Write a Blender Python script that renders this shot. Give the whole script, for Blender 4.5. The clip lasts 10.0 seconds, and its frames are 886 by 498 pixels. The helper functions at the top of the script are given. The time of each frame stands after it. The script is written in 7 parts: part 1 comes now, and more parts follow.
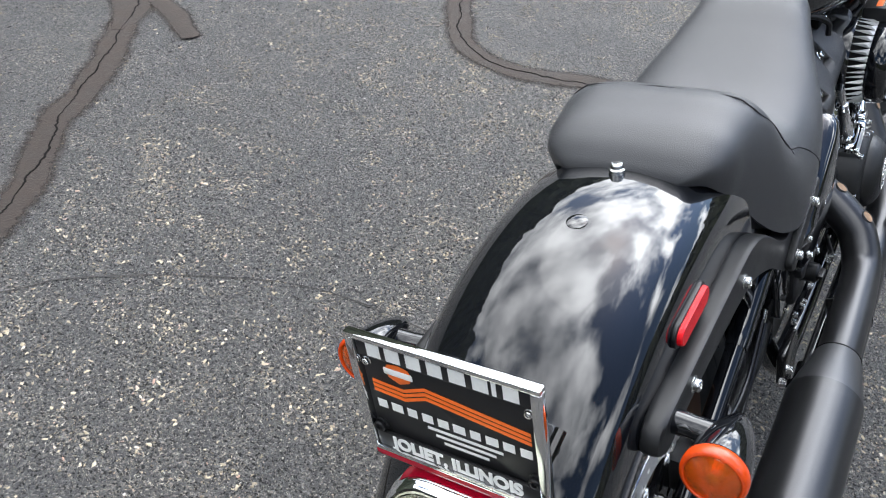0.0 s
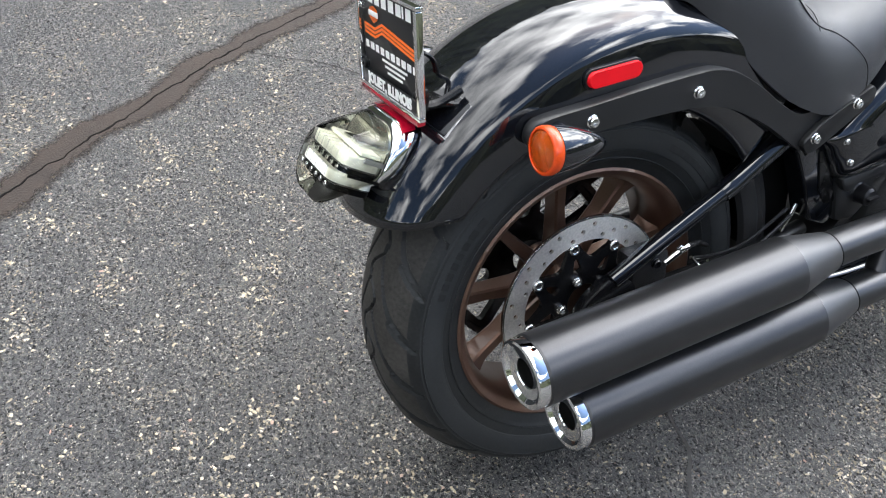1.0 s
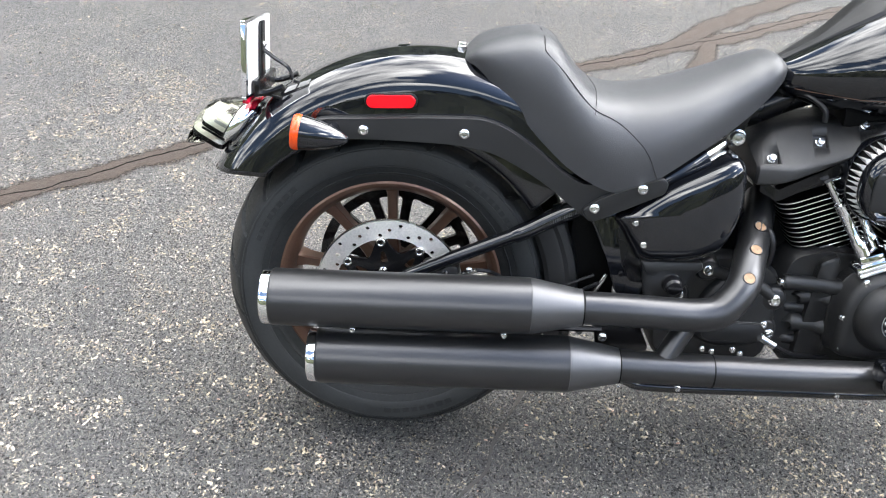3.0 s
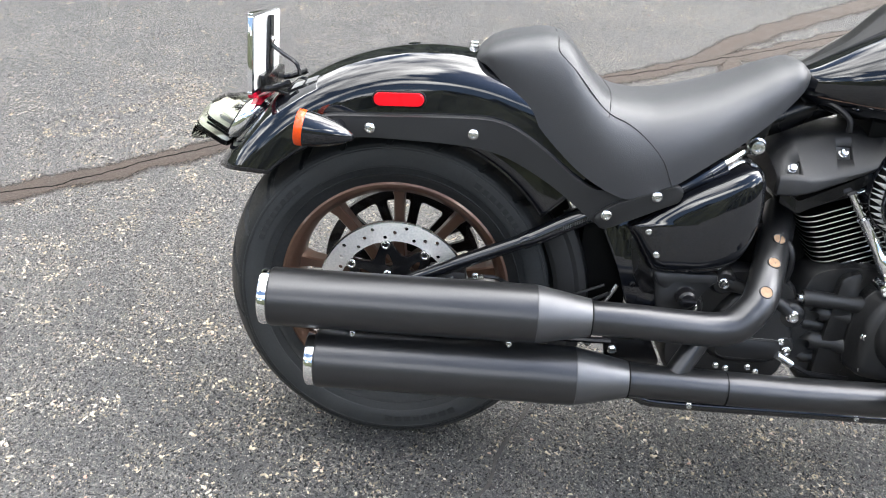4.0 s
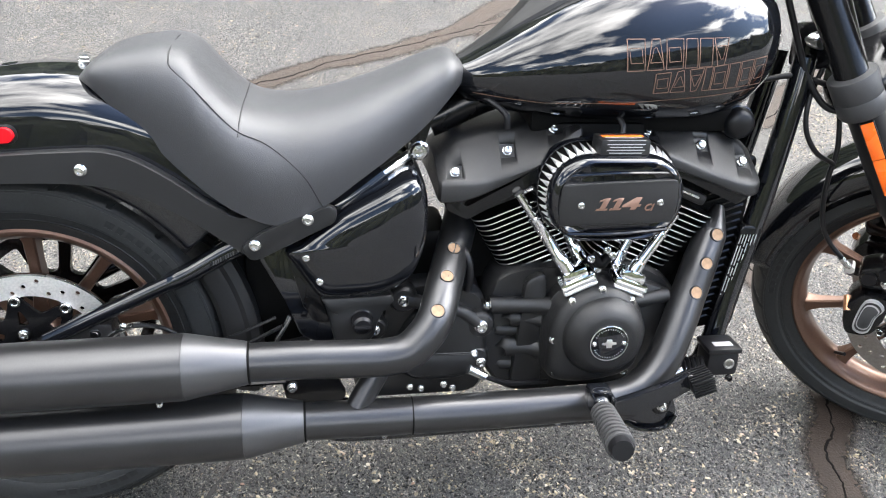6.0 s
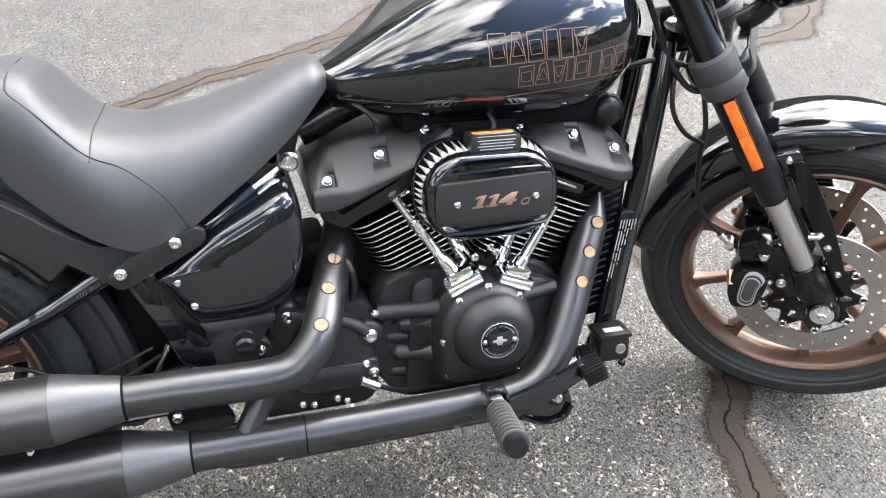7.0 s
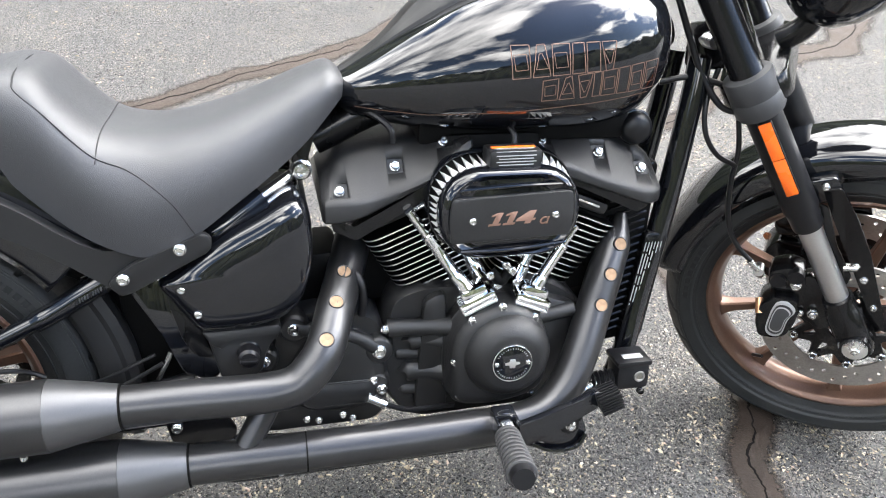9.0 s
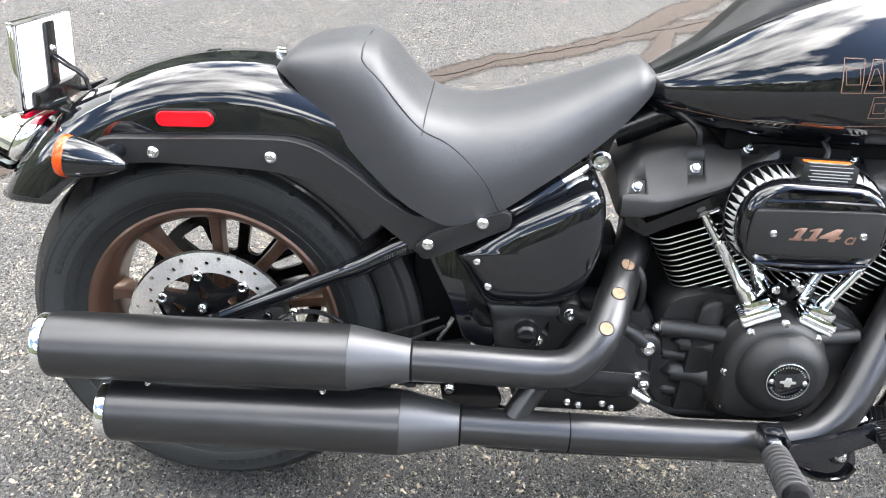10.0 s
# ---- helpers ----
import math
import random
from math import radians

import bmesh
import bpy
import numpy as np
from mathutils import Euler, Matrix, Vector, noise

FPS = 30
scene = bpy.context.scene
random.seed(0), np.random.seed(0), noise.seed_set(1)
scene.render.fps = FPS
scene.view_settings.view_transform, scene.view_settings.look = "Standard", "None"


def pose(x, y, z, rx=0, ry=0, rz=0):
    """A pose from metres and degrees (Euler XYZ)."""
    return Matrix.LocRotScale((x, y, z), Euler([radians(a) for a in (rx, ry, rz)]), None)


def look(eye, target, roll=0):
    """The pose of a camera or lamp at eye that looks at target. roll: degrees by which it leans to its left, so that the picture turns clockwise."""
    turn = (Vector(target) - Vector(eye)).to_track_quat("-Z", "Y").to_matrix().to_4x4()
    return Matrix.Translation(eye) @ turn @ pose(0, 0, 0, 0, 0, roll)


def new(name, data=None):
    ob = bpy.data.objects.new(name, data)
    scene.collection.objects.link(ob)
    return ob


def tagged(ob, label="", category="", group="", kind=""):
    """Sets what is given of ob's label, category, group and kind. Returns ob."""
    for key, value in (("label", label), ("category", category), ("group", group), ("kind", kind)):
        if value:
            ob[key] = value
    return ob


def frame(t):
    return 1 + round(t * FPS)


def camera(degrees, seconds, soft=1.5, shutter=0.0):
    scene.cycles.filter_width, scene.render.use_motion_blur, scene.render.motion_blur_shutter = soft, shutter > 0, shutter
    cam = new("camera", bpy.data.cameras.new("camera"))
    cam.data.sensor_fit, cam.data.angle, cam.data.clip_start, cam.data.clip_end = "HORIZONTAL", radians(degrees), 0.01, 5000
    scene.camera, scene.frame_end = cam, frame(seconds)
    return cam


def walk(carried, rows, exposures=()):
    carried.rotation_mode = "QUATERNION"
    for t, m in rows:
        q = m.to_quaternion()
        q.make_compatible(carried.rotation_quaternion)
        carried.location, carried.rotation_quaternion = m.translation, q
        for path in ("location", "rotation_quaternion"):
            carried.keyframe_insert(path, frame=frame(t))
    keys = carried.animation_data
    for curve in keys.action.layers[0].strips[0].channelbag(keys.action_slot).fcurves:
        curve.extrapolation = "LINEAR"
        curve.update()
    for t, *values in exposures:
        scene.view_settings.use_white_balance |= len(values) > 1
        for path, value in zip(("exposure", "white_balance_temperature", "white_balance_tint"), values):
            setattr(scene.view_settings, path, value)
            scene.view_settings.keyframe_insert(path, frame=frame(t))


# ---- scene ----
cam = camera(56.3, 10.0, soft=1.1)
PATH = [
    (0, (0.1, 0.034, 1.303), (-0.617, 1.356, -0.016), 5.1),
    (0.5, (0.424, -0.045, 1.271), (-0.622, 1.016, -0.064), 6.9),
    (1, (0.744, 0.022, 1.268), (-0.501, 0.782, -0.1), 6.3),
    (1.5, (0.948, 0.243, 1.264), (-0.422, 0.739, -0.107), 5.1),
    (2, (1.031, 0.487, 1.251), (-0.438, 0.762, -0.077), 4.3),
    (2.5, (1.259, 0.73, 1.319), (-0.303, 0.826, 0.074), 4.4),
    (3, (1.336, 0.795, 1.373), (-0.271, 0.782, 0.182), 3.3),
    (3.2, (1.347, 0.802, 1.373), (-0.272, 0.758, 0.199), 3.0),
    (4.3, (1.255, 0.849, 1.321), (-0.368, 0.778, 0.155), 4.2),
    (4.5, (1.19, 0.918, 1.343), (-0.405, 0.878, 0.136), 5.2),
    (5, (1.128, 1.069, 1.35), (-0.469, 1.189, 0.151), 7.9),
    (5.5, (1.126, 1.138, 1.348), (-0.454, 1.379, 0.146), 6.4),
    (6.8, (1.126, 1.155, 1.338), (-0.424, 1.558, 0.14), 4.4),
    (7, (1.113, 1.212, 1.338), (-0.419, 1.694, 0.145), 4.4),
    (7.5, (1.098, 1.343, 1.334), (-0.361, 2.054, 0.164), 4.5),
    (8, (1.093, 1.351, 1.332), (-0.354, 2.112, 0.18), 4.6),
    (8.5, (1.092, 1.337, 1.327), (-0.39, 2.012, 0.166), 5.5),
    (9, (1.069, 1.25, 1.328), (-0.483, 1.66, 0.136), 5.2),
    (9.5, (1.074, 1.205, 1.337), (-0.497, 1.422, 0.119), 4.7),
    (10, (1.093, 1.099, 1.338), (-0.481, 1.055, 0.104), 3.0),
]
walk(cam, [(t, look(eye, target, roll)) for t, eye, target, roll in PATH],
     [(0.0, -0.46, 6200, 10), (1.0, -0.08, 6330, 10), (2.5, 0.64, 6470, 10), (4.5, 0.54, 6540, 10), (5.5, 0.76, 6580, 10), (7.0, 0.93, 6700, 10), (7.5, 1.01, 6740, 10), (8.5, 0.85, 6660, 10), (9.5, 1.01, 6600, 10), (10.0, 0.95, 6620, 10)])

# ---- world and light ----
SUN_DIR = (-30.0, 55.0)     # compass turn and elevation of the veiled sun, degrees
world = bpy.data.worlds.new("sky")
scene.world = world
world.use_nodes = True
wn, wl = world.node_tree.nodes, world.node_tree.links
wn.clear()
w_out = wn.new("ShaderNodeOutputWorld")
w_bg = wn.new("ShaderNodeBackground")
w_bg.inputs["Strength"].default_value = 0.12
w_sky = wn.new("ShaderNodeTexSky")
w_sky.sky_type = "NISHITA"
w_sky.sun_disc = False
w_sky.sun_elevation = radians(SUN_DIR[1])
w_sky.sun_rotation = radians(SUN_DIR[0])
w_tc = wn.new("ShaderNodeTexCoord")
w_sep = wn.new("ShaderNodeSeparateXYZ")
wl.new(w_tc.outputs["Generated"], w_sep.inputs[0])
w_add = wn.new("ShaderNodeMath")
w_add.operation = "ADD"
w_add.inputs[1].default_value = 0.22
wl.new(w_sep.outputs["Z"], w_add.inputs[0])
w_div = []
for axis in ("X", "Y"):
    d = wn.new("ShaderNodeMath")
    d.operation = "DIVIDE"
    wl.new(w_sep.outputs[axis], d.inputs[0])
    wl.new(w_add.outputs[0], d.inputs[1])
    w_div.append(d)
w_com = wn.new("ShaderNodeCombineXYZ")
wl.new(w_div[0].outputs[0], w_com.inputs[0])
wl.new(w_div[1].outputs[0], w_com.inputs[1])
w_noise = wn.new("ShaderNodeTexNoise")
w_noise.inputs["Scale"].default_value = 1.35
w_noise.inputs["Detail"].default_value = 9.0
w_noise.inputs["Roughness"].default_value = 0.55
w_noise.inputs["Distortion"].default_value = 0.25
wl.new(w_com.outputs[0], w_noise.inputs["Vector"])
w_ramp = wn.new("ShaderNodeValToRGB")
w_ramp.color_ramp.elements[0].position = 0.44
w_ramp.color_ramp.elements[1].position = 0.53
w_bank = wn.new("ShaderNodeMath")      # the cloud bank lies on the -x side
w_bank.operation = "MULTIPLY_ADD"
w_bank.inputs[1].default_value = -0.10
wl.new(w_sep.outputs["X"], w_bank.inputs[0])
wl.new(w_noise.outputs["Fac"], w_bank.inputs[2])
wl.new(w_bank.outputs[0], w_ramp.inputs[0])
w_shade = wn.new("ShaderNodeTexNoise")
w_shade.inputs["Scale"].default_value = 3.1
w_shade.inputs["Detail"].default_value = 6.0
wl.new(w_com.outputs[0], w_shade.inputs["Vector"])
w_cloud = wn.new("ShaderNodeValToRGB")
w_cloud.color_ramp.elements[0].position = 0.35
w_cloud.color_ramp.elements[0].color = (9.0, 9.3, 9.9, 1)
w_cloud.color_ramp.elements[1].position = 0.66
w_cloud.color_ramp.elements[1].color = (40.0, 40.0, 39.5, 1)
wl.new(w_shade.outputs["Fac"], w_cloud.inputs[0])
w_mix = wn.new("ShaderNodeMix")
w_mix.data_type = "RGBA"
wl.new(w_ramp.outputs["Color"], w_mix.inputs["Factor"])
wl.new(w_sky.outputs[0], w_mix.inputs["A"])
wl.new(w_cloud.outputs["Color"], w_mix.inputs["B"])
w_dot = wn.new("ShaderNodeVectorMath")
w_dot.operation = "DOT_PRODUCT"
wl.new(w_tc.outputs["Generated"], w_dot.inputs[0])
w_dot.inputs[1].default_value = (0.10, 0.60, 0.794)     # thin cloud is brightest round the veiled sun
w_pow = wn.new("ShaderNodeMath")
w_pow.operation, w_pow.use_clamp = "POWER", False
w_pos = wn.new("ShaderNodeMath")
w_pos.operation = "MAXIMUM"
w_pos.inputs[1].default_value = 0.0
w_pow.inputs[1].default_value = 5.0
wl.new(w_dot.outputs["Value"], w_pos.inputs[0])
wl.new(w_pos.outputs[0], w_pow.inputs[0])
w_glow = wn.new("ShaderNodeMath")
w_glow.operation = "MULTIPLY_ADD"
w_glow.inputs[1].default_value = 4.6
w_glow.inputs[2].default_value = 1.55
wl.new(w_pow.outputs[0], w_glow.inputs[0])
w_gain = wn.new("ShaderNodeMix")
w_gain.data_type, w_gain.blend_type = "RGBA", "MULTIPLY"
w_gain.inputs["Factor"].default_value = 1.0
wl.new(w_mix.outputs["Result"], w_gain.inputs["A"])
wl.new(w_glow.outputs[0], w_gain.inputs["B"])
wl.new(w_gain.outputs["Result"], w_bg.inputs["Color"])
wl.new(w_bg.outputs[0], w_out.inputs["Surface"])

sun = new("sun", bpy.data.lights.new("sun", "SUN"))
sun.data.energy = 0.8
sun.data.angle = radians(50)
sun.data.color = (1.0, 0.96, 0.9)
sun_az, sun_el = radians(SUN_DIR[0]), radians(SUN_DIR[1])
sun.matrix_world = look((0, 0, 0), (-math.sin(sun_az) * math.cos(sun_el), -math.cos(sun_az) * math.cos(sun_el), -math.sin(sun_el)))
scene.view_settings.exposure = 0.0


# ---- materials ----
def socket(node, name, value):
    node.inputs[name].default_value = value


def surface(name, base, rough, metal=0.0, vary=0.12, fine=300.0, coarse=8.0, bump=0.0, bump_fine=None, coat=0.0,
            rough_vary=0.08, spec=0.5, trans=0.0, ior=1.45, tint=None):
    """A procedural surface: two scales of variation in colour and gloss, with fine relief."""
    m = bpy.data.materials.new(name)
    m.use_nodes = True
    n, l = m.node_tree.nodes, m.node_tree.links
    b = n["Principled BSDF"]
    tc = n.new("ShaderNodeTexCoord")
    small, large = n.new("ShaderNodeTexNoise"), n.new("ShaderNodeTexNoise")
    for node, s, d in ((small, fine, 4.0), (large, coarse, 5.0)):
        socket(node, "Scale", s)
        socket(node, "Detail", d)
        l.new(tc.outputs["Object"], node.inputs["Vector"])
    blend = n.new("ShaderNodeMath")
    blend.operation = "ADD"
    l.new(small.outputs["Fac"], blend.inputs[0])
    l.new(large.outputs["Fac"], blend.inputs[1])
    ramp = n.new("ShaderNodeValToRGB")
    ramp.color_ramp.elements[0].position, ramp.color_ramp.elements[1].position = 0.32, 0.68
    other = tint or base
    ramp.color_ramp.elements[0].color = (*[max(0.0, c * (1 - vary)) for c in base], 1)
    ramp.color_ramp.elements[1].color = (*[min(1.0, c * (1 + vary)) for c in other], 1)
    half = n.new("ShaderNodeMath")
    half.operation = "MULTIPLY"
    half.inputs[1].default_value = 0.5
    l.new(blend.outputs[0], half.inputs[0])
    l.new(half.outputs[0], ramp.inputs[0])
    l.new(ramp.outputs[0], b.inputs["Base Color"])
    rr = n.new("ShaderNodeMapRange")
    socket(rr, "From Min", 0.3)
    socket(rr, "From Max", 0.7)
    socket(rr, "To Min", max(0.0, rough - rough_vary))
    socket(rr, "To Max", min(1.0, rough + rough_vary))
    l.new(large.outputs["Fac"], rr.inputs["Value"])
    l.new(rr.outputs[0], b.inputs["Roughness"])
    socket(b, "Metallic", metal)
    socket(b, "Coat Weight", coat)
    socket(b, "Coat Roughness", 0.02)
    socket(b, "Specular IOR Level", spec)
    socket(b, "Transmission Weight", trans)
    socket(b, "IOR", ior)
    if bump:
        relief = n.new("ShaderNodeTexNoise")
        socket(relief, "Scale", bump_fine or fine)
        socket(relief, "Detail", 3.0)
        l.new(tc.outputs["Object"], relief.inputs["Vector"])
        bn = n.new("ShaderNodeBump")
        socket(bn, "Strength", 1.0)
        socket(bn, "Distance", bump)
        l.new(relief.outputs["Fac"], bn.inputs["Height"])
        l.new(bn.outputs[0], b.inputs["Normal"])
    return m


GLOSS = surface("gloss_black_paint", (0.004, 0.0045, 0.006), 0.06, vary=0.1, coat=1.0, rough_vary=0.02, spec=0.25)
SATIN = surface("satin_black_frame", (0.004, 0.004, 0.0045), 0.22, coat=0.2, rough_vary=0.06, bump=0.00002, spec=0.3)
EXHAUST = surface("satin_black_ceramic", (0.058, 0.0583, 0.0605), 0.32, metal=0.85, vary=0.1, fine=500, rough_vary=0.02, bump=0.00002, spec=0.5)
CONE = surface("bead_blasted_black_steel", (0.092, 0.093, 0.097), 0.42, metal=0.8, vary=0.1, fine=700, rough_vary=0.04, bump=0.00004)
WRINKLE = surface("wrinkle_black_powder_coat", (0.0095, 0.0095, 0.0100), 0.38, vary=0.3, fine=420, bump=0.0005, bump_fine=900, spec=0.5)
MATTE = surface("matte_black", (0.0105, 0.0107, 0.0113), 0.42, vary=0.15, fine=600, bump=0.00012, bump_fine=900, spec=0.38)
PANEL = surface("black_crackle_panel", (0.014, 0.014, 0.0145), 0.45, vary=0.3, fine=600, bump=0.0003, bump_fine=800, spec=0.45)
# near-black: black metal, and the shade deep in gaps put into the colour
DARK = surface("black_metal_and_recess_shade", (0.002, 0.002, 0.002), 0.6, vary=0.3, bump=0.0002, spec=0.1)
VINYL = surface("black_grained_vinyl", (0.0290, 0.0302, 0.0335), 0.42, vary=0.2, fine=700, coarse=5, bump=0.00045, bump_fine=900, spec=0.65, rough_vary=0.05)
VINYL.node_tree.nodes["Principled BSDF"].inputs["Sheen Weight"].default_value = 0.02
THREAD = surface("black_seam_thread", (0.006, 0.006, 0.007), 0.7, bump=0.0003)
RUBBER = surface("tyre_rubber", (0.0085, 0.0096, 0.0106), 0.48, vary=0.3, fine=220, coarse=14, bump=0.0003, bump_fine=500, tint=(0.0135, 0.0145, 0.0150), spec=0.36)
RUBBER_PALE = surface("worn_sidewall_rubber", (0.018, 0.0196, 0.0208), 0.5, vary=0.25, fine=260, coarse=20, bump=0.0002, spec=0.42)
RUBBER_DUSTY = surface("dusty_tread_rubber", (0.022, 0.021, 0.0195), 0.6, vary=0.35, fine=180, coarse=18, bump=0.0003, bump_fine=500, tint=(0.034, 0.032, 0.029), spec=0.3)
PLASTIC = surface("black_plastic", (0.006, 0.006, 0.007), 0.34, bump=0.00008, spec=0.35)
BRONZE = surface("bronze_cast_alloy", (0.124, 0.071, 0.050), 0.36, metal=0.7, vary=0.2, fine=400, coat=0.3, bump=0.00006)
CHROME = surface("chrome", (0.86, 0.87, 0.88), 0.045, metal=1.0, vary=0.03, rough_vary=0.03)
ZINC = surface("zinc_plated_steel", (0.62, 0.62, 0.61), 0.2, metal=1.0, vary=0.15, fine=500, bump=0.00005)
DISC = surface("brushed_steel", (0.80, 0.78, 0.75), 0.50, metal=1.0, vary=0.2, fine=260, bump=0.00006)
# same steel as DISC, darkened: the front wheel's dimmer light is in the colour
DISC_SHADED = surface("brushed_steel_shaded", (0.40, 0.385, 0.365), 0.42, metal=1.0, vary=0.2, fine=260, bump=0.00006)
ALLOY = surface("machined_alloy", (0.85, 0.85, 0.84), 0.3, metal=1.0, vary=0.1, fine=400)
TUBE_STEEL = surface("hard_chromed_fork_tube", (0.52, 0.515, 0.51), 0.34, metal=1.0, vary=0.06)
PLEAT = surface("pleated_filter_gauze", (0.50, 0.50, 0.495), 0.42, metal=0.45, vary=0.2, fine=900, bump=0.0002)
COPPER = surface("copper_coloured_decal", (0.19, 0.112, 0.082), 0.4, metal=0.35, vary=0.12)
TAN = surface("heat_tinted_steel", (0.25, 0.162, 0.100), 0.6, vary=0.35, fine=120, spec=0.2)
WHITE = surface("white_print", (0.78, 0.78, 0.76), 0.5, vary=0.06)
ORANGE = surface("orange_print", (0.85, 0.16, 0.02), 0.45, vary=0.06)
PLATE_BLACK = surface("black_print", (0.012, 0.012, 0.013), 0.35, vary=0.15)
GREY = surface("grey_print", (0.33, 0.33, 0.33), 0.45, vary=0.1)
AMBER = surface("amber_lens", (1.0, 0.20, 0.008), 0.05, vary=0.1, trans=0.75, ior=1.5, coat=0.5, rough_vary=0.04)
AMBER_RIM = surface("deep_amber_rim", (0.56, 0.052, 0.003), 0.22, vary=0.2, coat=0.25, rough_vary=0.04)
PEG_RUBBER = surface("grey_black_peg_rubber", (0.030, 0.030, 0.031), 0.6, vary=0.2, fine=300, bump=0.0002)
AMBER_REFLECTOR = surface("amber_reflector", (0.72, 0.115, 0.006), 0.25, vary=0.25, fine=600, coat=0.4, bump=0.0006, bump_fine=700)
RED_REFLECTOR = surface("red_reflector", (0.62, 0.004, 0.010), 0.3, vary=0.3, fine=600, coat=0.12, bump=0.0006, bump_fine=700, spec=0.2)
HOUSING = surface("bright_lamp_housing", (0.52, 0.52, 0.47), 0.16, metal=0.85, vary=0.25, fine=60)
CRIMSON = surface("crimson_trim_and_reflection", (0.30, 0.003, 0.016), 0.16, vary=0.2, coat=0.4)
CREAM = surface("pale_lamp_reflector", (0.90, 0.90, 0.80), 0.25, metal=0.1, vary=0.12, fine=200)
BRASS = surface("copper_banjo_bolt", (0.70, 0.36, 0.2), 0.25, metal=1.0, vary=0.15)
ALU_GREY = surface("grey_cast_clamp", (0.040, 0.041, 0.043), 0.5, metal=0.2, vary=0.2, fine=700, bump=0.0003, bump_fine=900)


def clear_lens():
    """A thin clear moulding: see-through, with a mirror gloss that grows towards grazing sight."""
    m = bpy.data.materials.new("clear_lens")
    m.use_nodes = True
    n, l = m.node_tree.nodes, m.node_tree.links
    n.remove(n["Principled BSDF"])
    see, gloss, mix = n.new("ShaderNodeBsdfTransparent"), n.new("ShaderNodeBsdfGlossy"), n.new("ShaderNodeMixShader")
    see.inputs["Color"].default_value = (0.90, 0.90, 0.84, 1)
    gloss.inputs["Roughness"].default_value = 0.03
    edge = n.new("ShaderNodeFresnel")
    edge.inputs["IOR"].default_value = 1.45
    l.new(edge.outputs[0], mix.inputs[0])
    l.new(see.outputs[0], mix.inputs[1])
    l.new(gloss.outputs[0], mix.inputs[2])
    l.new(mix.outputs[0], n["Material Output"].inputs["Surface"])
    return m


LENS = clear_lens()


def asphalt():
    m = bpy.data.materials.new("worn_asphalt")
    m.use_nodes = True
    n, l = m.node_tree.nodes, m.node_tree.links
    b = n["Principled BSDF"]
    tc = n.new("ShaderNodeTexCoord")

    def tex(kind, scale, **more):
        node = n.new(kind)
        socket(node, "Scale", scale)
        for key, value in more.items():
            socket(node, key, value)
        l.new(tc.outputs["Object"], node.inputs["Vector"])
        return node

    def ramp(source, *stops):
        r = n.new("ShaderNodeValToRGB")
        while len(r.color_ramp.elements) < len(stops):
            r.color_ramp.elements.new(0.5)
        for e, (at, c) in zip(r.color_ramp.elements, stops):
            e.position, e.color = at, (*c, 1) if len(c) == 3 else c
        l.new(source, r.inputs[0])
        return r.outputs[0]

    def mix(kind, fac, a, bb):
        x = n.new("ShaderNodeMix")
        x.data_type, x.blend_type = "RGBA", kind
        for socket_name, value in (("Factor", fac), ("A", a), ("B", bb)):
            if isinstance(value, (int, float)):
                x.inputs[socket_name].default_value = value
            elif isinstance(value, tuple):
                x.inputs[socket_name].default_value = value
            else:
                l.new(value, x.inputs[socket_name])
        return x.outputs["Result"]

    def math_node(op, a, bb=None, c=None):
        x = n.new("ShaderNodeMath")
        x.operation = op
        for k, value in enumerate((a, bb, c)):
            if value is None:
                continue
            if isinstance(value, (int, float)):
                x.inputs[k].default_value = value
            else:
                l.new(value, x.inputs[k])
        return x.outputs[0]

    def gate(value, low, high):
        g = n.new("ShaderNodeMapRange")
        socket(g, "From Min", low)
        socket(g, "From Max", high)
        l.new(value, g.inputs["Value"])
        return g.outputs[0]

    # stones are seen through a warped grid, so that none is round
    warp = tex("ShaderNodeTexNoise", 190.0, Detail=2.0)
    shift = n.new("ShaderNodeVectorMath")
    shift.operation = "MULTIPLY_ADD"
    l.new(warp.outputs["Color"], shift.inputs[0])
    shift.inputs[1].default_value = (0.013, 0.013, 0.0)
    l.new(tc.outputs["Object"], shift.inputs[2])

    def stones(scale):
        v = n.new("ShaderNodeTexVoronoi")
        socket(v, "Scale", scale)
        l.new(shift.outputs[0], v.inputs["Vector"])
        split = n.new("ShaderNodeSeparateColor")
        l.new(v.outputs["Color"], split.inputs[0])
        return v, split

    mastic = tex("ShaderNodeTexNoise", 420.0, Detail=4.0, Roughness=0.75)
    pits = tex("ShaderNodeTexNoise", 150.0, Detail=4.0, Roughness=0.66)
    broad = tex("ShaderNodeTexNoise", 1.1, Detail=6.0, Roughness=0.6)
    patch = tex("ShaderNodeTexNoise", 9.0, Detail=7.0, Roughness=0.72)
    worn = tex("ShaderNodeTexNoise", 3.2, Detail=5.0, Roughness=0.65)
    small, small_c = stones(420.0)
    big, big_c = stones(165.0)
    # the dark matrix: grains of a few millimetres, each with its own tone, parted by sunk joints
    grain_c = stones(250.0)[1]
    clump_c = stones(120.0)[1]
    edge = n.new("ShaderNodeTexVoronoi")
    edge.feature = "DISTANCE_TO_EDGE"
    socket(edge, "Scale", 250.0)
    l.new(shift.outputs[0], edge.inputs["Vector"])
    tone = ramp(grain_c.outputs[0], (0.0, (0.010, 0.010, 0.0104)), (0.32, (0.031, 0.0306, 0.0308)), (0.8, (0.051, 0.0502, 0.0492)), (1.0, (0.130, 0.126, 0.120)))
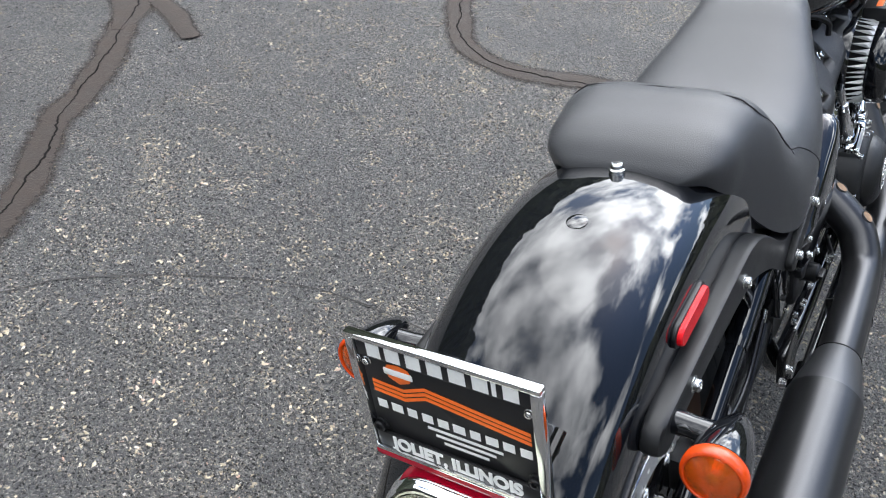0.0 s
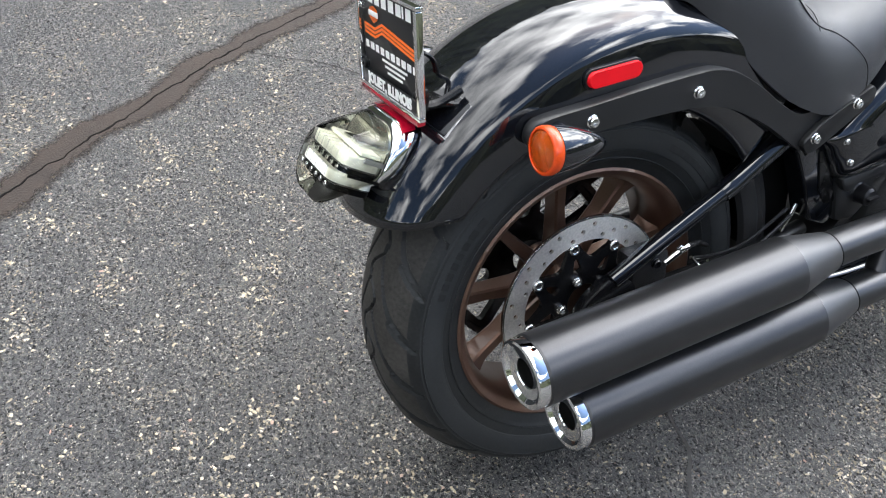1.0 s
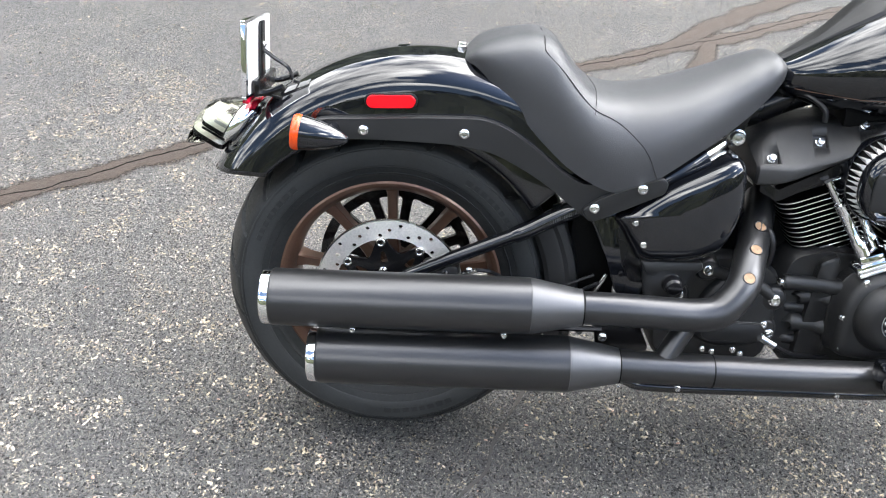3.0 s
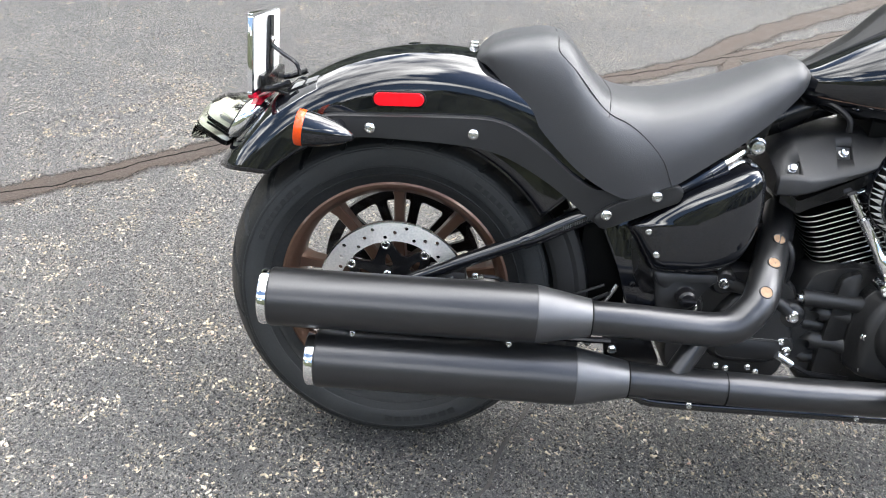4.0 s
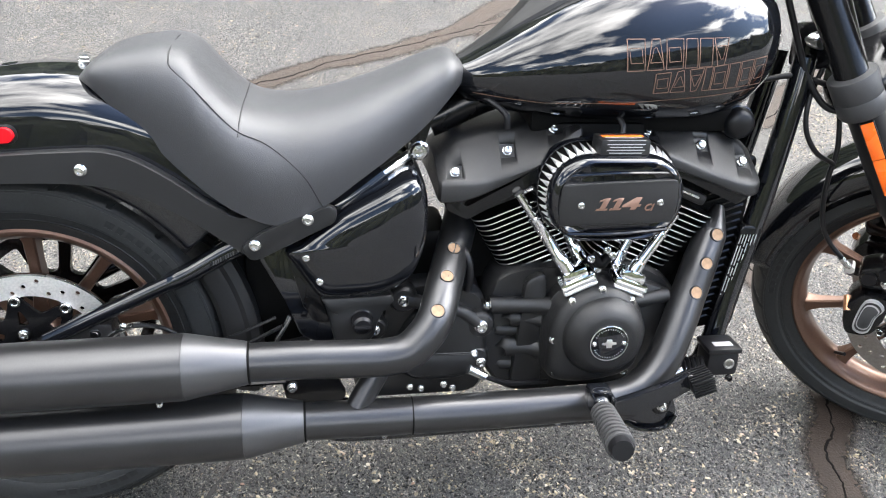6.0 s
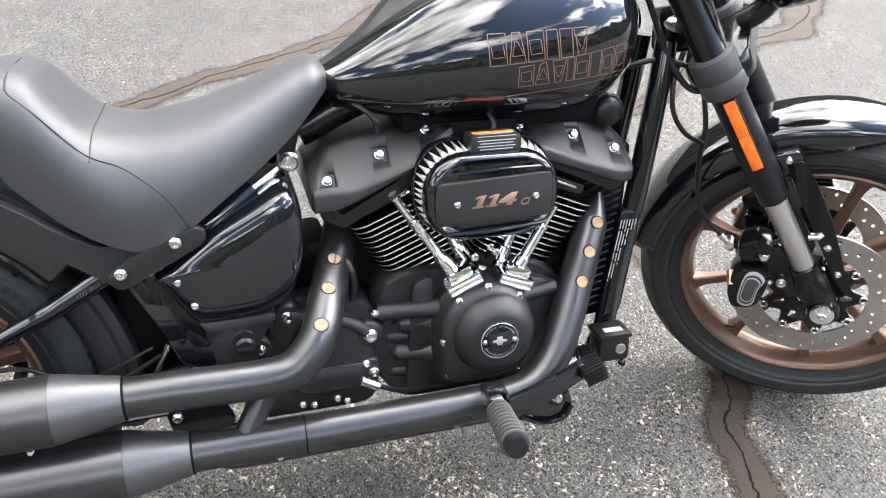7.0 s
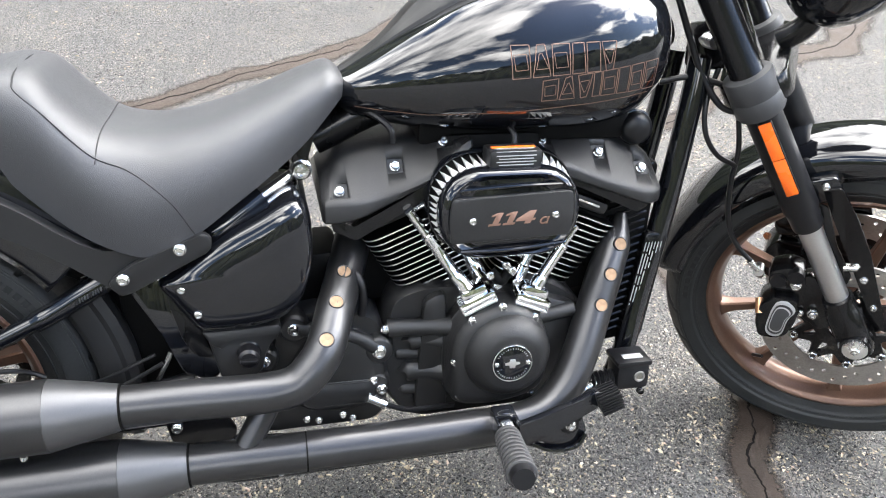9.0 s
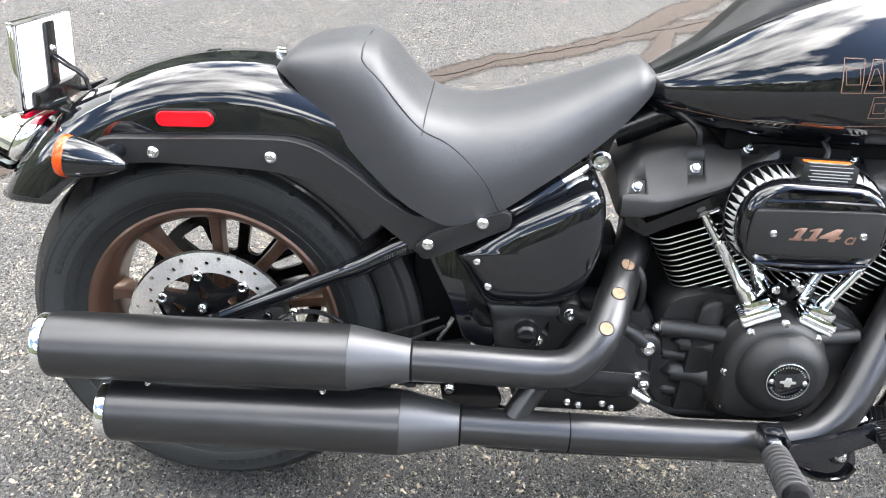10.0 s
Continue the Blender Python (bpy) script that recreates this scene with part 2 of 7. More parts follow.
    tone = mix("MULTIPLY", 1.0, tone, ramp(clump_c.outputs[0], (0.0, (0.70, 0.70, 0.71)), (0.6, (1.0, 0.99, 0.98)), (1.0, (1.45, 1.43, 1.40))))
    tone = mix("MULTIPLY", 1.0, tone, ramp(mastic.outputs["Fac"], (0.36, (0.45, 0.45, 0.46)), (0.5, (1.0, 1.0, 1.0)), (0.64, (1.70, 1.68, 1.64))))
    hue = ramp(small_c.outputs[1], (0.0, (0.95, 0.95, 1.0)), (0.5, (1.03, 1.0, 0.98)), (1.0, (1.2, 1.04, 0.92)))
    tone = mix("MULTIPLY", 1.0, tone, hue)
    joint = math_node("MULTIPLY", gate(edge.outputs["Distance"], 0.13, 0.03), gate(pits.outputs["Fac"], 0.56, 0.44))
    # crevices a finger's width long wind between the larger stones
    crevice = n.new("ShaderNodeTexVoronoi")
    crevice.feature = "DISTANCE_TO_EDGE"
    socket(crevice, "Scale", 105.0)
    l.new(shift.outputs[0], crevice.inputs["Vector"])
    open_ = tex("ShaderNodeTexNoise", 62.0, Detail=3.0, Roughness=0.6)
    rift = math_node("MULTIPLY", gate(crevice.outputs["Distance"], 0.10, 0.04), gate(open_.outputs["Fac"], 0.445, 0.405))
    joint = math_node("MAXIMUM", joint, rift)
    # shade down in the joints and crevices is put into the colour
    tone = mix("MIX", math_node("MULTIPLY", joint, 0.75), tone, (0.010, 0.010, 0.010, 1))
    # exposed chips come in drifts
    drift = math_node("MULTIPLY_ADD", worn.outputs["Fac"], 0.8, math_node("MULTIPLY", patch.outputs["Fac"], 0.75))
    lift = math_node("MULTIPLY_ADD", drift, 0.95, small_c.outputs[0])
    fleck = math_node("MULTIPLY", gate(lift, 1.50, 1.54), gate(small.outputs["Distance"], 0.52, 0.40))
    tone = mix("MIX", fleck, tone, ramp(small_c.outputs[2], (0.0, (0.17, 0.15, 0.12)), (0.5, (0.32, 0.285, 0.215)), (1.0, (0.52, 0.485, 0.40))))
    lift = math_node("MULTIPLY_ADD", drift, 1.25, big_c.outputs[0])
    pale = math_node("MULTIPLY", gate(lift, 1.96, 1.99), gate(big.outputs["Distance"], 0.44, 0.34))
    tone = mix("MIX", pale, tone, ramp(big_c.outputs[2], (0.0, (0.28, 0.20, 0.13)), (0.5, (0.40, 0.345, 0.24)), (1.0, (0.55, 0.50, 0.41))))
    # single white grains, evenly strewn
    lone, lone_c = stones(210.0)
    speck = math_node("MULTIPLY", gate(lone_c.outputs[0], 0.965, 0.972), gate(lone.outputs["Distance"], 0.36, 0.26))
    tone = mix("MIX", speck, tone, ramp(lone_c.outputs[2], (0.0, (0.34, 0.31, 0.25)), (1.0, (0.66, 0.63, 0.56))))
    hole = gate(math_node("MULTIPLY_ADD", patch.outputs["Fac"], -0.12, pits.outputs["Fac"]), 0.380, 0.348)
    # pits get near-black, their inner shade included
    tone = mix("MIX", math_node("MULTIPLY", hole, 0.92), tone, (0.012, 0.012, 0.012, 1))
    tone = mix("MULTIPLY", 1.0, tone, ramp(broad.outputs["Fac"], (0.3, (0.86, 0.86, 0.88)), (0.7, (1.14, 1.13, 1.10))))
    l.new(tone, b.inputs["Base Color"])
    socket(b, "Roughness", 0.46)
    # sheen and gloss fade in pits and joints, so their painted shade stays dark
    bare = math_node("SUBTRACT", 1.0, math_node("MAXIMUM", math_node("MULTIPLY", hole, 0.8), math_node("MAXIMUM", math_node("MULTIPLY", rift, 0.75), math_node("MULTIPLY", joint, 0.28))))
    l.new(math_node("MULTIPLY", bare, 0.62), b.inputs["Specular IOR Level"])
    l.new(math_node("MULTIPLY", bare, 0.19), b.inputs["Sheen Weight"])
    socket(b, "Sheen Roughness", 0.45)
    high = math_node("MULTIPLY_ADD", mastic.outputs["Fac"], 0.32, math_node("MULTIPLY", math_node("MAXIMUM", hole, joint), -1.0))
    high = math_node("MULTIPLY_ADD", grain_c.outputs[1], 0.35, high)
    high = math_node("MULTIPLY_ADD", math_node("MAXIMUM", fleck, pale), 0.35, high)
    bn = n.new("ShaderNodeBump")
    socket(bn, "Strength", 1.0)
    socket(bn, "Distance", 0.0062)
    l.new(high, bn.inputs["Height"])
    l.new(bn.outputs[0], b.inputs["Normal"])
    return m


ASPHALT = asphalt()


def worn_through(m, size):
    """Lets a flat strip wear through to the asphalt along its ragged edges."""
    n, l = m.node_tree.nodes, m.node_tree.links
    tc, cover = n.new("ShaderNodeTexCoord"), n.new("ShaderNodeAttribute")
    cover.attribute_name = "cover"
    bite = n.new("ShaderNodeTexNoise")
    socket(bite, "Scale", size)
    socket(bite, "Detail", 6.0)
    socket(bite, "Roughness", 0.7)
    l.new(tc.outputs["Object"], bite.inputs["Vector"])
    total = n.new("ShaderNodeMath")
    total.operation = "MULTIPLY_ADD"
    total.inputs[1].default_value = 1.1
    l.new(bite.outputs["Fac"], total.inputs[0])
    l.new(cover.outputs["Fac"], total.inputs[2])
    g = n.new("ShaderNodeMapRange")
    socket(g, "From Min", 0.62)
    socket(g, "From Max", 1.32)
    l.new(total.outputs[0], g.inputs["Value"])
    l.new(g.outputs[0], n["Principled BSDF"].inputs["Alpha"])
    return m


TAR = worn_through(surface("crack_sealing_tar", (0.0130, 0.0081, 0.0057), 0.62, vary=0.4, fine=260, coarse=16, bump=0.0020, bump_fine=230, tint=(0.026, 0.0187, 0.0145), spec=0.28), 75.0)
socket(TAR.node_tree.nodes["Principled BSDF"], "Sheen Weight", 0.09)
socket(TAR.node_tree.nodes["Principled BSDF"], "Sheen Tint", (1.0, 0.80, 0.66, 1))
CRACK = worn_through(surface("open_crack", (0.006, 0.005, 0.005), 0.9, vary=0.3, spec=0.1), 18.0)
FINE_CRACK = surface("fine_crack", (0.045, 0.042, 0.039), 0.9, vary=0.3)
LEAVES = surface("summer_foliage", (0.026, 0.030, 0.015), 0.7, vary=0.6, fine=2.0, coarse=0.3, bump=0.3, bump_fine=1.5, tint=(0.055, 0.063, 0.032))


def stone_material():
    m = surface("pale_chips_and_dark_pits", (0.5, 0.46, 0.37), 0.7, vary=0.3, fine=160, coarse=60, bump=0.0004)
    n, l = m.node_tree.nodes, m.node_tree.links
    geo = n.new("ShaderNodeNewGeometry")
    r = n.new("ShaderNodeValToRGB")
    for k in range(5):
        r.color_ramp.elements.new(0.1 * k + 0.1)
    # the near-black third stands in for shaded pits between the stones
    for e, (at_, c) in zip(r.color_ramp.elements, ((0.0, (0.010, 0.010, 0.010)), (0.36, (0.018, 0.018, 0.018)), (0.38, (0.17, 0.148, 0.11)), (0.66, (0.36, 0.300, 0.205)), (0.93, (0.50, 0.435, 0.31)), (0.95, (0.34, 0.21, 0.16)), (1.0, (0.54, 0.49, 0.39)))):
        e.position, e.color = at_, (*c, 1)
    l.new(geo.outputs["Random Per Island"], r.inputs[0])
    l.new(r.outputs[0], n["Principled BSDF"].inputs["Base Color"])
    return m


STONE = stone_material()


# ---- building helpers ----
ID = Matrix.Identity(4)
TO_SIDE = Matrix.Rotation(radians(90), 4, "X")      # local z becomes the machine's right side


def part(name, bm, material, parent, label="", m=None, sharp=38):
    bmesh.ops.recalc_face_normals(bm, faces=bm.faces[:])
    for f in bm.faces:
        f.smooth = True
    me = bpy.data.meshes.new(name)
    bm.to_mesh(me)
    bm.free()
    for mm in material if isinstance(material, (list, tuple)) else [material]:
        me.materials.append(mm)
    me.set_sharp_from_angle(angle=radians(sharp))
    ob = new(name, me)
    ob.parent = parent
    if m is not None:
        ob.matrix_basis = m
    if label:
        tagged(ob, label=label)
    return ob


def again(ob, m, parent=None):
    """Another piece on the same mesh."""
    o = new(ob.name, ob.data)
    o.parent = parent or ob.parent
    o.matrix_basis = m
    if "label" in ob:
        o["label"] = ob["label"]
    return o


def at(x, y, z):
    return Matrix.Translation((x, y, z))


def loft(rings, caps=True, closed=True, bm=None):
    bm = bm or bmesh.new()
    rows = [[bm.verts.new(p) for p in ring] for ring in rings]
    for a, b in zip(rows, rows[1:]):
        n = len(a)
        for i in range(n if closed else n - 1):
            j = (i + 1) % n
            bm.faces.new((a[i], a[j], b[j], b[i]))
    if caps and closed:
        bm.faces.new(rows[0])
        bm.faces.new(rows[-1])
    return bm


def lathe(profile, n=40, m=ID, loop=False, bm=None):
    """Turn a profile of (radius, height) about local z."""
    bm = bm or bmesh.new()
    rows = []
    for r, h in profile:
        if r < 1e-6:
            rows.append([bm.verts.new(m @ Vector((0, 0, h)))])
        else:
            rows.append([bm.verts.new(m @ Vector((r * math.cos(2 * math.pi * i / n), r * math.sin(2 * math.pi * i / n), h))) for i in range(n)])
    pairs = list(zip(rows, rows[1:])) + ([(rows[-1], rows[0])] if loop else [])
    for a, b in pairs:
        for i in range(n):
            j = (i + 1) % n
            if len(a) == 1 and len(b) > 1:
                bm.faces.new((a[0], b[j], b[i]))
            elif len(b) == 1 and len(a) > 1:
                bm.faces.new((a[i], a[j], b[0]))
            elif len(a) > 1:
                bm.faces.new((a[i], a[j], b[j], b[i]))
    if not loop:
        for row in (rows[0], rows[-1]):
            if len(row) > 1:
                bm.faces.new(row)
    return bm


def spline(points, steps=8):
    """A smooth line through points (Catmull-Rom)."""
    p = [Vector(q) for q in points]
    p = [2 * p[0] - p[1]] + p + [2 * p[-1] - p[-2]]
    out = []
    for i in range(1, len(p) - 2):
        for k in range(steps):
            t = k / steps
            a, b, c, d = p[i - 1], p[i], p[i + 1], p[i + 2]
            out.append(0.5 * (2 * b + (c - a) * t + (2 * a - 5 * b + 4 * c - d) * t * t + (3 * b - a - 3 * c + d) * t ** 3))
    out.append(p[-2])
    return out


def tube(points, r, n=14, smooth=6, caps=True, bm=None):
    """A round bar along a line; r may be one radius or one for each given point."""
    given = len(points)
    line = spline(points, smooth) if smooth > 1 and given > 2 else [Vector(q) for q in points]
    radii = [r] * len(line) if isinstance(r, (int, float)) else [float(v) for v in np.interp(np.linspace(0, given - 1, len(line)), range(given), r)]
    rings, up = [], None
    for i, q in enumerate(line):
        d = (line[min(i + 1, len(line) - 1)] - line[max(i - 1, 0)]).normalized()
        if up is None:
            up = d.orthogonal().normalized()
        up = (up - d * up.dot(d)).normalized()
        side = d.cross(up)
        rings.append([q + radii[i] * (math.cos(2 * math.pi * k / n) * up + math.sin(2 * math.pi * k / n) * side) for k in range(n)])
    return loft(rings, caps, True, bm)


def rounded(points, r, seg=4):
    """A closed outline with its corners rounded."""
    out, n = [], len(points)
    for i in range(n):
        p, a, b = Vector(points[i]), Vector(points[i - 1]), Vector(points[(i + 1) % n])
        u, v = (a - p), (b - p)
        k = min(r, 0.45 * u.length, 0.45 * v.length)
        s, e = p + u.normalized() * k, p + v.normalized() * k
        for j in range(seg + 1):
            t = j / seg
            out.append(((1 - t) ** 2 * s + 2 * t * (1 - t) * p + t * t * e)[:2])
    return out


def smooth_outline(points, steps=5):
    """A closed smooth outline through points."""
    p, n, out = [Vector(q) for q in points], len(points), []
    for i in range(n):
        a, b, c, d = p[i - 1], p[i], p[(i + 1) % n], p[(i + 2) % n]
        for k in range(steps):
            t = k / steps
            out.append((0.5 * (2 * b + (c - a) * t + (2 * a - 5 * b + 4 * c - d) * t * t + (3 * b - a - 3 * c + d) * t ** 3))[:])
    return out


def oval(cx, cz, hx, hz, r, seg=10):
    out = []
    for sx, sz, a0 in ((1, 1, 0), (-1, 1, 90), (-1, -1, 180), (1, -1, 270)):
        for j in range(seg + 1):
            a = radians(a0 + 90 * j / seg)
            out.append((cx + sx * (hx - r) + r * math.cos(a), cz + sz * (hz - r) + r * math.sin(a)))
    return out


def layers(outline, levels, centre=None):
    """A solid from one outline in the x-z plane, at y levels, each with its inward shift in metres: (y, inset)."""
    c = centre or (sum(p[0] for p in outline) / len(outline), sum(p[1] for p in outline) / len(outline))
    reach = max(math.hypot(p[0] - c[0], p[1] - c[1]) for p in outline)
    rings = []
    for y, inset in levels:
        k = 1 - inset / reach
        rings.append([(c[0] + (p[0] - c[0]) * k, y, c[1] + (p[1] - c[1]) * k) for p in outline])
    return loft(rings)


def slab(outline, y0, y1, edge=0.003):
    """A plate between two y levels with softened edges."""
    s = 1 if y1 > y0 else -1
    e = min(edge, abs(y1 - y0) * 0.45)
    return layers(outline, [(y0, e), (y0 + s * e * 0.3, e * 0.3), (y0 + s * e, 0), (y1 - s * e, 0), (y1 - s * e * 0.3, e * 0.3), (y1, e)])


def block(x, y, z, lx, ly, lz, edge=0.004, m=ID):
    bm = bmesh.new()
    bmesh.ops.create_cube(bm, size=1.0, matrix=m @ at(x, y, z) @ Matrix.Diagonal((lx, ly, lz, 1)))
    bmesh.ops.bevel(bm, geom=bm.edges[:], offset=edge, segments=2, profile=0.6, affect="EDGES")
    return bm


def drilled(outer, holes, thick, m=ID):
    """A flat plate in local x-y with real holes through it."""
    bm = bmesh.new()
    edges = []
    for ring in [outer] + holes:
        vs = [bm.verts.new((p[0], p[1], 0)) for p in ring]
        edges += [bm.edges.new((vs[i], vs[(i + 1) % len(vs)])) for i in range(len(vs))]
    bmesh.ops.triangle_fill(bm, use_beauty=True, use_dissolve=False, edges=edges)
    top = bmesh.ops.extrude_face_region(bm, geom=bm.faces[:])
    bmesh.ops.translate(bm, vec=(0, 0, thick), verts=[g for g in top["geom"] if isinstance(g, bmesh.types.BMVert)])
    bmesh.ops.transform(bm, matrix=m, verts=bm.verts[:])
    return bm


def circle_pts(r, n, cx=0.0, cy=0.0, turn=0.0):
    return [(cx + r * math.cos(turn + 2 * math.pi * i / n), cy + r * math.sin(turn + 2 * math.pi * i / n)) for i in range(n)]


def curve_at(xs, ys):
    """A smooth function through points (monotone steps, Hermite)."""
    xs, ys = np.array(xs, float), np.array(ys, float)
    slope = np.gradient(ys, xs)

    def f(x):
        i = int(np.clip(np.searchsorted(xs, x) - 1, 0, len(xs) - 2))
        h = xs[i + 1] - xs[i]
        t = min(1.0, max(0.0, (x - xs[i]) / h))
        return ((1 + 2 * t) * (1 - t) ** 2 * ys[i] + t * (1 - t) ** 2 * h * slope[i] + t * t * (3 - 2 * t) * ys[i + 1] + t * t * (t - 1) * h * slope[i + 1])
    return f


BOLTS = {}


def bolt(parent, x, y, z, r=0.0075, m=None, material=None, hexed=False):
    """A bolt head that faces the right side, or by m."""
    material = material or ZINC
    key = (material.name, hexed)
    place = (m if m is not None else at(x, y, z) @ TO_SIDE) @ Matrix.Scale(r * 0.84, 4)
    if key in BOLTS:
        return again(BOLTS[key], place, parent)
    bm = lathe([(1.25, -0.6), (1.25, 0.05), (1.1, 0.15), (1.0, 0.2), (1.0, 0.75), (0.86, 0.95), (0.5, 1.0), (0.45, 0.6), (0, 0.55)], 6 if hexed else 20)
    BOLTS[key] = part("bolt", bm, material, parent, m=place, sharp=30)
    return BOLTS[key]


def words(text, size, material, parent, m, name="letter", shear=0.0, fat=0.0, depth=0.0004, spacing=1.0):
    """Lettering in the built-in font, each sign a piece of its own."""
    cu = bpy.data.curves.new(name, "FONT")
    cu.body, cu.size, cu.shear, cu.offset, cu.extrude = text, size, shear, fat, depth
    cu.align_x, cu.align_y, cu.space_character = "CENTER", "CENTER", spacing
    tmp = bpy.data.objects.new(name, cu)
    scene.collection.objects.link(tmp)
    me = bpy.data.meshes.new_from_object(tmp.evaluated_get(bpy.context.evaluated_depsgraph_get()))
    bpy.data.objects.remove(tmp)
    bpy.data.curves.remove(cu)
    verts, links = [v.co.copy() for v in me.vertices], [list(p.vertices) for p in me.polygons]
    bpy.data.meshes.remove(me)
    # group the faces into signs: those whose spans across overlap
    spans = sorted((min(verts[i].x for i in f), max(verts[i].x for i in f), k) for k, f in enumerate(links))
    groups, reach = [], None
    for lo, hi, k in spans:
        if reach is None or lo > reach:
            groups.append([])
            reach = hi
        groups[-1].append(k)
        reach = max(reach, hi)
    for g in groups:
        used = sorted({i for k in g for i in links[k]})
        back = {i: j for j, i in enumerate(used)}
        one = bpy.data.meshes.new(name)
        one.from_pydata([verts[i] for i in used], [], [[back[i] for i in links[k]] for k in g])
        one.materials.append(material)
        ob = new(name, one)
        ob.parent = parent
        ob.matrix_basis = m


# ---- ground ----
def ground_sheet():
    bm = bmesh.new()
    rings = [0.0, 1.5, 3, 5, 8, 14, 30, 80, 300, 1500]
    rows = []
    for r in rings:
        rows.append([bm.verts.new((-0.5, 1.2, 0))] if r == 0 else [bm.verts.new((-0.5 + r * math.cos(a), 1.2 + r * math.sin(a), 0)) for a in np.linspace(0, 2 * math.pi, 65)[:-1]])
    for a, b in zip(rows, rows[1:]):
        for i in range(64):
            j = (i + 1) % 64
            bm.faces.new((a[0], b[i], b[j]) if len(a) == 1 else (a[i], b[i], b[j], a[j]))
    return bm


ground = part("ground", ground_sheet(), ASPHALT, None)
tagged(ground, "worn grey asphalt car park with pale stone chips", "ground", kind="structure")


def band(points, width, z, ragged=0.25, seed=0, steps=10, wander=0.0):
    """A flat strip poured along a line, with an uneven edge; its cover thins out towards both sides."""
    line = spline([(x, y, 0) for x, y in points], steps)
    bm, rows = bmesh.new(), []
    cover = bm.verts.layers.float.new("cover")
    wid = width if isinstance(width, (list, tuple)) else [width] * len(points)
    ws = [float(v) for v in np.interp(np.linspace(0, len(points) - 1, len(line)), range(len(points)), wid)]

    def rough(q, k):
        return 1 + ragged * (noise.noise((q.x * 12, q.y * 12, k)) + 0.5 * noise.noise((q.x * 45, q.y * 45, k)) + 0.45 * noise.noise((q.x * 130, q.y * 130, k)))
    for i, q in enumerate(line):
        d = (line[min(i + 1, len(line) - 1)] - line[max(i - 1, 0)]).normalized()
        s = Vector((-d.y, d.x, 0))
        wob = 0.35 * ws[i] * noise.noise((q.x * 5, q.y * 5, seed + 3))
        wob += wander * (noise.noise((q.x * 9, q.y * 9, seed)) + 0.5 * noise.noise((q.x * 31, q.y * 31, seed)) + 0.3 * noise.noise((q.x * 90, q.y * 90, seed)))
        c = q + s * wob
        h = 0.5 * ws[i] * (0.15 if i in (0, len(line) - 1) else 1.0)
        l1, l2 = rough(q, seed), rough(q, seed + 7)
        row = []
        for k, lift, f in ((h * 1.34 * l1, 0.0018, 0.0), (h * 0.50 * l1, z, 1.0), (-h * 0.50 * l2, z, 1.0), (-h * 1.34 * l2, 0.0018, 0.0)):
            v = bm.verts.new(c + s * k + Vector((0, 0, lift)))
            v[cover] = f
            row.append(v)
        rows.append(row)
    for a, b in zip(rows, rows[1:]):
        for i in range(3):
            bm.faces.new((a[i], b[i], b[i + 1], a[i + 1]))
    return bm


def crack_strip(points, width, label, seed, crack=0.0065, z=0.004):
    tar = part("tar_strip", band(points, width, z, 0.13 if isinstance(width, list) else 0.30, seed, 64), TAR, None)
    tagged(tar, label, "crack seal", kind="structure", group="tar strips on the asphalt")
    if crack:
        part("crack", band(points, crack, z + 0.0012, 0.9, seed + 20, 48, 0.014), CRACK, tar)


STRIP = "brownish grey tar strip sealing a crack in asphalt"
crack_strip([(-0.30, -1.15), (-0.55, -0.68), (-0.70, -0.40), (-0.93, -0.13), (-1.19, 0.24), (-1.37, 0.52), (-1.55, 0.88), (-1.68, 1.10), (-1.79, 1.24), (-1.91, 1.46), (-2.09, 1.76), (-2.27, 2.06), (-2.48, 2.36), (-2.75, 2.80)], 0.100, STRIP, 1)
crack_strip([(-2.02, 1.62), (-2.16, 1.77), (-2.35, 1.95), (-2.53, 2.13), (-2.79, 2.42), (-3.2, 2.9)], [0.05, 0.09, 0.12, 0.12, 0.12, 0.12], STRIP, 2, 0, 0.0052)
crack_strip([(-1.80, 1.73), (-1.98, 1.82), (-2.13, 1.89)], [0.07, 0.09, 0.06], STRIP, 7, 0, 0.0062)
crack_strip([(-2.6, 4.4), (-2.25, 4.035), (-2.106, 3.947), (-1.973, 3.787), (-1.877, 3.595), (-1.817, 3.406), (-1.755, 3.225), (-1.63, 3.05), (-1.514, 2.928), (-1.374, 2.78), (-1.30, 2.66), (-1.262, 2.53), (-1.144, 2.315), (-1.012, 2.221), (-0.894, 2.20), (-0.754, 2.241), (-0.649, 2.271), (-0.40, 2.31), (-0.2, 2.30), (-0.01, 2.27), (0.12, 2.20), (0.20, 2.18), (0.31, 2.15), (0.6, 2.05), (1.1, 1.8)], [0.16] * 5 + [0.15, 0.14, 0.13, 0.12, 0.10, 0.10] + [0.095] * 14, STRIP, 3)
crack_strip([(-2.09, 3.346), (-2.04, 3.423), (-1.973, 3.565)], 0.05, STRIP, 5, 0, 0.0075)
crack_strip([(-1.91, 4.62), (-1.90, 4.83), (-1.93, 5.14)], 0.09, STRIP, 6, 0)


def hairline(points, width, seed):
    ob = part("hairline_crack", band(points, width, 0.0016, 0.95, seed, 24), FINE_CRACK, None)
    tagged(ob, "thin dark hairline crack in the asphalt", "crack", kind="structure", group="hairline cracks")


hairline([(-1.42, 0.50), (-1.30, 0.66), (-1.24, 0.75), (-1.15, 0.83), (-1.06, 0.90), (-0.95, 0.97), (-0.84, 1.03), (-0.71, 1.07), (-0.54, 1.09), (-0.3, 1.10)], 0.0026, 31)
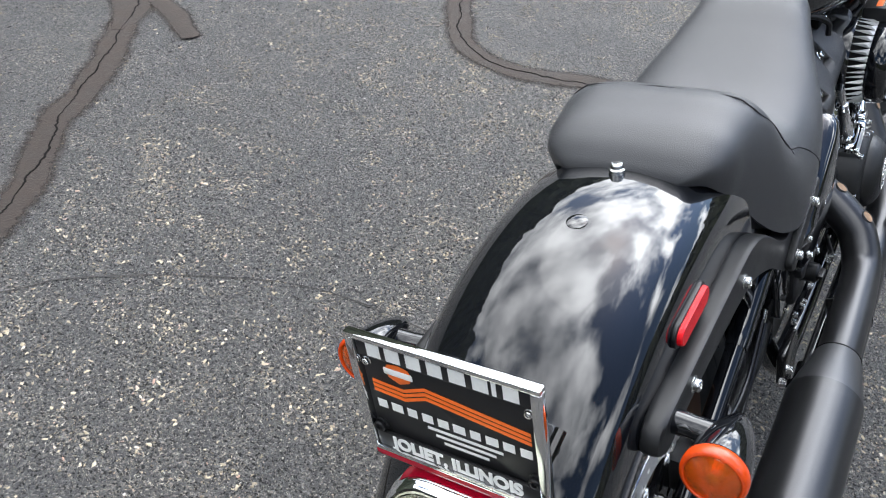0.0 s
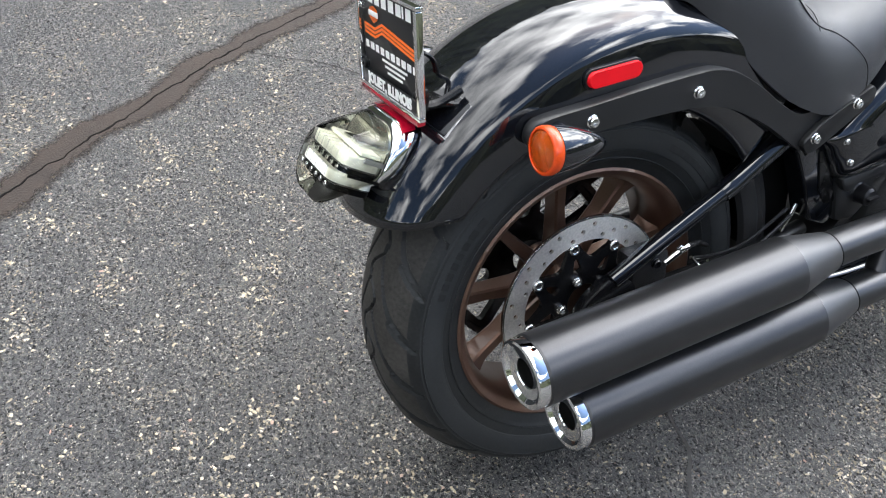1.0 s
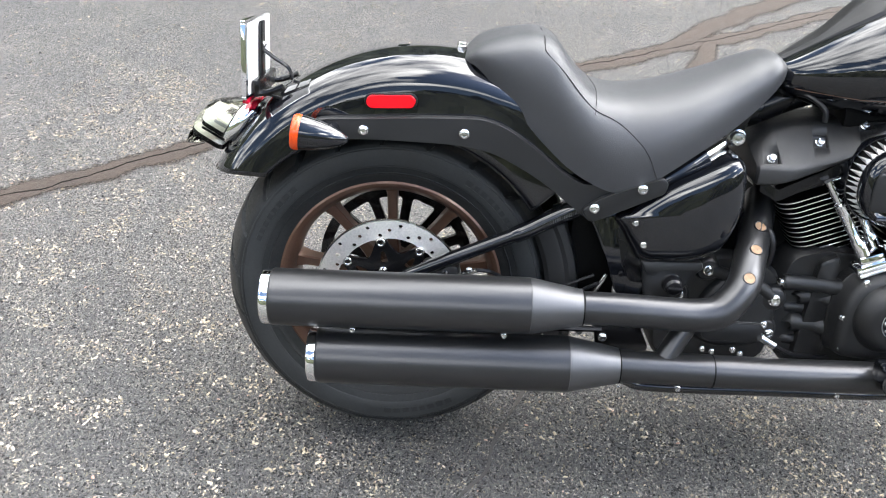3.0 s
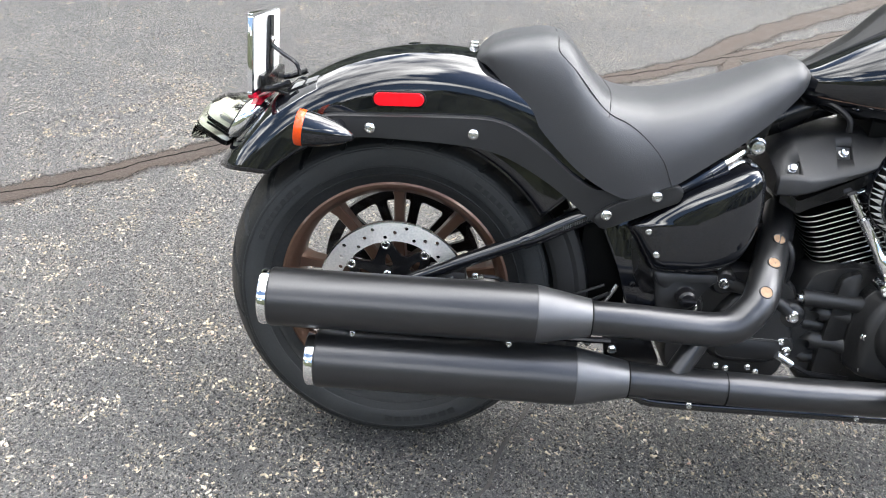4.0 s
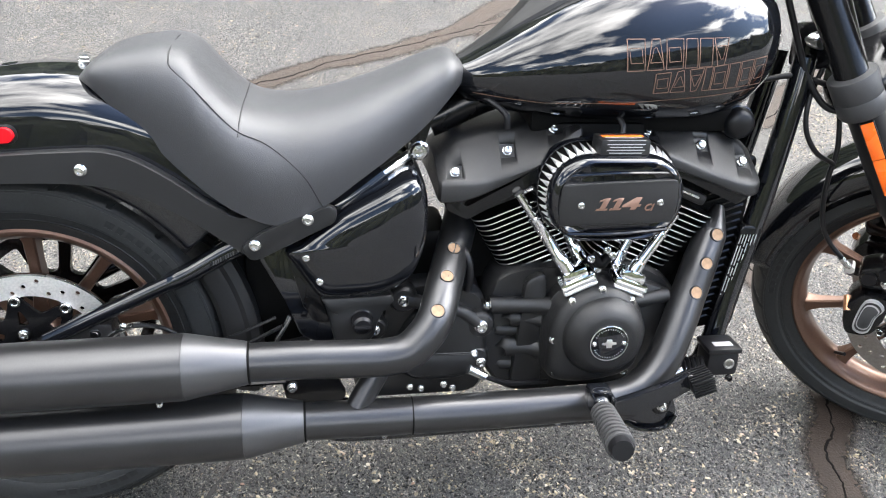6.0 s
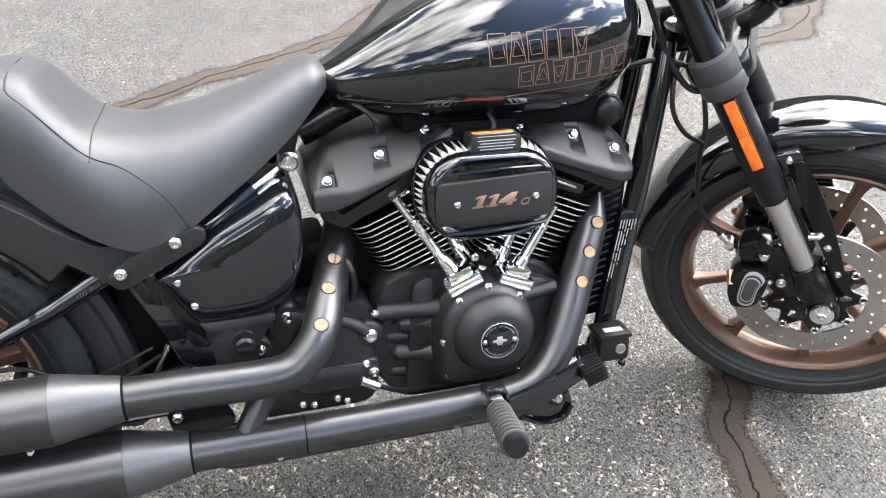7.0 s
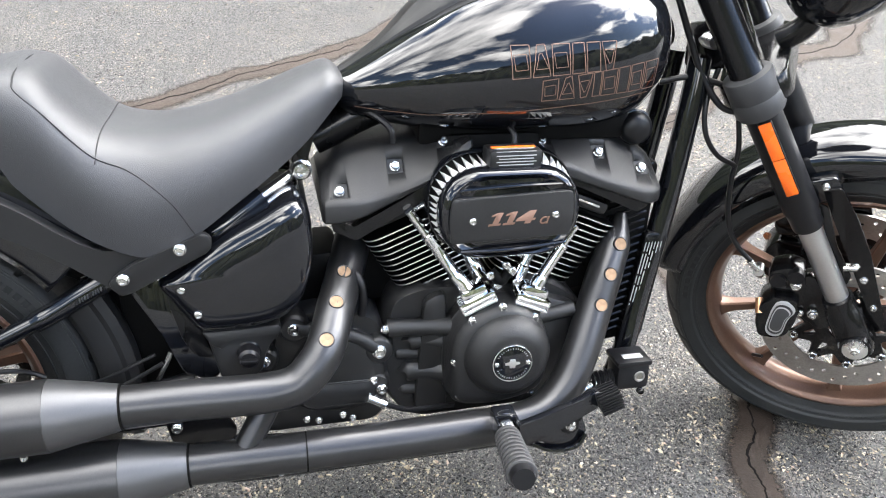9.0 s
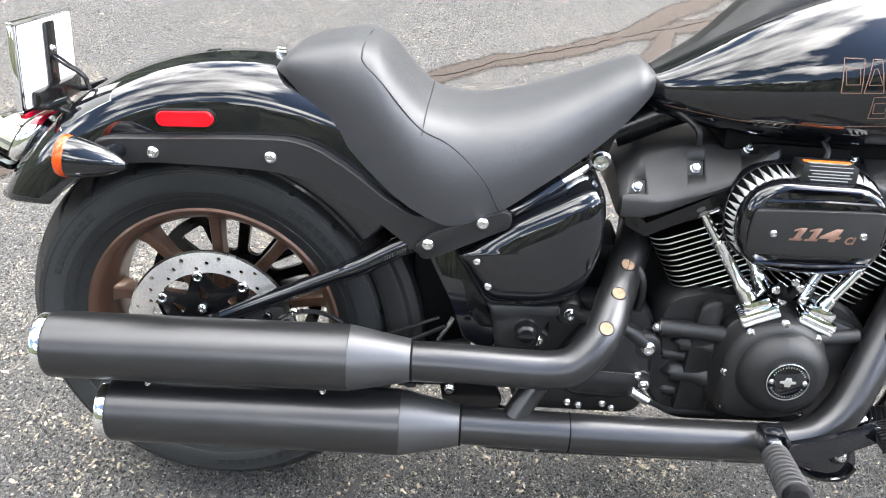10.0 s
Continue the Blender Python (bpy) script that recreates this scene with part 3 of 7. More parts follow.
hairline([(-0.1, 1.05), (0.04, 0.97), (0.17, 0.915), (0.24, 0.90), (0.32, 0.84), (0.5, 0.75)], 0.006, 32)


def chips(count, outer, seed):
    """Pale stone chips worn flush with the surface and near-black flecks painted as pits, joined in one sheet: a near
    field and a thinner, wider one.
    """
    rng = np.random.RandomState(seed)
    verts, faces = [], []
    made = 0
    while made < count + outer:
        near = made < count
        x, y = (rng.uniform(-1.6, 0.9), rng.uniform(-0.6, 3.1)) if near else (rng.uniform(-6.5, 3.5), rng.uniform(-2.5, 7.5))
        if not near and -1.6 < x < 0.9 and -0.6 < y < 3.1:
            continue
        dens = 0.16 + 0.45 * noise.noise((x * 2.2, y * 2.2, 4.0)) + 1.0 * noise.noise((x * 11, y * 11, 9.0)) + 0.5 * noise.noise((x * 40, y * 40, 2.0))
        if rng.rand() > dens:
            continue
        made += 1
        r = 0.0008 + 0.0027 * rng.rand() ** 3.0 if near else 0.0016 + 0.0034 * rng.rand() ** 2.5
        a0, n = rng.rand() * 6.28, rng.randint(5, 8)
        long = rng.uniform(1.0, 2.2)
        turn = rng.rand() * 3.14
        base = len(verts)
        verts.append((x, y, 0.0006 + 0.0010 * rng.rand()))
        for i in range(n):
            a = a0 + 2 * math.pi * i / n
            k = r * rng.uniform(0.4, 1.4)
            u, v = k * math.cos(a) * long, k * math.sin(a)
            verts.append((x + u * math.cos(turn) - v * math.sin(turn), y + u * math.sin(turn) + v * math.cos(turn), 0.0002))
        faces += [(base, base + 1 + i, base + 1 + (i + 1) % n) for i in range(n)]
    me = bpy.data.meshes.new("chips_and_pits")
    me.from_pydata(verts, [], faces)
    me.materials.append(STONE)
    return new("chips_and_pits", me)


tagged(chips(64000, 60000, 5), "pale stone chips and painted dark pits flush in the asphalt", "gravel", kind="stuff")


def tree_line():
    """The wooded edge of the car park, all round and far off."""
    bm, rows, n = bmesh.new(), [], 240
    for k, f in enumerate((0.0, 0.25, 0.5, 0.7, 0.85, 0.95, 1.0)):
        row = []
        for i in range(n):
            a = 2 * math.pi * i / n
            c, s = math.cos(a), math.sin(a)
            top = 13.0 + 9.0 * max(0.0, -c) + 9.0 * max(0.0, -c) ** 3 + 4.0 * noise.noise((c * 4, s * 4, 1.0)) + 2.2 * noise.noise((c * 16, s * 16, 2.0)) + 1.2 * noise.noise((c * 50, s * 50, 3.0))
            r = 52 - 16 * max(0.0, c) ** 2 + 2.5 * noise.noise((c * 20, s * 20, k * 1.7)) + 2.0 * noise.noise((c * 60, s * 60, k * 2.3)) + 4 * f * f
            row.append(bm.verts.new((r * c, 1.0 + r * s, top * f)))
        rows.append(row)
    for a, b in zip(rows, rows[1:]):
        for i in range(n):
            bm.faces.new((a[i], a[(i + 1) % n], b[(i + 1) % n], b[i]))
    return bm


backdrop = part("backdrop", tree_line(), LEAVES, None)
tagged(backdrop, "dark green tree line round the car park", "trees", kind="structure")


# ---- motorcycle: x ahead from the rear axle, y to its left, z up from the ground when upright ----
LEAN_ANGLE = 14.5
bike = new("motorcycle")
bike.matrix_world = at(0.096, 0.686, 0.005) @ Matrix.Rotation(radians(90), 4, "Z") @ Matrix.Rotation(radians(-LEAN_ANGLE), 4, "X")
bike.empty_display_size = 0.2
tagged(bike, "gloss black cruiser motorcycle with bronze wheels, leaning on asphalt", "motorcycle")

# the steered front end: origin at the front axle, z along the fork
RAKE, STEER = 28.0, -37.0
FRONT = at(1.655, -0.023, 0.342) @ Matrix.Rotation(radians(STEER), 4, Vector((-math.sin(radians(RAKE)), 0, math.cos(radians(RAKE))))) @ Matrix.Rotation(radians(-RAKE), 4, "Y")
REAR = at(0, 0, 0.329)


def wheel(m, name, rim_r, tyre_r, tyre_w, rim_w, spokes, phase, label, pitch, spoke_depth):
    """A cast wheel with its tyre; it turns about local y."""
    side = m @ TO_SIDE
    h = rim_w / 2
    prof = [(rim_r, h), (rim_r - 0.004, h + 0.002), (rim_r - 0.012, h - 0.002), (rim_r - 0.016, h - 0.010), (rim_r - 0.024, h - 0.022), (rim_r - 0.027, 0.0),
            (rim_r - 0.024, -h + 0.022), (rim_r - 0.016, -h + 0.010), (rim_r - 0.012, -h + 0.002), (rim_r - 0.004, -h - 0.002), (rim_r, -h), (rim_r - 0.004, -h + 0.012), (rim_r - 0.006, 0), (rim_r - 0.004, h - 0.012)]
    rim = part(name, lathe(prof, 96, ID, True), BRONZE, bike, label, side, 50)
    hub = lathe([(0.0, 0.055), (0.030, 0.055), (0.042, 0.050), (0.046, 0.030), (0.040, 0.012), (0.040, -0.012), (0.046, -0.030), (0.042, -0.050), (0.030, -0.055), (0, -0.055)], 36)
    part("hub", hub, BRONZE, rim)
    inner, outer = 0.036, rim_r - 0.020
    spoke_ob = None
    for k in range(spokes):
        turn = Matrix.Rotation(radians(phase + 360.0 * k / spokes), 4, "Z")
        if spoke_ob is None:
            rings = []
            for f, w, d in ((0.0, 0.016, 0.024), (0.25, 0.0115, 0.020), (0.6, 0.0092, 0.017), (0.85, 0.0100, 0.020), (0.95, 0.013, 0.026), (1.0, 0.018, 0.030)):
                x = inner + f * (outer - inner)
                d *= spoke_depth
                c = 0.004
                rings.append([(x, w, -d + c), (x, w - c * 0.6, -d), (x, -w + c * 0.6, -d), (x, -w, -d + c), (x, -w, d - c), (x, -w + c * 0.6, d), (x, w - c * 0.6, d), (x, w, d - c)])
            spoke_ob = part("spoke", loft(rings), BRONZE, rim, m=turn, sharp=30)
        else:
            again(spoke_ob, turn, rim)
    # tyre with cut grooves
    half = tyre_w / 2
    sidewall = [(rim_r - 0.006, h - 0.004), (rim_r + 0.004, h + 0.001), (rim_r + 0.012, h + 0.006), (rim_r + 0.35 * (tyre_r - rim_r), half * 0.985), (rim_r + 0.52 * (tyre_r - rim_r), half), (rim_r + 0.66 * (tyre_r - rim_r), half * 0.975)]
    # raised rings round the wall
    deep = tyre_r - rim_r
    slope = (half * 0.985 - h - 0.006) / (0.35 * deep - 0.012)
    ribs = [(rim_r + q, h + 0.006 + slope * (q - 0.012) + up) for q, up in ((0.0165, 0.0), (0.0175, 0.0014), (0.0195, 0.0014), (0.0205, 0.0))]
    sidewall[3:3] = ribs
    sidewall[-1:-1] = [(rim_r + 0.585 * deep, half * 0.994), (rim_r + 0.592 * deep, half * 0.994 + 0.0010), (rim_r + 0.612 * deep, half * 0.989 + 0.0010), (rim_r + 0.620 * deep, half * 0.986)]
    crown = []
    for i in range(85):
        y = half * 0.93 * (1 - 2 * i / 84.0)
        r = tyre_r - 0.30 * (tyre_r - rim_r) * abs(y / (half * 0.93)) ** 2.3
        crown.append((r, y))
    profile = sidewall + crown + [(r, -y) for r, y in reversed(sidewall)]
    n = 1080
    verts, faces, sunk, dusty = [], [], [], []
    for i in range(n):
        th = 2 * math.pi * i / n
        for j, (r, y) in enumerate(profile):
            rr, cut = r, 0.0
            if len(sidewall) <= j < len(sidewall) + 85:
                a = abs(y) / half
                s = 1 if y > 0 else -1
                arc = th * tyre_r + (0.5 * pitch if s > 0 else 0.0)
                bend = 1.9 * pitch * a + 0.25 * pitch * math.sin(a * 4.0)
                u = (arc - bend) % pitch
                cut = 0.0
                if 0.08 < a < 0.86 and abs(u - 0.5 * pitch) < 0.0062:
                    cut = 0.0045
                v = (arc - 0.8 * bend + 0.3 * pitch) % pitch
                if 0.50 < a < 0.96 and abs(v - 0.2 * pitch) < 0.0040:
                    cut = 0.004
                z = 0.16 * half * math.sin(2 * math.pi * th * tyre_r / (pitch * 0.9))
                if abs(y - z) < 0.0030:
                    cut = 0.004
                rr = r - cut
            verts.append((rr * math.cos(th), rr * math.sin(th), y))
            sunk.append(cut)
    k = len(profile)
    for i in range(n):
        i2 = (i + 1) % n
        for j in range(k - 1):
            f = (i * k + j, i2 * k + j, i2 * k + j + 1, i * k + j + 1)
            faces.append(f)
            dusty.append(1 if len(sidewall) + 4 <= j < len(sidewall) + 80 and not any(sunk[v] for v in f) else 0)
    me = bpy.data.meshes.new("tyre")
    me.from_pydata(verts, [], faces)
    me.materials.append(RUBBER)
    me.materials.append(RUBBER_DUSTY)
    me.polygons.foreach_set("material_index", dusty)
    me.shade_smooth()
    me.set_sharp_from_angle(angle=radians(50))
    tyre = new("tyre", me)
    tyre.parent = rim
    tagged(tyre, label="black grooved road tyre with raised sidewall marks")
    return rim


rear_wheel = wheel(REAR, "rear_wheel", 0.218, 0.329, 0.18, 0.140, 9, 12, "bronze cast rear wheel", 0.095, 1.0)
front_wheel = wheel(FRONT, "front_wheel", 0.256, 0.340, 0.110, 0.076, 9, 13, "bronze cast front wheel", 0.085, 0.62)


def sidewall_mark(wheel_ob, r, y, a0, a1, h):
    """A raised plain mark on a tyre's right wall, between two angles."""
    bm, rows = bmesh.new(), []
    n = max(2, int(abs(a1 - a0) / 1.5))
    for i in range(n + 1):
        a = radians(a0 + (a1 - a0) * i / n)
        rows.append([bm.verts.new((q * math.cos(a), q * math.sin(a), yy)) for q, yy in ((r, y - 0.001), (r + 0.001, y + 0.0008), (r + h - 0.001, y + 0.0008), (r + h, y - 0.001))])
    for p, q in zip(rows, rows[1:]):
        for i in range(3):
            bm.faces.new((p[i], q[i], q[i + 1], p[i + 1]))
    part("sidewall_mark", bm, RUBBER, wheel_ob)


for ob, ring in ((rear_wheel, [(0.250, 0.0850), (0.2515, 0.0868), (0.2569, 0.0893), (0.2757, 0.0907), (0.2880, 0.0892), (0.2895, 0.0875)]), (front_wheel, [(0.280, 0.0500), (0.2815, 0.0523), (0.2854, 0.0548), (0.2997, 0.0557), (0.309, 0.0547), (0.3105, 0.0530)])):
    part("sidewall_band", lathe(ring + [(ring[-1][0] - 0.002, ring[-1][1] - 0.004), (ring[0][0] + 0.002, ring[0][1] - 0.004)], 120, ID, True), RUBBER_PALE, ob, "paler flat band on the tyre wall", sharp=25)
rng = random.Random(4)
for ob, r, y in ((rear_wheel, 0.262, 0.0906), (front_wheel, 0.289, 0.0556)):
    for start in (160, 60, -60):
        a = start
        for k in range(8):
            w = rng.uniform(2.0, 3.2)
            sidewall_mark(ob, r, y, a, a - w, 0.012)
            a -= w + 1.2


def tyre_size(text, wheel_ob, r, y, start, step, size):
    for i, ch in enumerate(text):
        a = radians(start + step * i)
        words(ch, size, RUBBER, wheel_ob, at(r * math.cos(a), r * math.sin(a), y) @ Matrix.Rotation(a - math.pi / 2, 4, "Z"), "size_mark", depth=0.0008)


tyre_size("180/70B16", rear_wheel, 0.286, 0.0885, -62, -3.4, 0.016)


def brake_disc(wheel_ob, y, r, inner, bolts, phase, bolt_r, face, steel):
    holes = []
    for i in range(39):
        a = 2 * math.pi * i / 39
        rr = r - (0.012, 0.022, 0.031)[i % 3]
        holes.append(circle_pts(0.0041, 8, rr * math.cos(a), rr * math.sin(a)))
    ring_in = []
    for i in range(120):
        a = 2 * math.pi * i / 120
        lug = max(0.0, math.cos(bolts * (a - radians(phase)))) ** 8
        rr = inner - 0.016 * lug
        ring_in.append((rr * math.cos(a), rr * math.sin(a)))
    disc = part("brake_disc", drilled(circle_pts(r, 96), holes + [ring_in], 0.005, at(0, 0, y - 0.0025)), steel, wheel_ob, "drilled steel brake disc", sharp=25)
    star = []
    for i in range(24 * bolts):
        a = 2 * math.pi * i / (24 * bolts)
        f = abs(((a - radians(phase)) * bolts / (2 * math.pi) + 0.5) % 1.0 - 0.5) * 2
        if f < 0.30:
            rr = bolt_r + 0.0090 * math.sqrt(max(0.0, 1 - (f / 0.30) ** 2))
        else:
            g = (f - 0.30) / 0.70
            rr = bolt_r - 0.002 - 0.020 * math.sin(g * math.pi / 2) ** 1.1
        star.append((rr * math.cos(a), rr * math.sin(a)))
    slots = []
    for k in range(bolts):
        a = radians(phase + 360.0 * k / bolts)
        c, s = math.cos(a), math.sin(a)
        slots.append([((u * c - v * s) * bolt_r / 0.099, (u * s + v * c) * bolt_r / 0.099) for u, v in ((0.058, -0.0075), (0.066, -0.0065), (0.078, -0.0035), (0.082, 0.0), (0.078, 0.0035), (0.066, 0.0065), (0.058, 0.0075), (0.055, 0.0))])
    part("disc_carrier", drilled(star, slots + [circle_pts(0.029, 24)], 0.007, at(0, 0, y - 0.0035)), SATIN, wheel_ob, "black star-shaped disc carrier", sharp=25)
    for k in range(bolts):
        a = radians(phase + 360 * k / bolts)
        part("disc_bobbin", lathe([(0.0042, 0.0), (0.0046, 0.0022), (0.0056, 0.0030), (0.0078, 0.0030), (0.0092, 0.0016), (0.0094, 0.0), (0.0094, -0.003), (0.0042, -0.003)], 16, ID, True), ZINC, disc, "bright hollow fixing button",
             at(bolt_r * math.cos(a), bolt_r * math.sin(a), y + face * 0.004) @ (ID if face > 0 else Matrix.Rotation(math.pi, 4, "X")))
    return disc


brake_disc(rear_wheel, 0.074, 0.144, 0.106, 8, 57, 0.099, 1, DISC)
for k in range(5):
    a = radians(38 + 72 * k)
    bolt(rear_wheel, 0, 0, 0, 0.0078, m=at(0.042 * math.cos(a), 0.042 * math.sin(a), 0.080))
part("disc_edge", lathe([(0.1418, 0.0766), (0.1447, 0.0766), (0.1450, 0.0762), (0.1450, 0.0718), (0.1436, 0.0714), (0.1418, 0.0760)], 80, ID, True), ZINC, rear_wheel, "bright worn edge of the disc")
brake_disc(front_wheel, 0.080, 0.150, 0.101, 9, 20, 0.092, 1, DISC_SHADED)
brake_disc(front_wheel, -0.080, 0.150, 0.101, 9, 20, 0.092, -1, DISC_SHADED)
# drive pulley on the far side
windows = []
for k in range(12):
    a = radians(97 + 30 * k)
    c, s = math.cos(a), math.sin(a)
    windows.append([(u * c - v * s, u * s + v * c) for u, v in rounded([(0.078, -0.011), (0.138, -0.026), (0.138, 0.026), (0.078, 0.011)], 0.010, 3)])
pulley = part("drive_pulley", drilled(circle_pts(0.158, 72), windows + [circle_pts(0.030, 24)], 0.012, at(0, 0, -0.092)), SATIN, rear_wheel, "black belt drive pulley with windows", sharp=30)
part("pulley_rim", lathe([(0.150, -0.074), (0.160, -0.074), (0.160, -0.106), (0.150, -0.106)], 72, ID, True), SATIN, pulley)
# valve stem
part("valve_stem", tube([(-0.20, -0.10, 0.02), (-0.178, -0.089, 0.04)], 0.004, 8, 1), PLASTIC, front_wheel)


# ---- rear fender ----
FC, FR = (0.06, 0.333), 0.458
SECTION = [(0.0, 0.0), (0.0012, 0.025), (0.0045, 0.05), (0.011, 0.074), (0.021, 0.094), (0.033, 0.108), (0.045, 0.1155), (0.055, 0.118)]


def fender_low(phi):
    """How far from the fender's centre its side ends."""
    c, s = math.cos(phi), math.sin(phi)
    bq = FC[0] * c + (FC[1] - 0.329) * s
    cq = FC[0] ** 2 + (FC[1] - 0.329) ** 2 - 0.318 ** 2
    r = -bq + math.sqrt(max(0.0, bq * bq - cq))
    return min(r, FR - 0.056)


def fender_point(phi, drop, y):
    r = FR - drop
    return (FC[0] + r * math.cos(phi), y, FC[1] + r * math.sin(phi))


def tail_turn(r, y):
    """Where the fender's tail ends at a radius: on a level line."""
    return 180 - math.degrees(math.asin(min(0.95, (0.556 - FC[1]) / r))) + 1.0 * (1 - min(1.0, abs(y) / 0.118) ** 2)


rings = []
for i in range(65):
    f = i / 64
    right = []
    low = fender_low(radians(149.0 * (1 - f) + 44 * f))
    for d, y in SECTION + [(0.055 + (FR - 0.055 - low) * k / 6, 0.118 + 0.004 * math.sin(k / 6 * math.pi / 2)) for k in range(1, 7)]:
        right.append(fender_point(radians(tail_turn(FR - d, y) * (1 - f) + 44 * f), d, -y))
    left = [(p[0], -p[1], p[2]) for p in reversed(right[1:])]
    rings.append(left + right)
bm = loft(rings, False, False)
rear_fender = part("rear_fender", bm, GLOSS, bike, "gloss black painted rear fender", sharp=60)
sol = rear_fender.modifiers.new("thickness", "SOLIDIFY")
sol.thickness, sol.offset = 0.004, -1

# seat fixing bolt and rubber plug on the crown
fx, _, fz = fender_point(math.atan2(0.788 - FC[1], 0.111 - FC[0]), 0, 0)
bolt(rear_fender, 0, 0, 0, 0.0088, m=at(fx, 0, fz + 0.004) @ Matrix.Rotation(radians(6), 4, "Y"))
plug_phi = radians(97)
part("rubber_plug", lathe([(0, 0.0012), (0.009, 0.0010), (0.0115, 0.0002), (0.0115, -0.002), (0, -0.002)], 24), GLOSS, rear_fender, m=at(*fender_point(plug_phi, 0, 0.0)) @ Matrix.Rotation(radians(-7), 4, "Y"))


def reflector(name, cx, y, cz, hx, hz, material, tilt, m=ID, round_r=None, parent=None, label=""):
    mm = m @ at(cx, y, cz) @ Matrix.Rotation(radians(tilt), 4, "Y")
    base = part(name, slab(oval(0, 0, hx + 0.003, hz + 0.003, (round_r or hz) + 0.002), 0, -0.006, 0.002), PLASTIC, parent or bike, label, mm)
    part("reflector_face", layers(oval(0, 0, hx, hz, round_r or hz), [(-0.0055, 0), (-0.010, 0.0005), (-0.0115, 0.002)]), material, base)
    return base


reflector("side_reflector", -0.006, -0.118, 0.708, 0.043, 0.011, RED_REFLECTOR, -3, label="red oval side reflector on the fender")

# ---- fender strut ----
strut = smooth_outline([(-0.146, 0.650), (-0.140, 0.668), (-0.120, 0.676), (-0.060, 0.680), (0.04, 0.687), (0.131, 0.691), (0.165, 0.688), (0.200, 0.676), (0.250, 0.645), (0.299, 0.608), (0.345, 0.585), (0.40, 0.590),
                        (0.425, 0.580), (0.400, 0.550), (0.365, 0.524), (0.349, 0.525), (0.332, 0.538), (0.266, 0.586), (0.199, 0.622), (0.153, 0.637), (0.098, 0.643), (0.02, 0.644), (-0.063, 0.643), (-0.115, 0.636), (-0.135, 0.638)], 3)
fender_strut = part("fender_strut", slab(strut, -0.120, -0.142, 0.007), MATTE, bike, "satin black fender strut")
part("fender_strut", slab(strut, 0.120, 0.142, 0.007), MATTE, bike, "satin black fender strut")
cover = rounded([(0.338, 0.540), (0.355, 0.519), (0.372, 0.524), (0.484, 0.581), (0.486, 0.600), (0.476, 0.609), (0.372, 0.566)], 0.012)
strut_cover = part("strut_cover", slab(cover, -0.140, -0.153, 0.004), MATTE, fender_strut)
bolt(fender_strut, -0.051, -0.143, 0.659, 0.0085)
bolt(fender_strut, 0.124, -0.143, 0.663, 0.0085)
bolt(strut_cover, 0.442, -0.154, 0.586, 0.0085)
bolt(strut_cover, 0.362, -0.154, 0.546, 0.0085)


# ---- turn signals ----
def turn_signal(side):
    c = at(-0.113, side * 0.195, 0.658) @ Matrix.Rotation(radians(-90), 4, "Y") @ Matrix.Rotation(radians(6), 4, "Y")
    body = part("turn_signal", lathe([(0.0, -0.045), (0.006, -0.042), (0.013, -0.030), (0.021, -0.010), (0.0265, 0.012), (0.0290, 0.030), (0.0295, 0.036), (0.028, 0.037)], 36), GLOSS, bike, "bullet turn signal with amber lens", c)
    lens = part("lens", lathe([(0.0252, 0.0460), (0.0245, 0.0490), (0.018, 0.0522), (0.009, 0.0545), (0, 0.055)], 36), AMBER, body, "amber lens")
    part("lens_rim", lathe([(0.0285, 0.036), (0.030, 0.038), (0.0306, 0.043), (0.0298, 0.0485), (0.0285, 0.0500), (0.0264, 0.0506), (0.0252, 0.0498), (0.0252, 0.0420), (0.0265, 0.038)], 36, ID, True), AMBER_RIM, lens, "dark orange rim of the lens")
    bulb = lathe([(0, 0.034), (0.012, 0.034), (0.024, 0.039), (0.025, 0.041), (0.010, 0.038), (0.006, 0.046), (0, 0.048)], 20)
    part("lamp_reflector", bulb, CHROME, body)
    part("stalk", tube([(-0.104, side * 0.138, 0.658), (-0.106, side * 0.160, 0.659), (-0.108, side * 0.186, 0.658)], [0.013, 0.012, 0.014], 16), GLOSS, bike)


turn_signal(-1)
turn_signal(1)

# ---- tail lamp and plate ----
def lamp_rings(stations):
    rings = []
    for (x, z), hy, hz, tilt, r in stations:
        mm = at(x, 0, z - 0.0145) @ Matrix.Rotation(radians(tilt), 4, "Y")
        rings.append([mm @ Vector((0, p[0], p[1] * 0.90)) for p in oval(0, 0, hy, hz, r, 6)])
    return rings


tail = part("tail_lamp", loft(lamp_rings([((-0.222, 0.656), 0.056, 0.042, 30, 0.036), ((-0.262, 0.649), 0.062, 0.046, 30, 0.040), ((-0.290, 0.647), 0.062, 0.046, 30, 0.040)])), GLOSS, bike, "tail lamp with chrome bezel and clear lens")
BEZEL = [((-0.2760, 0.6490), 0.064, 0.047, 31, 0.040), ((-0.2775, 0.6488), 0.0680, 0.0504, 31, 0.043), ((-0.2820, 0.6483), 0.0700, 0.0521, 31, 0.044), ((-0.2900, 0.6474), 0.0710, 0.0528, 31, 0.044), ((-0.2980, 0.6465), 0.0706, 0.0525, 30, 0.044), ((-0.3045, 0.6458), 0.0690, 0.0510, 30, 0.043), ((-0.3070, 0.6455), 0.0668, 0.0490, 30, 0.042)]
bezel = part("bezel", loft(lamp_rings(BEZEL)), CHROME, tail, "chrome bezel", sharp=60)
# crimson arc laid on the chrome: the plate strip's reflection, painted as a piece
band_rings = []
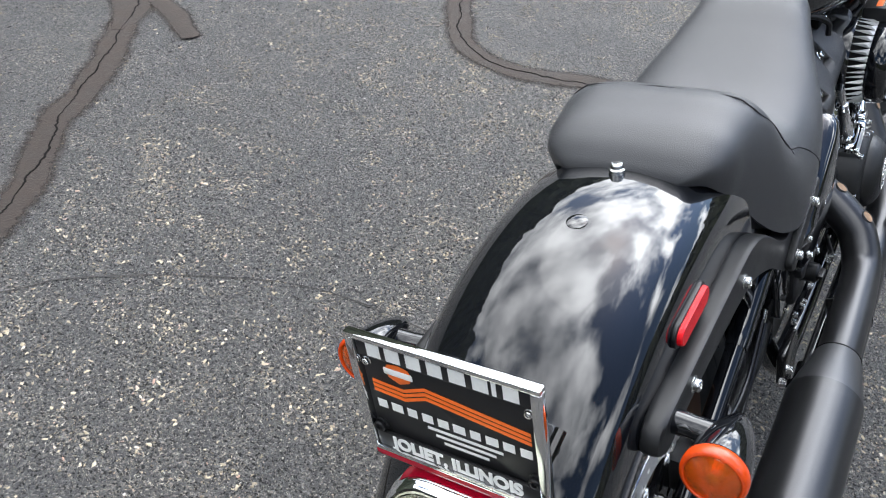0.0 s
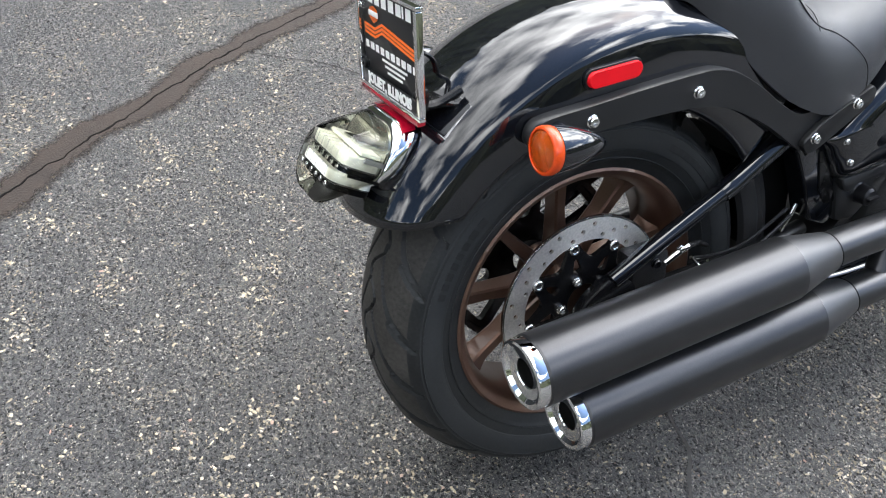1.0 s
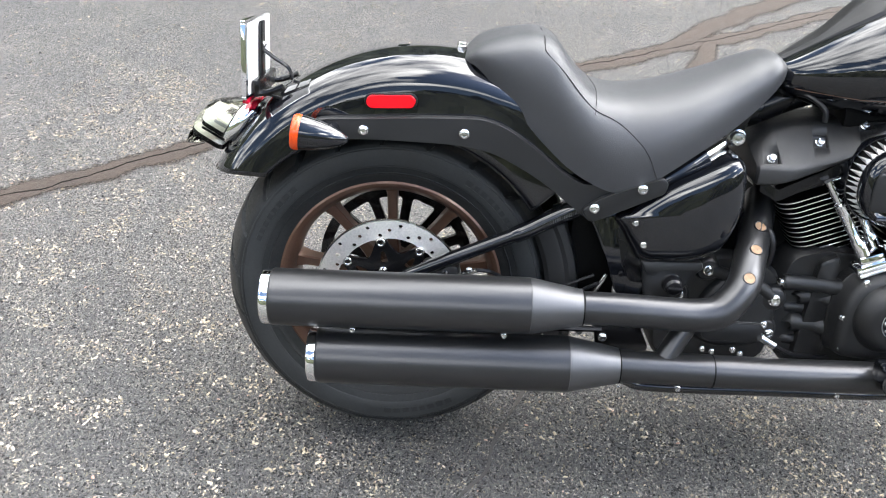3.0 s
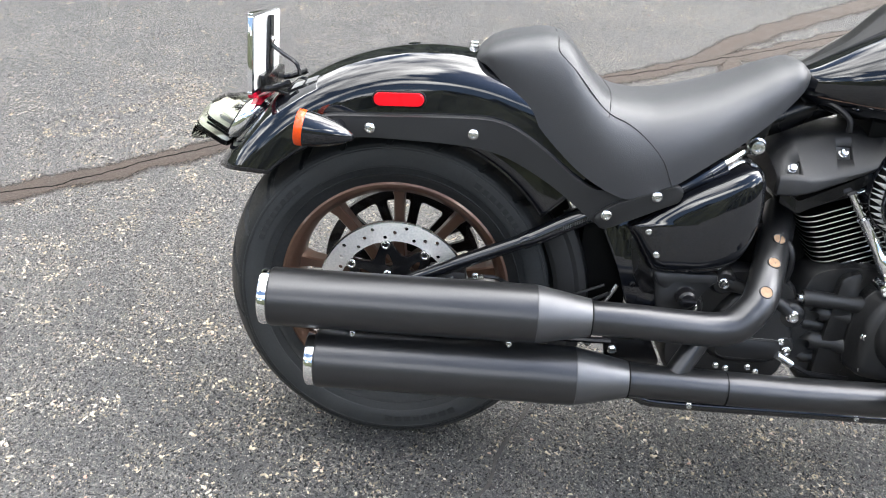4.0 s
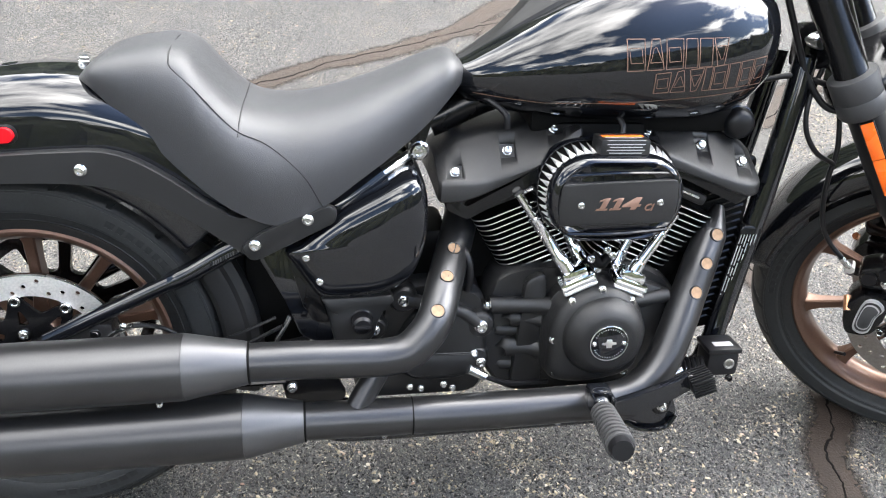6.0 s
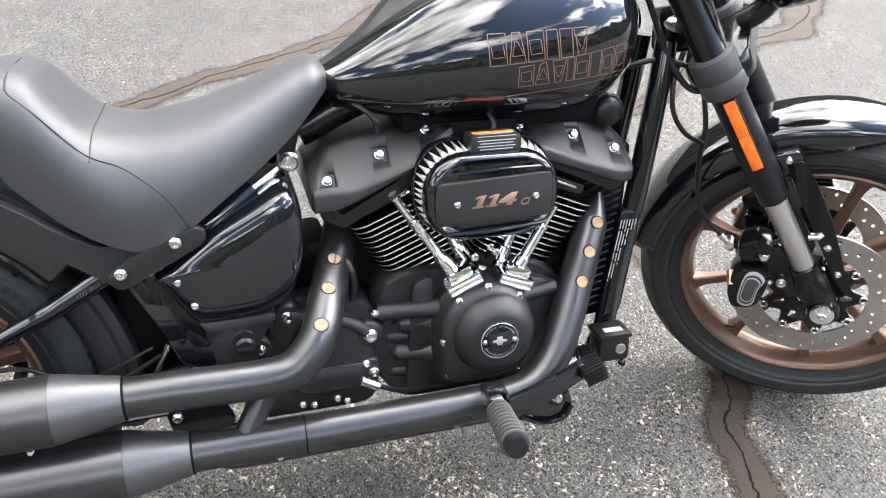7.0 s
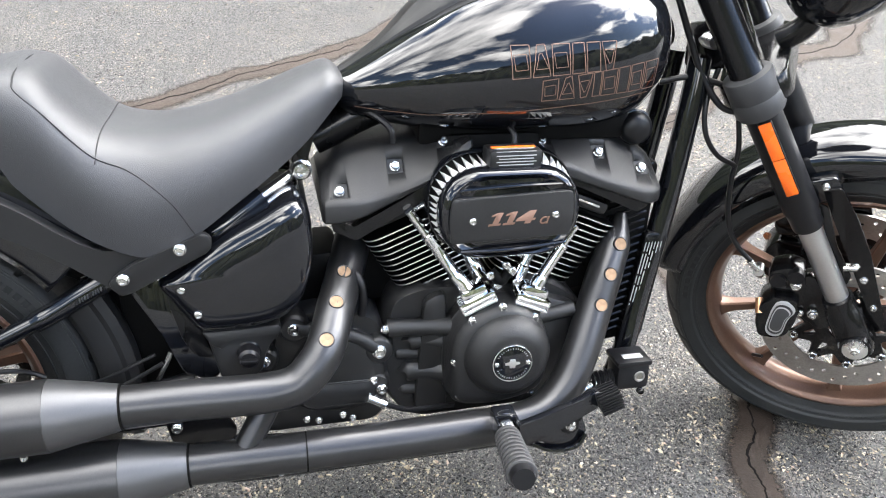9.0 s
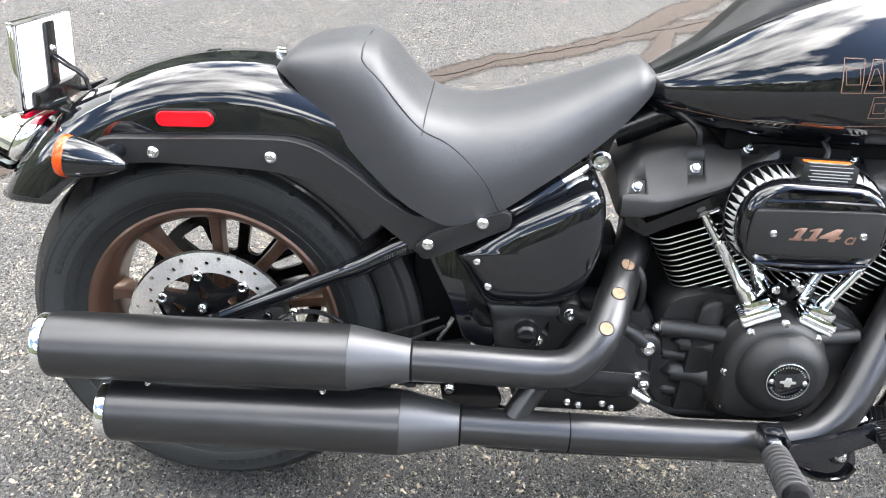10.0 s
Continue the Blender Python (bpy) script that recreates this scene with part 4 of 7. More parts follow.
for (x, z), hy, hz, tilt, r in BEZEL[1:5]:
    turn = at(x, 0, z - 0.0145) @ Matrix.Rotation(radians(tilt), 4, "Y")
    band_rings.append([turn @ Vector((0, p[0] * 1.008, p[1] * 0.911)) for p in oval(0, 0, hy, hz, r, 6)[3:11]])
part("red_reflection", loft(band_rings, False, False), CRIMSON, bezel, "crimson reflection of the plate strip painted on the bezel")
lens = part("lens", loft(lamp_rings([((-0.305, 0.6455), 0.0660, 0.0487, 30, 0.041), ((-0.330, 0.6430), 0.0658, 0.0490, 29, 0.041), ((-0.362, 0.6390), 0.0650, 0.0486, 28, 0.040), ((-0.371, 0.6378), 0.0638, 0.0476, 28, 0.039), ((-0.376, 0.6370), 0.0610, 0.0452, 28, 0.037), ((-0.378, 0.6368), 0.0560, 0.0405, 28, 0.034)])), LENS, tail, "clear lens", sharp=70)
part("lamp_housing", loft(lamp_rings([((-0.303, 0.6457), 0.0620, 0.0450, 30, 0.037), ((-0.310, 0.6450), 0.0612, 0.0446, 30, 0.036)])), HOUSING, tail, "bright back of the lamp housing", sharp=30)
part("lens_edge", loft(lamp_rings([((-0.3055, 0.6456), 0.0664, 0.0490, 30, 0.041), ((-0.3090, 0.6450), 0.0664, 0.0490, 30, 0.041)]), False), PLASTIC, tail, "dark edge of the lens")
LAMP = at(-0.341, 0, 0.6282) @ Matrix.Rotation(radians(29), 4, "Y")
FLAT = Matrix.Rotation(radians(90), 4, "X")
for s in (-1, 1):
    part("housing_groove", block(0.010, s * 0.0605, -0.010, 0.046, 0.0030, 0.0042, 0.001), DARK, tail, m=LAMP)
    part("housing_groove", block(0.016, s * 0.0605, 0.014, 0.030, 0.0024, 0.0070, 0.001), GREY, tail, m=LAMP)
part("lamp_floor", block(0.004, 0.0, -0.0325, 0.060, 0.092, 0.010, 0.004), PLASTIC, tail, "dark floor of the lamp", LAMP)
for zz, rear, half in ((0.006, -0.024, 0.056), (-0.019, -0.030, 0.053)):
    plan = rounded([(0.034, -half - 0.003), (rear, -half), (rear, half), (0.034, half + 0.003)], 0.020, 5)
    part("lamp_tier", slab(plan, zz + 0.008, zz - 0.008, 0.002), CREAM, tail, "pale stepped lamp reflector", LAMP @ FLAT)
    small_plan = [(x + 0.003, z * 0.88) for x, z in plan]
    part("tier_gap", slab(small_plan, zz - 0.008, zz - 0.018, 0.001), DARK, tail, m=LAMP @ FLAT)
    for j in range(6):
        y = -0.0425 + 0.017 * j
        part("diode", lathe([(0, 0.0025), (0.0030, 0.0015), (0.0040, 0), (0, 0)], 8), ZINC, tail, m=LAMP @ at(rear + 0.0015, y, zz - 0.0125) @ Matrix.Rotation(radians(-90), 4, "Y"))
        part("tier_joint", block(rear + 0.011, y + 0.0085, zz, 0.0225, 0.0010, 0.0164, 0.0003), GREY, tail, m=LAMP)
    part("tier_line", slab([(x - 0.0008, z * 1.012) for x, z in plan], zz - 0.0058, zz - 0.0070, 0.0003), DARK, tail, m=LAMP @ FLAT)
part("lamp_shelf", block(0.020, 0.0, 0.0190, 0.044, 0.104, 0.005, 0.0015), CREAM, tail, "pale shelf over the lamp tiers", LAMP)
window = part("lamp_window", block(0.018, 0.004, 0.0225, 0.026, 0.044, 0.005, 0.001), HOUSING, tail, "bright frame round a dark window", LAMP)
part("window_pane", block(0.018, 0.004, 0.0256, 0.018, 0.034, 0.0018, 0.0004), DARK, window)
PL = at(-0.264, -0.004, 0.757) @ Matrix.Rotation(radians(-90), 4, "Z") @ Matrix.Rotation(radians(-1), 4, "X")
# plate: local x to the machine's right, y ahead (face looks along -y), z up
plate = part("number_plate", slab(oval(0, 0, 0.086, 0.064, 0.006, 4), 0.0, 0.0015, 0.0005), PLATE_BLACK, bike, "black dealer plate in a chrome frame", PL)
rimbm = bmesh.new()
for a, b in (((-0.089, -0.066), (0.089, -0.066)), ((0.089, -0.066), (0.089, 0.066)), ((0.089, 0.066), (-0.089, 0.066)), ((-0.089, 0.066), (-0.089, -0.066))):
    w = 0.0055
    cx, cz = (a[0] + b[0]) / 2, (a[1] + b[1]) / 2
    lx, lz = (abs(b[0] - a[0]) + 0.009, w) if a[1] == b[1] else (0.009, abs(b[1] - a[1]) - w)
    tmp = block(cx, -0.003, cz, lx, 0.009, lz, 0.0015)
    me = bpy.data.meshes.new("t")
    tmp.to_mesh(me)
    tmp.free()
    rimbm.from_mesh(me)
    bpy.data.meshes.remove(me)
part("plate_frame", rimbm, CHROME, plate, "chrome plate frame")
part("red_strip", block(0.0, -0.002, -0.0722, 0.176, 0.011, 0.0078, 0.002), CRIMSON, plate, "red strip along the foot of the plate")
for zc, hz in ((0.054, 0.0095), (-0.055, 0.0085)):
    part("frame_band", slab(oval(0, zc, 0.084, hz, 0.002, 2), -0.001, -0.0045, 0.0008), PLATE_BLACK, plate)


def print_bar(cx, cz, lx, lz, y, material, lean=0.0):
    bm = bmesh.new()
    vs = [bm.verts.new((cx + sx * lx / 2 + lean * sz * lz, y, cz + sz * lz / 2)) for sx, sz in ((-1, -1), (1, -1), (1, 1), (-1, 1))]
    bm.faces.new(vs)
    top = bmesh.ops.extrude_face_region(bm, geom=bm.faces[:])
    bmesh.ops.translate(bm, vec=(0, -0.0003, 0), verts=[g for g in top["geom"] if isinstance(g, bmesh.types.BMVert)])
    return part("print_bar", bm, material, plate)


for cx, w in ((-0.072, 0.0140), (-0.052, 0.0150), (-0.031, 0.0145), (-0.010, 0.0145), (0.0115, 0.0155), (0.0330, 0.0145), (0.0455, 0.0040), (0.0605, 0.0140)):
    print_bar(cx + 0.006, 0.0535, w, 0.0142, -0.0046, WHITE)
for k in range(3):
    z0 = 0.014 - 0.0052 * k
    pts = [(-0.078, z0), (-0.045, z0 - 0.002), (-0.022, z0 + 0.008), (0.078, z0 - 0.003)]
    bm = bmesh.new()
    rows = [[bm.verts.new((x, y, z + dz)) for y, dz in ((-0.0006, 0.0018), (-0.0010, 0.0018), (-0.0010, -0.0018), (-0.0006, -0.0018))] for x, z in pts]
    for a, b in zip(rows, rows[1:]):
        for i in range(3):
            bm.faces.new((a[i], b[i], b[i + 1], a[i + 1]))
    part("orange_stripe", bm, ORANGE, plate)
shield = [(-0.058, 0.038), (-0.047, 0.041), (-0.036, 0.038), (-0.033, 0.032), (-0.036, 0.024), (-0.047, 0.019), (-0.058, 0.024), (-0.061, 0.032)]
part("shield_print", slab(shield, -0.0006, -0.0012, 0.0002), ORANGE, plate)
part("shield_print", slab(oval(-0.047, 0.031, 0.015, 0.0035, 0.001, 2), -0.0010, -0.0015, 0.0002), WHITE, plate)
for k, w in enumerate((0.010, 0.012, 0.010, 0.011, 0.011, 0.012, 0.010, 0.012, 0.011, 0.011)):
    print_bar(-0.072 + 0.016 * k, -0.012, w, 0.0095, -0.0008, WHITE)
for k, w in enumerate((0.075, 0.060, 0.045)):
    print_bar(0.012, -0.0225 - 0.0068 * k, w, 0.0032, -0.0008, WHITE)
words("JOLIET, ILLINOIS", 0.0185, WHITE, plate, at(0, -0.0049, -0.0552) @ Matrix.Rotation(radians(90), 4, "X"), "lettering", fat=0.0008)
for s in (-1, 1):
    for z in (0.036, -0.040):
        bolt(plate, 0, 0, 0, 0.0042 if z > 0 else 0.007, m=at(s * 0.079, -0.001, z) @ TO_SIDE, material=ZINC if z > 0 else PLASTIC)
part("plate_back", slab(oval(0, 0, 0.0845, 0.0625, 0.006, 4), 0.0018, 0.0032, 0.0004), WHITE, plate, "bare white back of the plate")
part("plate_bracket", block(0.0, 0.0085, -0.005, 0.026, 0.007, 0.128, 0.002), SATIN, plate, "black plate bracket")
part("bracket_base", block(0.0, 0.012, -0.052, 0.140, 0.014, 0.030, 0.004), SATIN, plate)
bolt(plate, 0, 0, 0, 0.006, m=at(0.004, 0.012, 0.018) @ Matrix.Rotation(radians(-90), 4, "X"))
for s in (-1, 1):
    part("bracket_arm", tube([(s * 0.062, 0.010, -0.060), (s * 0.068, 0.030, -0.058), (s * 0.070, 0.062, -0.045)], 0.006, 8), SATIN, plate)
for w in (-0.006, 0.006):
    part("bracket_wire", tube([(w, 0.012, 0.006), (w, 0.030, -0.006), (w * 0.6, 0.056, -0.022), (w * 0.5, 0.064, -0.044)], 0.0026, 8), SATIN, plate)
part("bracket_foot", block(0.045, 0.055, -0.050, 0.050, 0.045, 0.006, 0.002, Matrix.Rotation(radians(-14), 4, "X")), SATIN, plate)


# ---- exhaust ----
def muffler(name, tip, end, r, pipe_r, seed):
    d = (Vector(end) - Vector(tip))
    ln = d.length
    m = at(*tip) @ d.to_track_quat("Z", "Y").to_matrix().to_4x4()
    cone = 0.092
    body = part(name, lathe([(r - 0.004, 0.008), (r - 0.0015, 0.010), (r, 0.014), (r, ln - cone - 0.001), (r - 0.001, ln - cone), (r - 0.006, ln - cone)], 64), EXHAUST, bike, "satin black round muffler with chrome end cap", m, 12)
    cap = lathe([(r - 0.0015, 0.014), (r - 0.0015, -0.001), (r - 0.0030, -0.0045), (r - 0.0060, -0.0060), (r - 0.0100, -0.0050), (r - 0.0130, -0.002), (r - 0.0150, 0.000), (0.0240, 0.001), (0.0215, 0.0015), (0.0205, 0.003), (0.0205, 0.005), (0.030, 0.012)], 56, ID, True)
    part("end_cap", cap, CHROME, body, "chrome end cap", sharp=25)
    part("outlet", lathe([(0.0210, 0.0045), (0.0210, 0.12), (0.0, 0.12), (0.0, 0.119), (0.0196, 0.119), (0.0196, 0.0045)], 30), DARK, body)
    part("inlet_cone", lathe([(r - 0.006, ln - cone - 0.001), (r - 0.0008, ln - cone - 0.0005), (r - 0.0012, ln - cone + 0.004), (pipe_r + 0.004, ln - 0.006), (pipe_r + 0.0025, ln), (pipe_r, ln + 0.001)], 64), CONE, body, "paler tapered inlet cone", sharp=12)
    part("seam_ring", lathe([(pipe_r + 0.0005, ln - 0.002), (pipe_r + 0.0032, ln - 0.001), (pipe_r + 0.0032, ln + 0.001), (pipe_r + 0.0005, ln + 0.002)], 48, ID, True), DARK, body)
    return body


upper = muffler("muffler", (-0.2055, -0.231, 0.373), (0.350, -0.224, 0.385), 0.0505, 0.0295, 1)
muffler("muffler", (-0.1265, -0.219, 0.256), (0.430, -0.217, 0.270), 0.0515, 0.0295, 2)
UP_PIPE = [(0.345, -0.224, 0.385), (0.42, -0.222, 0.3845), (0.50, -0.220, 0.382), (0.555, -0.217, 0.381), (0.592, -0.213, 0.388), (0.619, -0.203, 0.410), (0.637, -0.187, 0.4327), (0.655, -0.1435, 0.4665), (0.672, -0.097, 0.493), (0.689, -0.052, 0.522), (0.702, -0.015, 0.548)]
LOW_PIPE = [(0.425, -0.217, 0.270), (0.55, -0.214, 0.269), (0.70, -0.210, 0.268), (0.85, -0.206, 0.270), (0.93, -0.203, 0.272), (0.985, -0.196, 0.285), (1.027, -0.178, 0.320), (1.058, -0.154, 0.372), (1.086, -0.124, 0.430), (1.106, -0.104, 0.474), (1.131, -0.078, 0.522), (1.147, -0.058, 0.565)]
up_pipe = part("exhaust_pipe", tube(UP_PIPE, 0.0295, 28, 8), EXHAUST, bike, "satin black rear cylinder exhaust pipe")
low_pipe = part("exhaust_pipe", tube(LOW_PIPE, [0.0300] * 10 + [0.0270, 0.0100], 28, 8), EXHAUST, bike, "satin black front cylinder exhaust pipe")
part("pipe_joint", lathe([(0.0298, -0.0015), (0.0312, -0.001), (0.0312, 0.001), (0.0298, 0.0015)], 40, ID, True), DARK, low_pipe, m=at(0.600, -0.2126, 0.2674) @ Matrix.Rotation(radians(90), 4, "Y"))
part("cross_pipe", tube([(0.548, -0.190, 0.345), (0.520, -0.206, 0.300), (0.508, -0.214, 0.278)], 0.0195, 18), EXHAUST, up_pipe)


def shield_holes(pipe, line, radius, spots, eye_side):
    """Round holes on the pipe's side at the given heights."""
    pts = spline(line, 8)
    for z in spots:
        k = min(range(8, len(pts) - 1), key=lambda i: abs(pts[i].z - z))
        d = (pts[k + 1] - pts[k - 1]).normalized()
        out = (Vector(eye_side) - d * Vector(eye_side).dot(d)).normalized()
        mm = at(*(pts[k] + out * radius)) @ out.to_track_quat("Z", "Y").to_matrix().to_4x4()
        part("shield_hole", lathe([(0.0, 0.0004), (0.0100, 0.0004), (0.0100, -0.004), (0, -0.004)], 24), TAN, pipe, "round hole showing tan heat-tinted steel", mm)
        part("hole_rim", lathe([(0.0099, -0.003), (0.0099, 0.0012), (0.0106, 0.0014), (0.0116, 0.0002), (0.0120, -0.004)], 24, ID, True), EXHAUST, pipe, m=mm)


shield_holes(up_pipe, UP_PIPE, 0.0290, (0.4327, 0.4665, 0.493), (0.05, -0.6, 0.8))
shield_holes(low_pipe, LOW_PIPE, 0.0296, (0.430, 0.474, 0.518), (0.0, -0.9, 0.45))
part("muffler_bracket", tube([(-0.08, -0.185, 0.309), (0.10, -0.180, 0.314), (0.40, -0.170, 0.318)], 0.006, 8), SATIN, bike)
for x, z in ((-0.053, 0.310), (0.217, 0.318)):
    bolt(upper, 0, 0, 0, 0.0048, m=upper.matrix_basis.inverted() @ at(x, -0.236, z + 0.008) @ TO_SIDE)


# ---- swingarm, frame and side covers ----
for s in (-1, 1):
    arm = part("swingarm_tube", tube([(0.030, s * 0.108, 0.372), (0.12, s * 0.110, 0.418), (0.235, s * 0.112, 0.474)], 0.0135, 18, 4), GLOSS, bike, "gloss black swingarm tube")
    part("swingarm_collar", tube([(0.228, s * 0.112, 0.470), (0.240, s * 0.112, 0.4765), (0.26, s * 0.112, 0.487), (0.33, s * 0.112, 0.528), (0.41, s * 0.110, 0.565)], [0.0155, 0.0165, 0.0165, 0.0175, 0.019], 16, 4), GLOSS, arm)
    for k in range(14):
        f = k / 13
        part("cast_mark", block(0.292 + 0.050 * f, s * 0.1285, 0.5055 + 0.0265 * f, 0.0022, 0.002, 0.0075, 0.0003, ID), ALU_GREY if k % 5 else PLASTIC, arm)
    part("swingarm_rail", tube([(-0.01, s * 0.108, 0.335), (0.15, s * 0.104, 0.330), (0.35, s * 0.106, 0.335), (0.44, s * 0.100, 0.345)], 0.014, 14), MATTE, bike, "black lower swingarm rail")
axle_plate = part("axle_plate", slab(smooth_outline([(-0.035, 0.318), (-0.02, 0.352), (0.025, 0.378), (0.055, 0.372), (0.075, 0.340), (0.05, 0.315), (0.0, 0.305)], 4), -0.094, -0.118, 0.005), SATIN, bike)
bolt(axle_plate, 0.0, -0.118, 0.331, 0.017, hexed=True)
caliper = part("rear_caliper", block(0.098, -0.094, 0.372, 0.070, 0.045, 0.060, 0.010, ID), WRINKLE, bike, "black rear brake caliper with hose fittings")
part("hose_fitting", tube([(0.125, -0.116, 0.378), (0.145, -0.120, 0.392), (0.165, -0.122, 0.400)], 0.005, 8), ZINC, caliper)
bolt(caliper, 0.105, -0.117, 0.385, 0.008, material=SATIN)
bolt(caliper, 0.150, -0.121, 0.398, 0.006)
part("brake_line", tube([(0.165, -0.122, 0.400), (0.185, -0.118, 0.398), (0.205, -0.104, 0.385), (0.225, -0.100, 0.372)], 0.004, 8), PLASTIC, caliper)

part("hose_fitting", lathe([(0, 0.012), (0.004, 0.012), (0.005, 0.008), (0.008, 0.008), (0.008, 0.002), (0.006, 0), (0, 0)], 12), ZINC, caliper, "bright hose fitting", at(0.196, -0.118, 0.352) @ TO_SIDE)
part("hose_clip", tube([(0.176, -0.118, 0.374), (0.186, -0.120, 0.362), (0.198, -0.120, 0.350)], 0.0032, 8), ZINC, caliper)
part("hose_clip", tube([(0.214, -0.117, 0.356), (0.226, -0.119, 0.346), (0.240, -0.116, 0.344)], 0.0028, 8), ZINC, caliper)
part("brake_line", tube([(0.196, -0.120, 0.352), (0.230, -0.122, 0.328), (0.275, -0.118, 0.330), (0.330, -0.116, 0.352), (0.395, -0.112, 0.385)], 0.0035, 8), PLASTIC, caliper)
part("brake_line", tube([(0.180, -0.116, 0.370), (0.235, -0.118, 0.362), (0.300, -0.116, 0.366), (0.385, -0.110, 0.400)], 0.0030, 8), PLASTIC, caliper)

# ribbed splash guard ahead of the rear wheel
guard = bmesh.new()
rows = []
for i in range(25):
    a = radians(-12 + 44 * i / 24)
    ring = []
    for r, y in ((0.300, -0.094), (0.308, -0.100), (0.332, -0.1025), (0.338, -0.1000), (0.346, -0.1020), (0.359, -0.096), (0.364, -0.082), (0.360, -0.066), (0.366, -0.050), (0.366, 0.050), (0.360, 0.066), (0.364, 0.082), (0.359, 0.096), (0.346, 0.1020), (0.332, 0.1025), (0.308, 0.100), (0.300, 0.094)):
        ring.append((0.0 + r * math.cos(a) + 0.0, y, 0.329 + r * math.sin(a)))
    rows.append(ring)
part("splash_guard", loft(rows, False, False, guard), MATTE, bike, "ribbed black splash guard", sharp=30)

frame_side = rounded([(0.360, 0.520), (0.400, 0.545), (0.440, 0.535), (0.470, 0.440), (0.492, 0.385), (0.470, 0.352), (0.425, 0.372), (0.400, 0.440)], 0.012)
pivot = part("frame_casting", slab(frame_side, -0.085, -0.128, 0.007), GLOSS, bike, "gloss black frame pivot casting")
part("frame_casting", slab(frame_side, 0.085, 0.128, 0.007), GLOSS, bike, "gloss black frame pivot casting")
part("pivot_recess", slab(rounded([(0.412, 0.505), (0.436, 0.508), (0.462, 0.430), (0.474, 0.398), (0.448, 0.400), (0.430, 0.430)], 0.008), -0.126, -0.1305, 0.002), SATIN, pivot)
bolt(pivot, 0.431, -0.127, 0.413, 0.006, material=SATIN)
part("shock_rod", tube([(0.385, -0.105, 0.355), (0.400, -0.108, 0.385), (0.408, -0.108, 0.402)], 0.0045, 10), ZINC, bike)
for s in (-1, 1):
    rail = part("seat_rail", tube([(0.300, s * 0.100, 0.515), (0.42, s * 0.104, 0.556), (0.49, s * 0.103, 0.592), (0.53, s * 0.094, 0.618), (0.556, s * 0.084, 0.634)], 0.0165, 18), GLOSS, bike, "gloss black frame rail under the seat")
    part("rail_sleeve", tube([(0.534, s * 0.0925, 0.620), (0.558, s * 0.083, 0.636)], 0.0185, 18, 1), GLOSS, rail)
    part("rail_stud", tube([(0.553, s * 0.085, 0.633), (0.572, s * 0.077, 0.643), (0.612, s * 0.050, 0.662)], [0.012, 0.0095, 0.0085], 14, 3), ZINC, rail, "bright threaded stud")
    part("rail_lug", tube([(0.618, s * 0.018, 0.667), (0.618, s * 0.060, 0.667)], 0.0165, 20, 1), SATIN, rail)
    if s < 0:
        bolt(rail, 0.618, -0.0605, 0.667, 0.0160)
part("backbone", tube([(0.64, 0, 0.70), (0.80, 0, 0.765), (1.22, 0, 0.86)], 0.028, 16), SATIN, bike, "black frame backbone under the tank")
part("rail_bracket", slab(rounded([(0.605, 0.655), (0.622, 0.658), (0.646, 0.735), (0.632, 0.750), (0.606, 0.70)], 0.006), -0.045, -0.062, 0.004), SATIN, bike, "black frame bracket")

side_cover_outline = smooth_outline([(0.403, 0.527), (0.430, 0.545), (0.489, 0.590), (0.545, 0.622), (0.594, 0.646), (0.618, 0.640), (0.628, 0.600), (0.626, 0.540), (0.606, 0.482), (0.570, 0.455), (0.520, 0.444), (0.460, 0.444), (0.436, 0.472), (0.418, 0.500)], 5)
side_cover = part("oil_tank", layers(side_cover_outline, [(0.06, 0.0), (-0.112, 0.0), (-0.128, 0.0015), (-0.138, 0.0045), (-0.145, 0.009), (-0.150, 0.016), (-0.1540, 0.028), (-0.1570, 0.046), (-0.1590, 0.070), (-0.1600, 0.095), (-0.1603, 0.115)], (0.535, 0.548)), GLOSS, bike, "gloss black oil tank side cover", sharp=50)
bolt(side_cover, 0.438, -0.1535, 0.524, 0.006)
bolt(side_cover, 0.458, -0.1535, 0.483, 0.006)
lower_cover = part("lower_bracket", slab(rounded([(0.462, 0.444), (0.572, 0.448), (0.574, 0.432), (0.560, 0.420), (0.548, 0.395), (0.545, 0.372), (0.520, 0.352), (0.480, 0.360)], 0.010), -0.075, -0.136, 0.008), MATTE, bike, "satin black lower side bracket")
part("bracket_ledge", slab(rounded([(0.458, 0.449), (0.573, 0.452), (0.575, 0.436), (0.500, 0.434), (0.486, 0.418), (0.472, 0.424)], 0.006), -0.125, -0.146, 0.005), MATTE, lower_cover)
cap = part("oil_cap", lathe([(0.0, 0.030), (0.012, 0.030), (0.016, 0.026), (0.0165, 0.006), (0.020, 0.003), (0.020, 0.0), (0, 0)], 28), PLASTIC, bike, "black oil filler cap", at(0.524, -0.132, 0.405) @ TO_SIDE)
part("cap_grip", block(0, 0, 0.033, 0.026, 0.006, 0.008, 0.002), PLASTIC, cap)

# ---- seat ----
SX = [0.118, 0.135, 0.160, 0.200, 0.245, 0.275, 0.310, 0.345, 0.400, 0.460, 0.520, 0.580, 0.640, 0.672, 0.690]
S_TOP = curve_at(SX, [0.784, 0.802, 0.816, 0.826, 0.831, 0.823, 0.788, 0.757, 0.744, 0.749, 0.764, 0.786, 0.810, 0.815, 0.800])
S_LOW = curve_at(SX, [0.775, 0.772, 0.752, 0.718, 0.668, 0.640, 0.612, 0.592, 0.576, 0.600, 0.640, 0.680, 0.730, 0.765, 0.780])
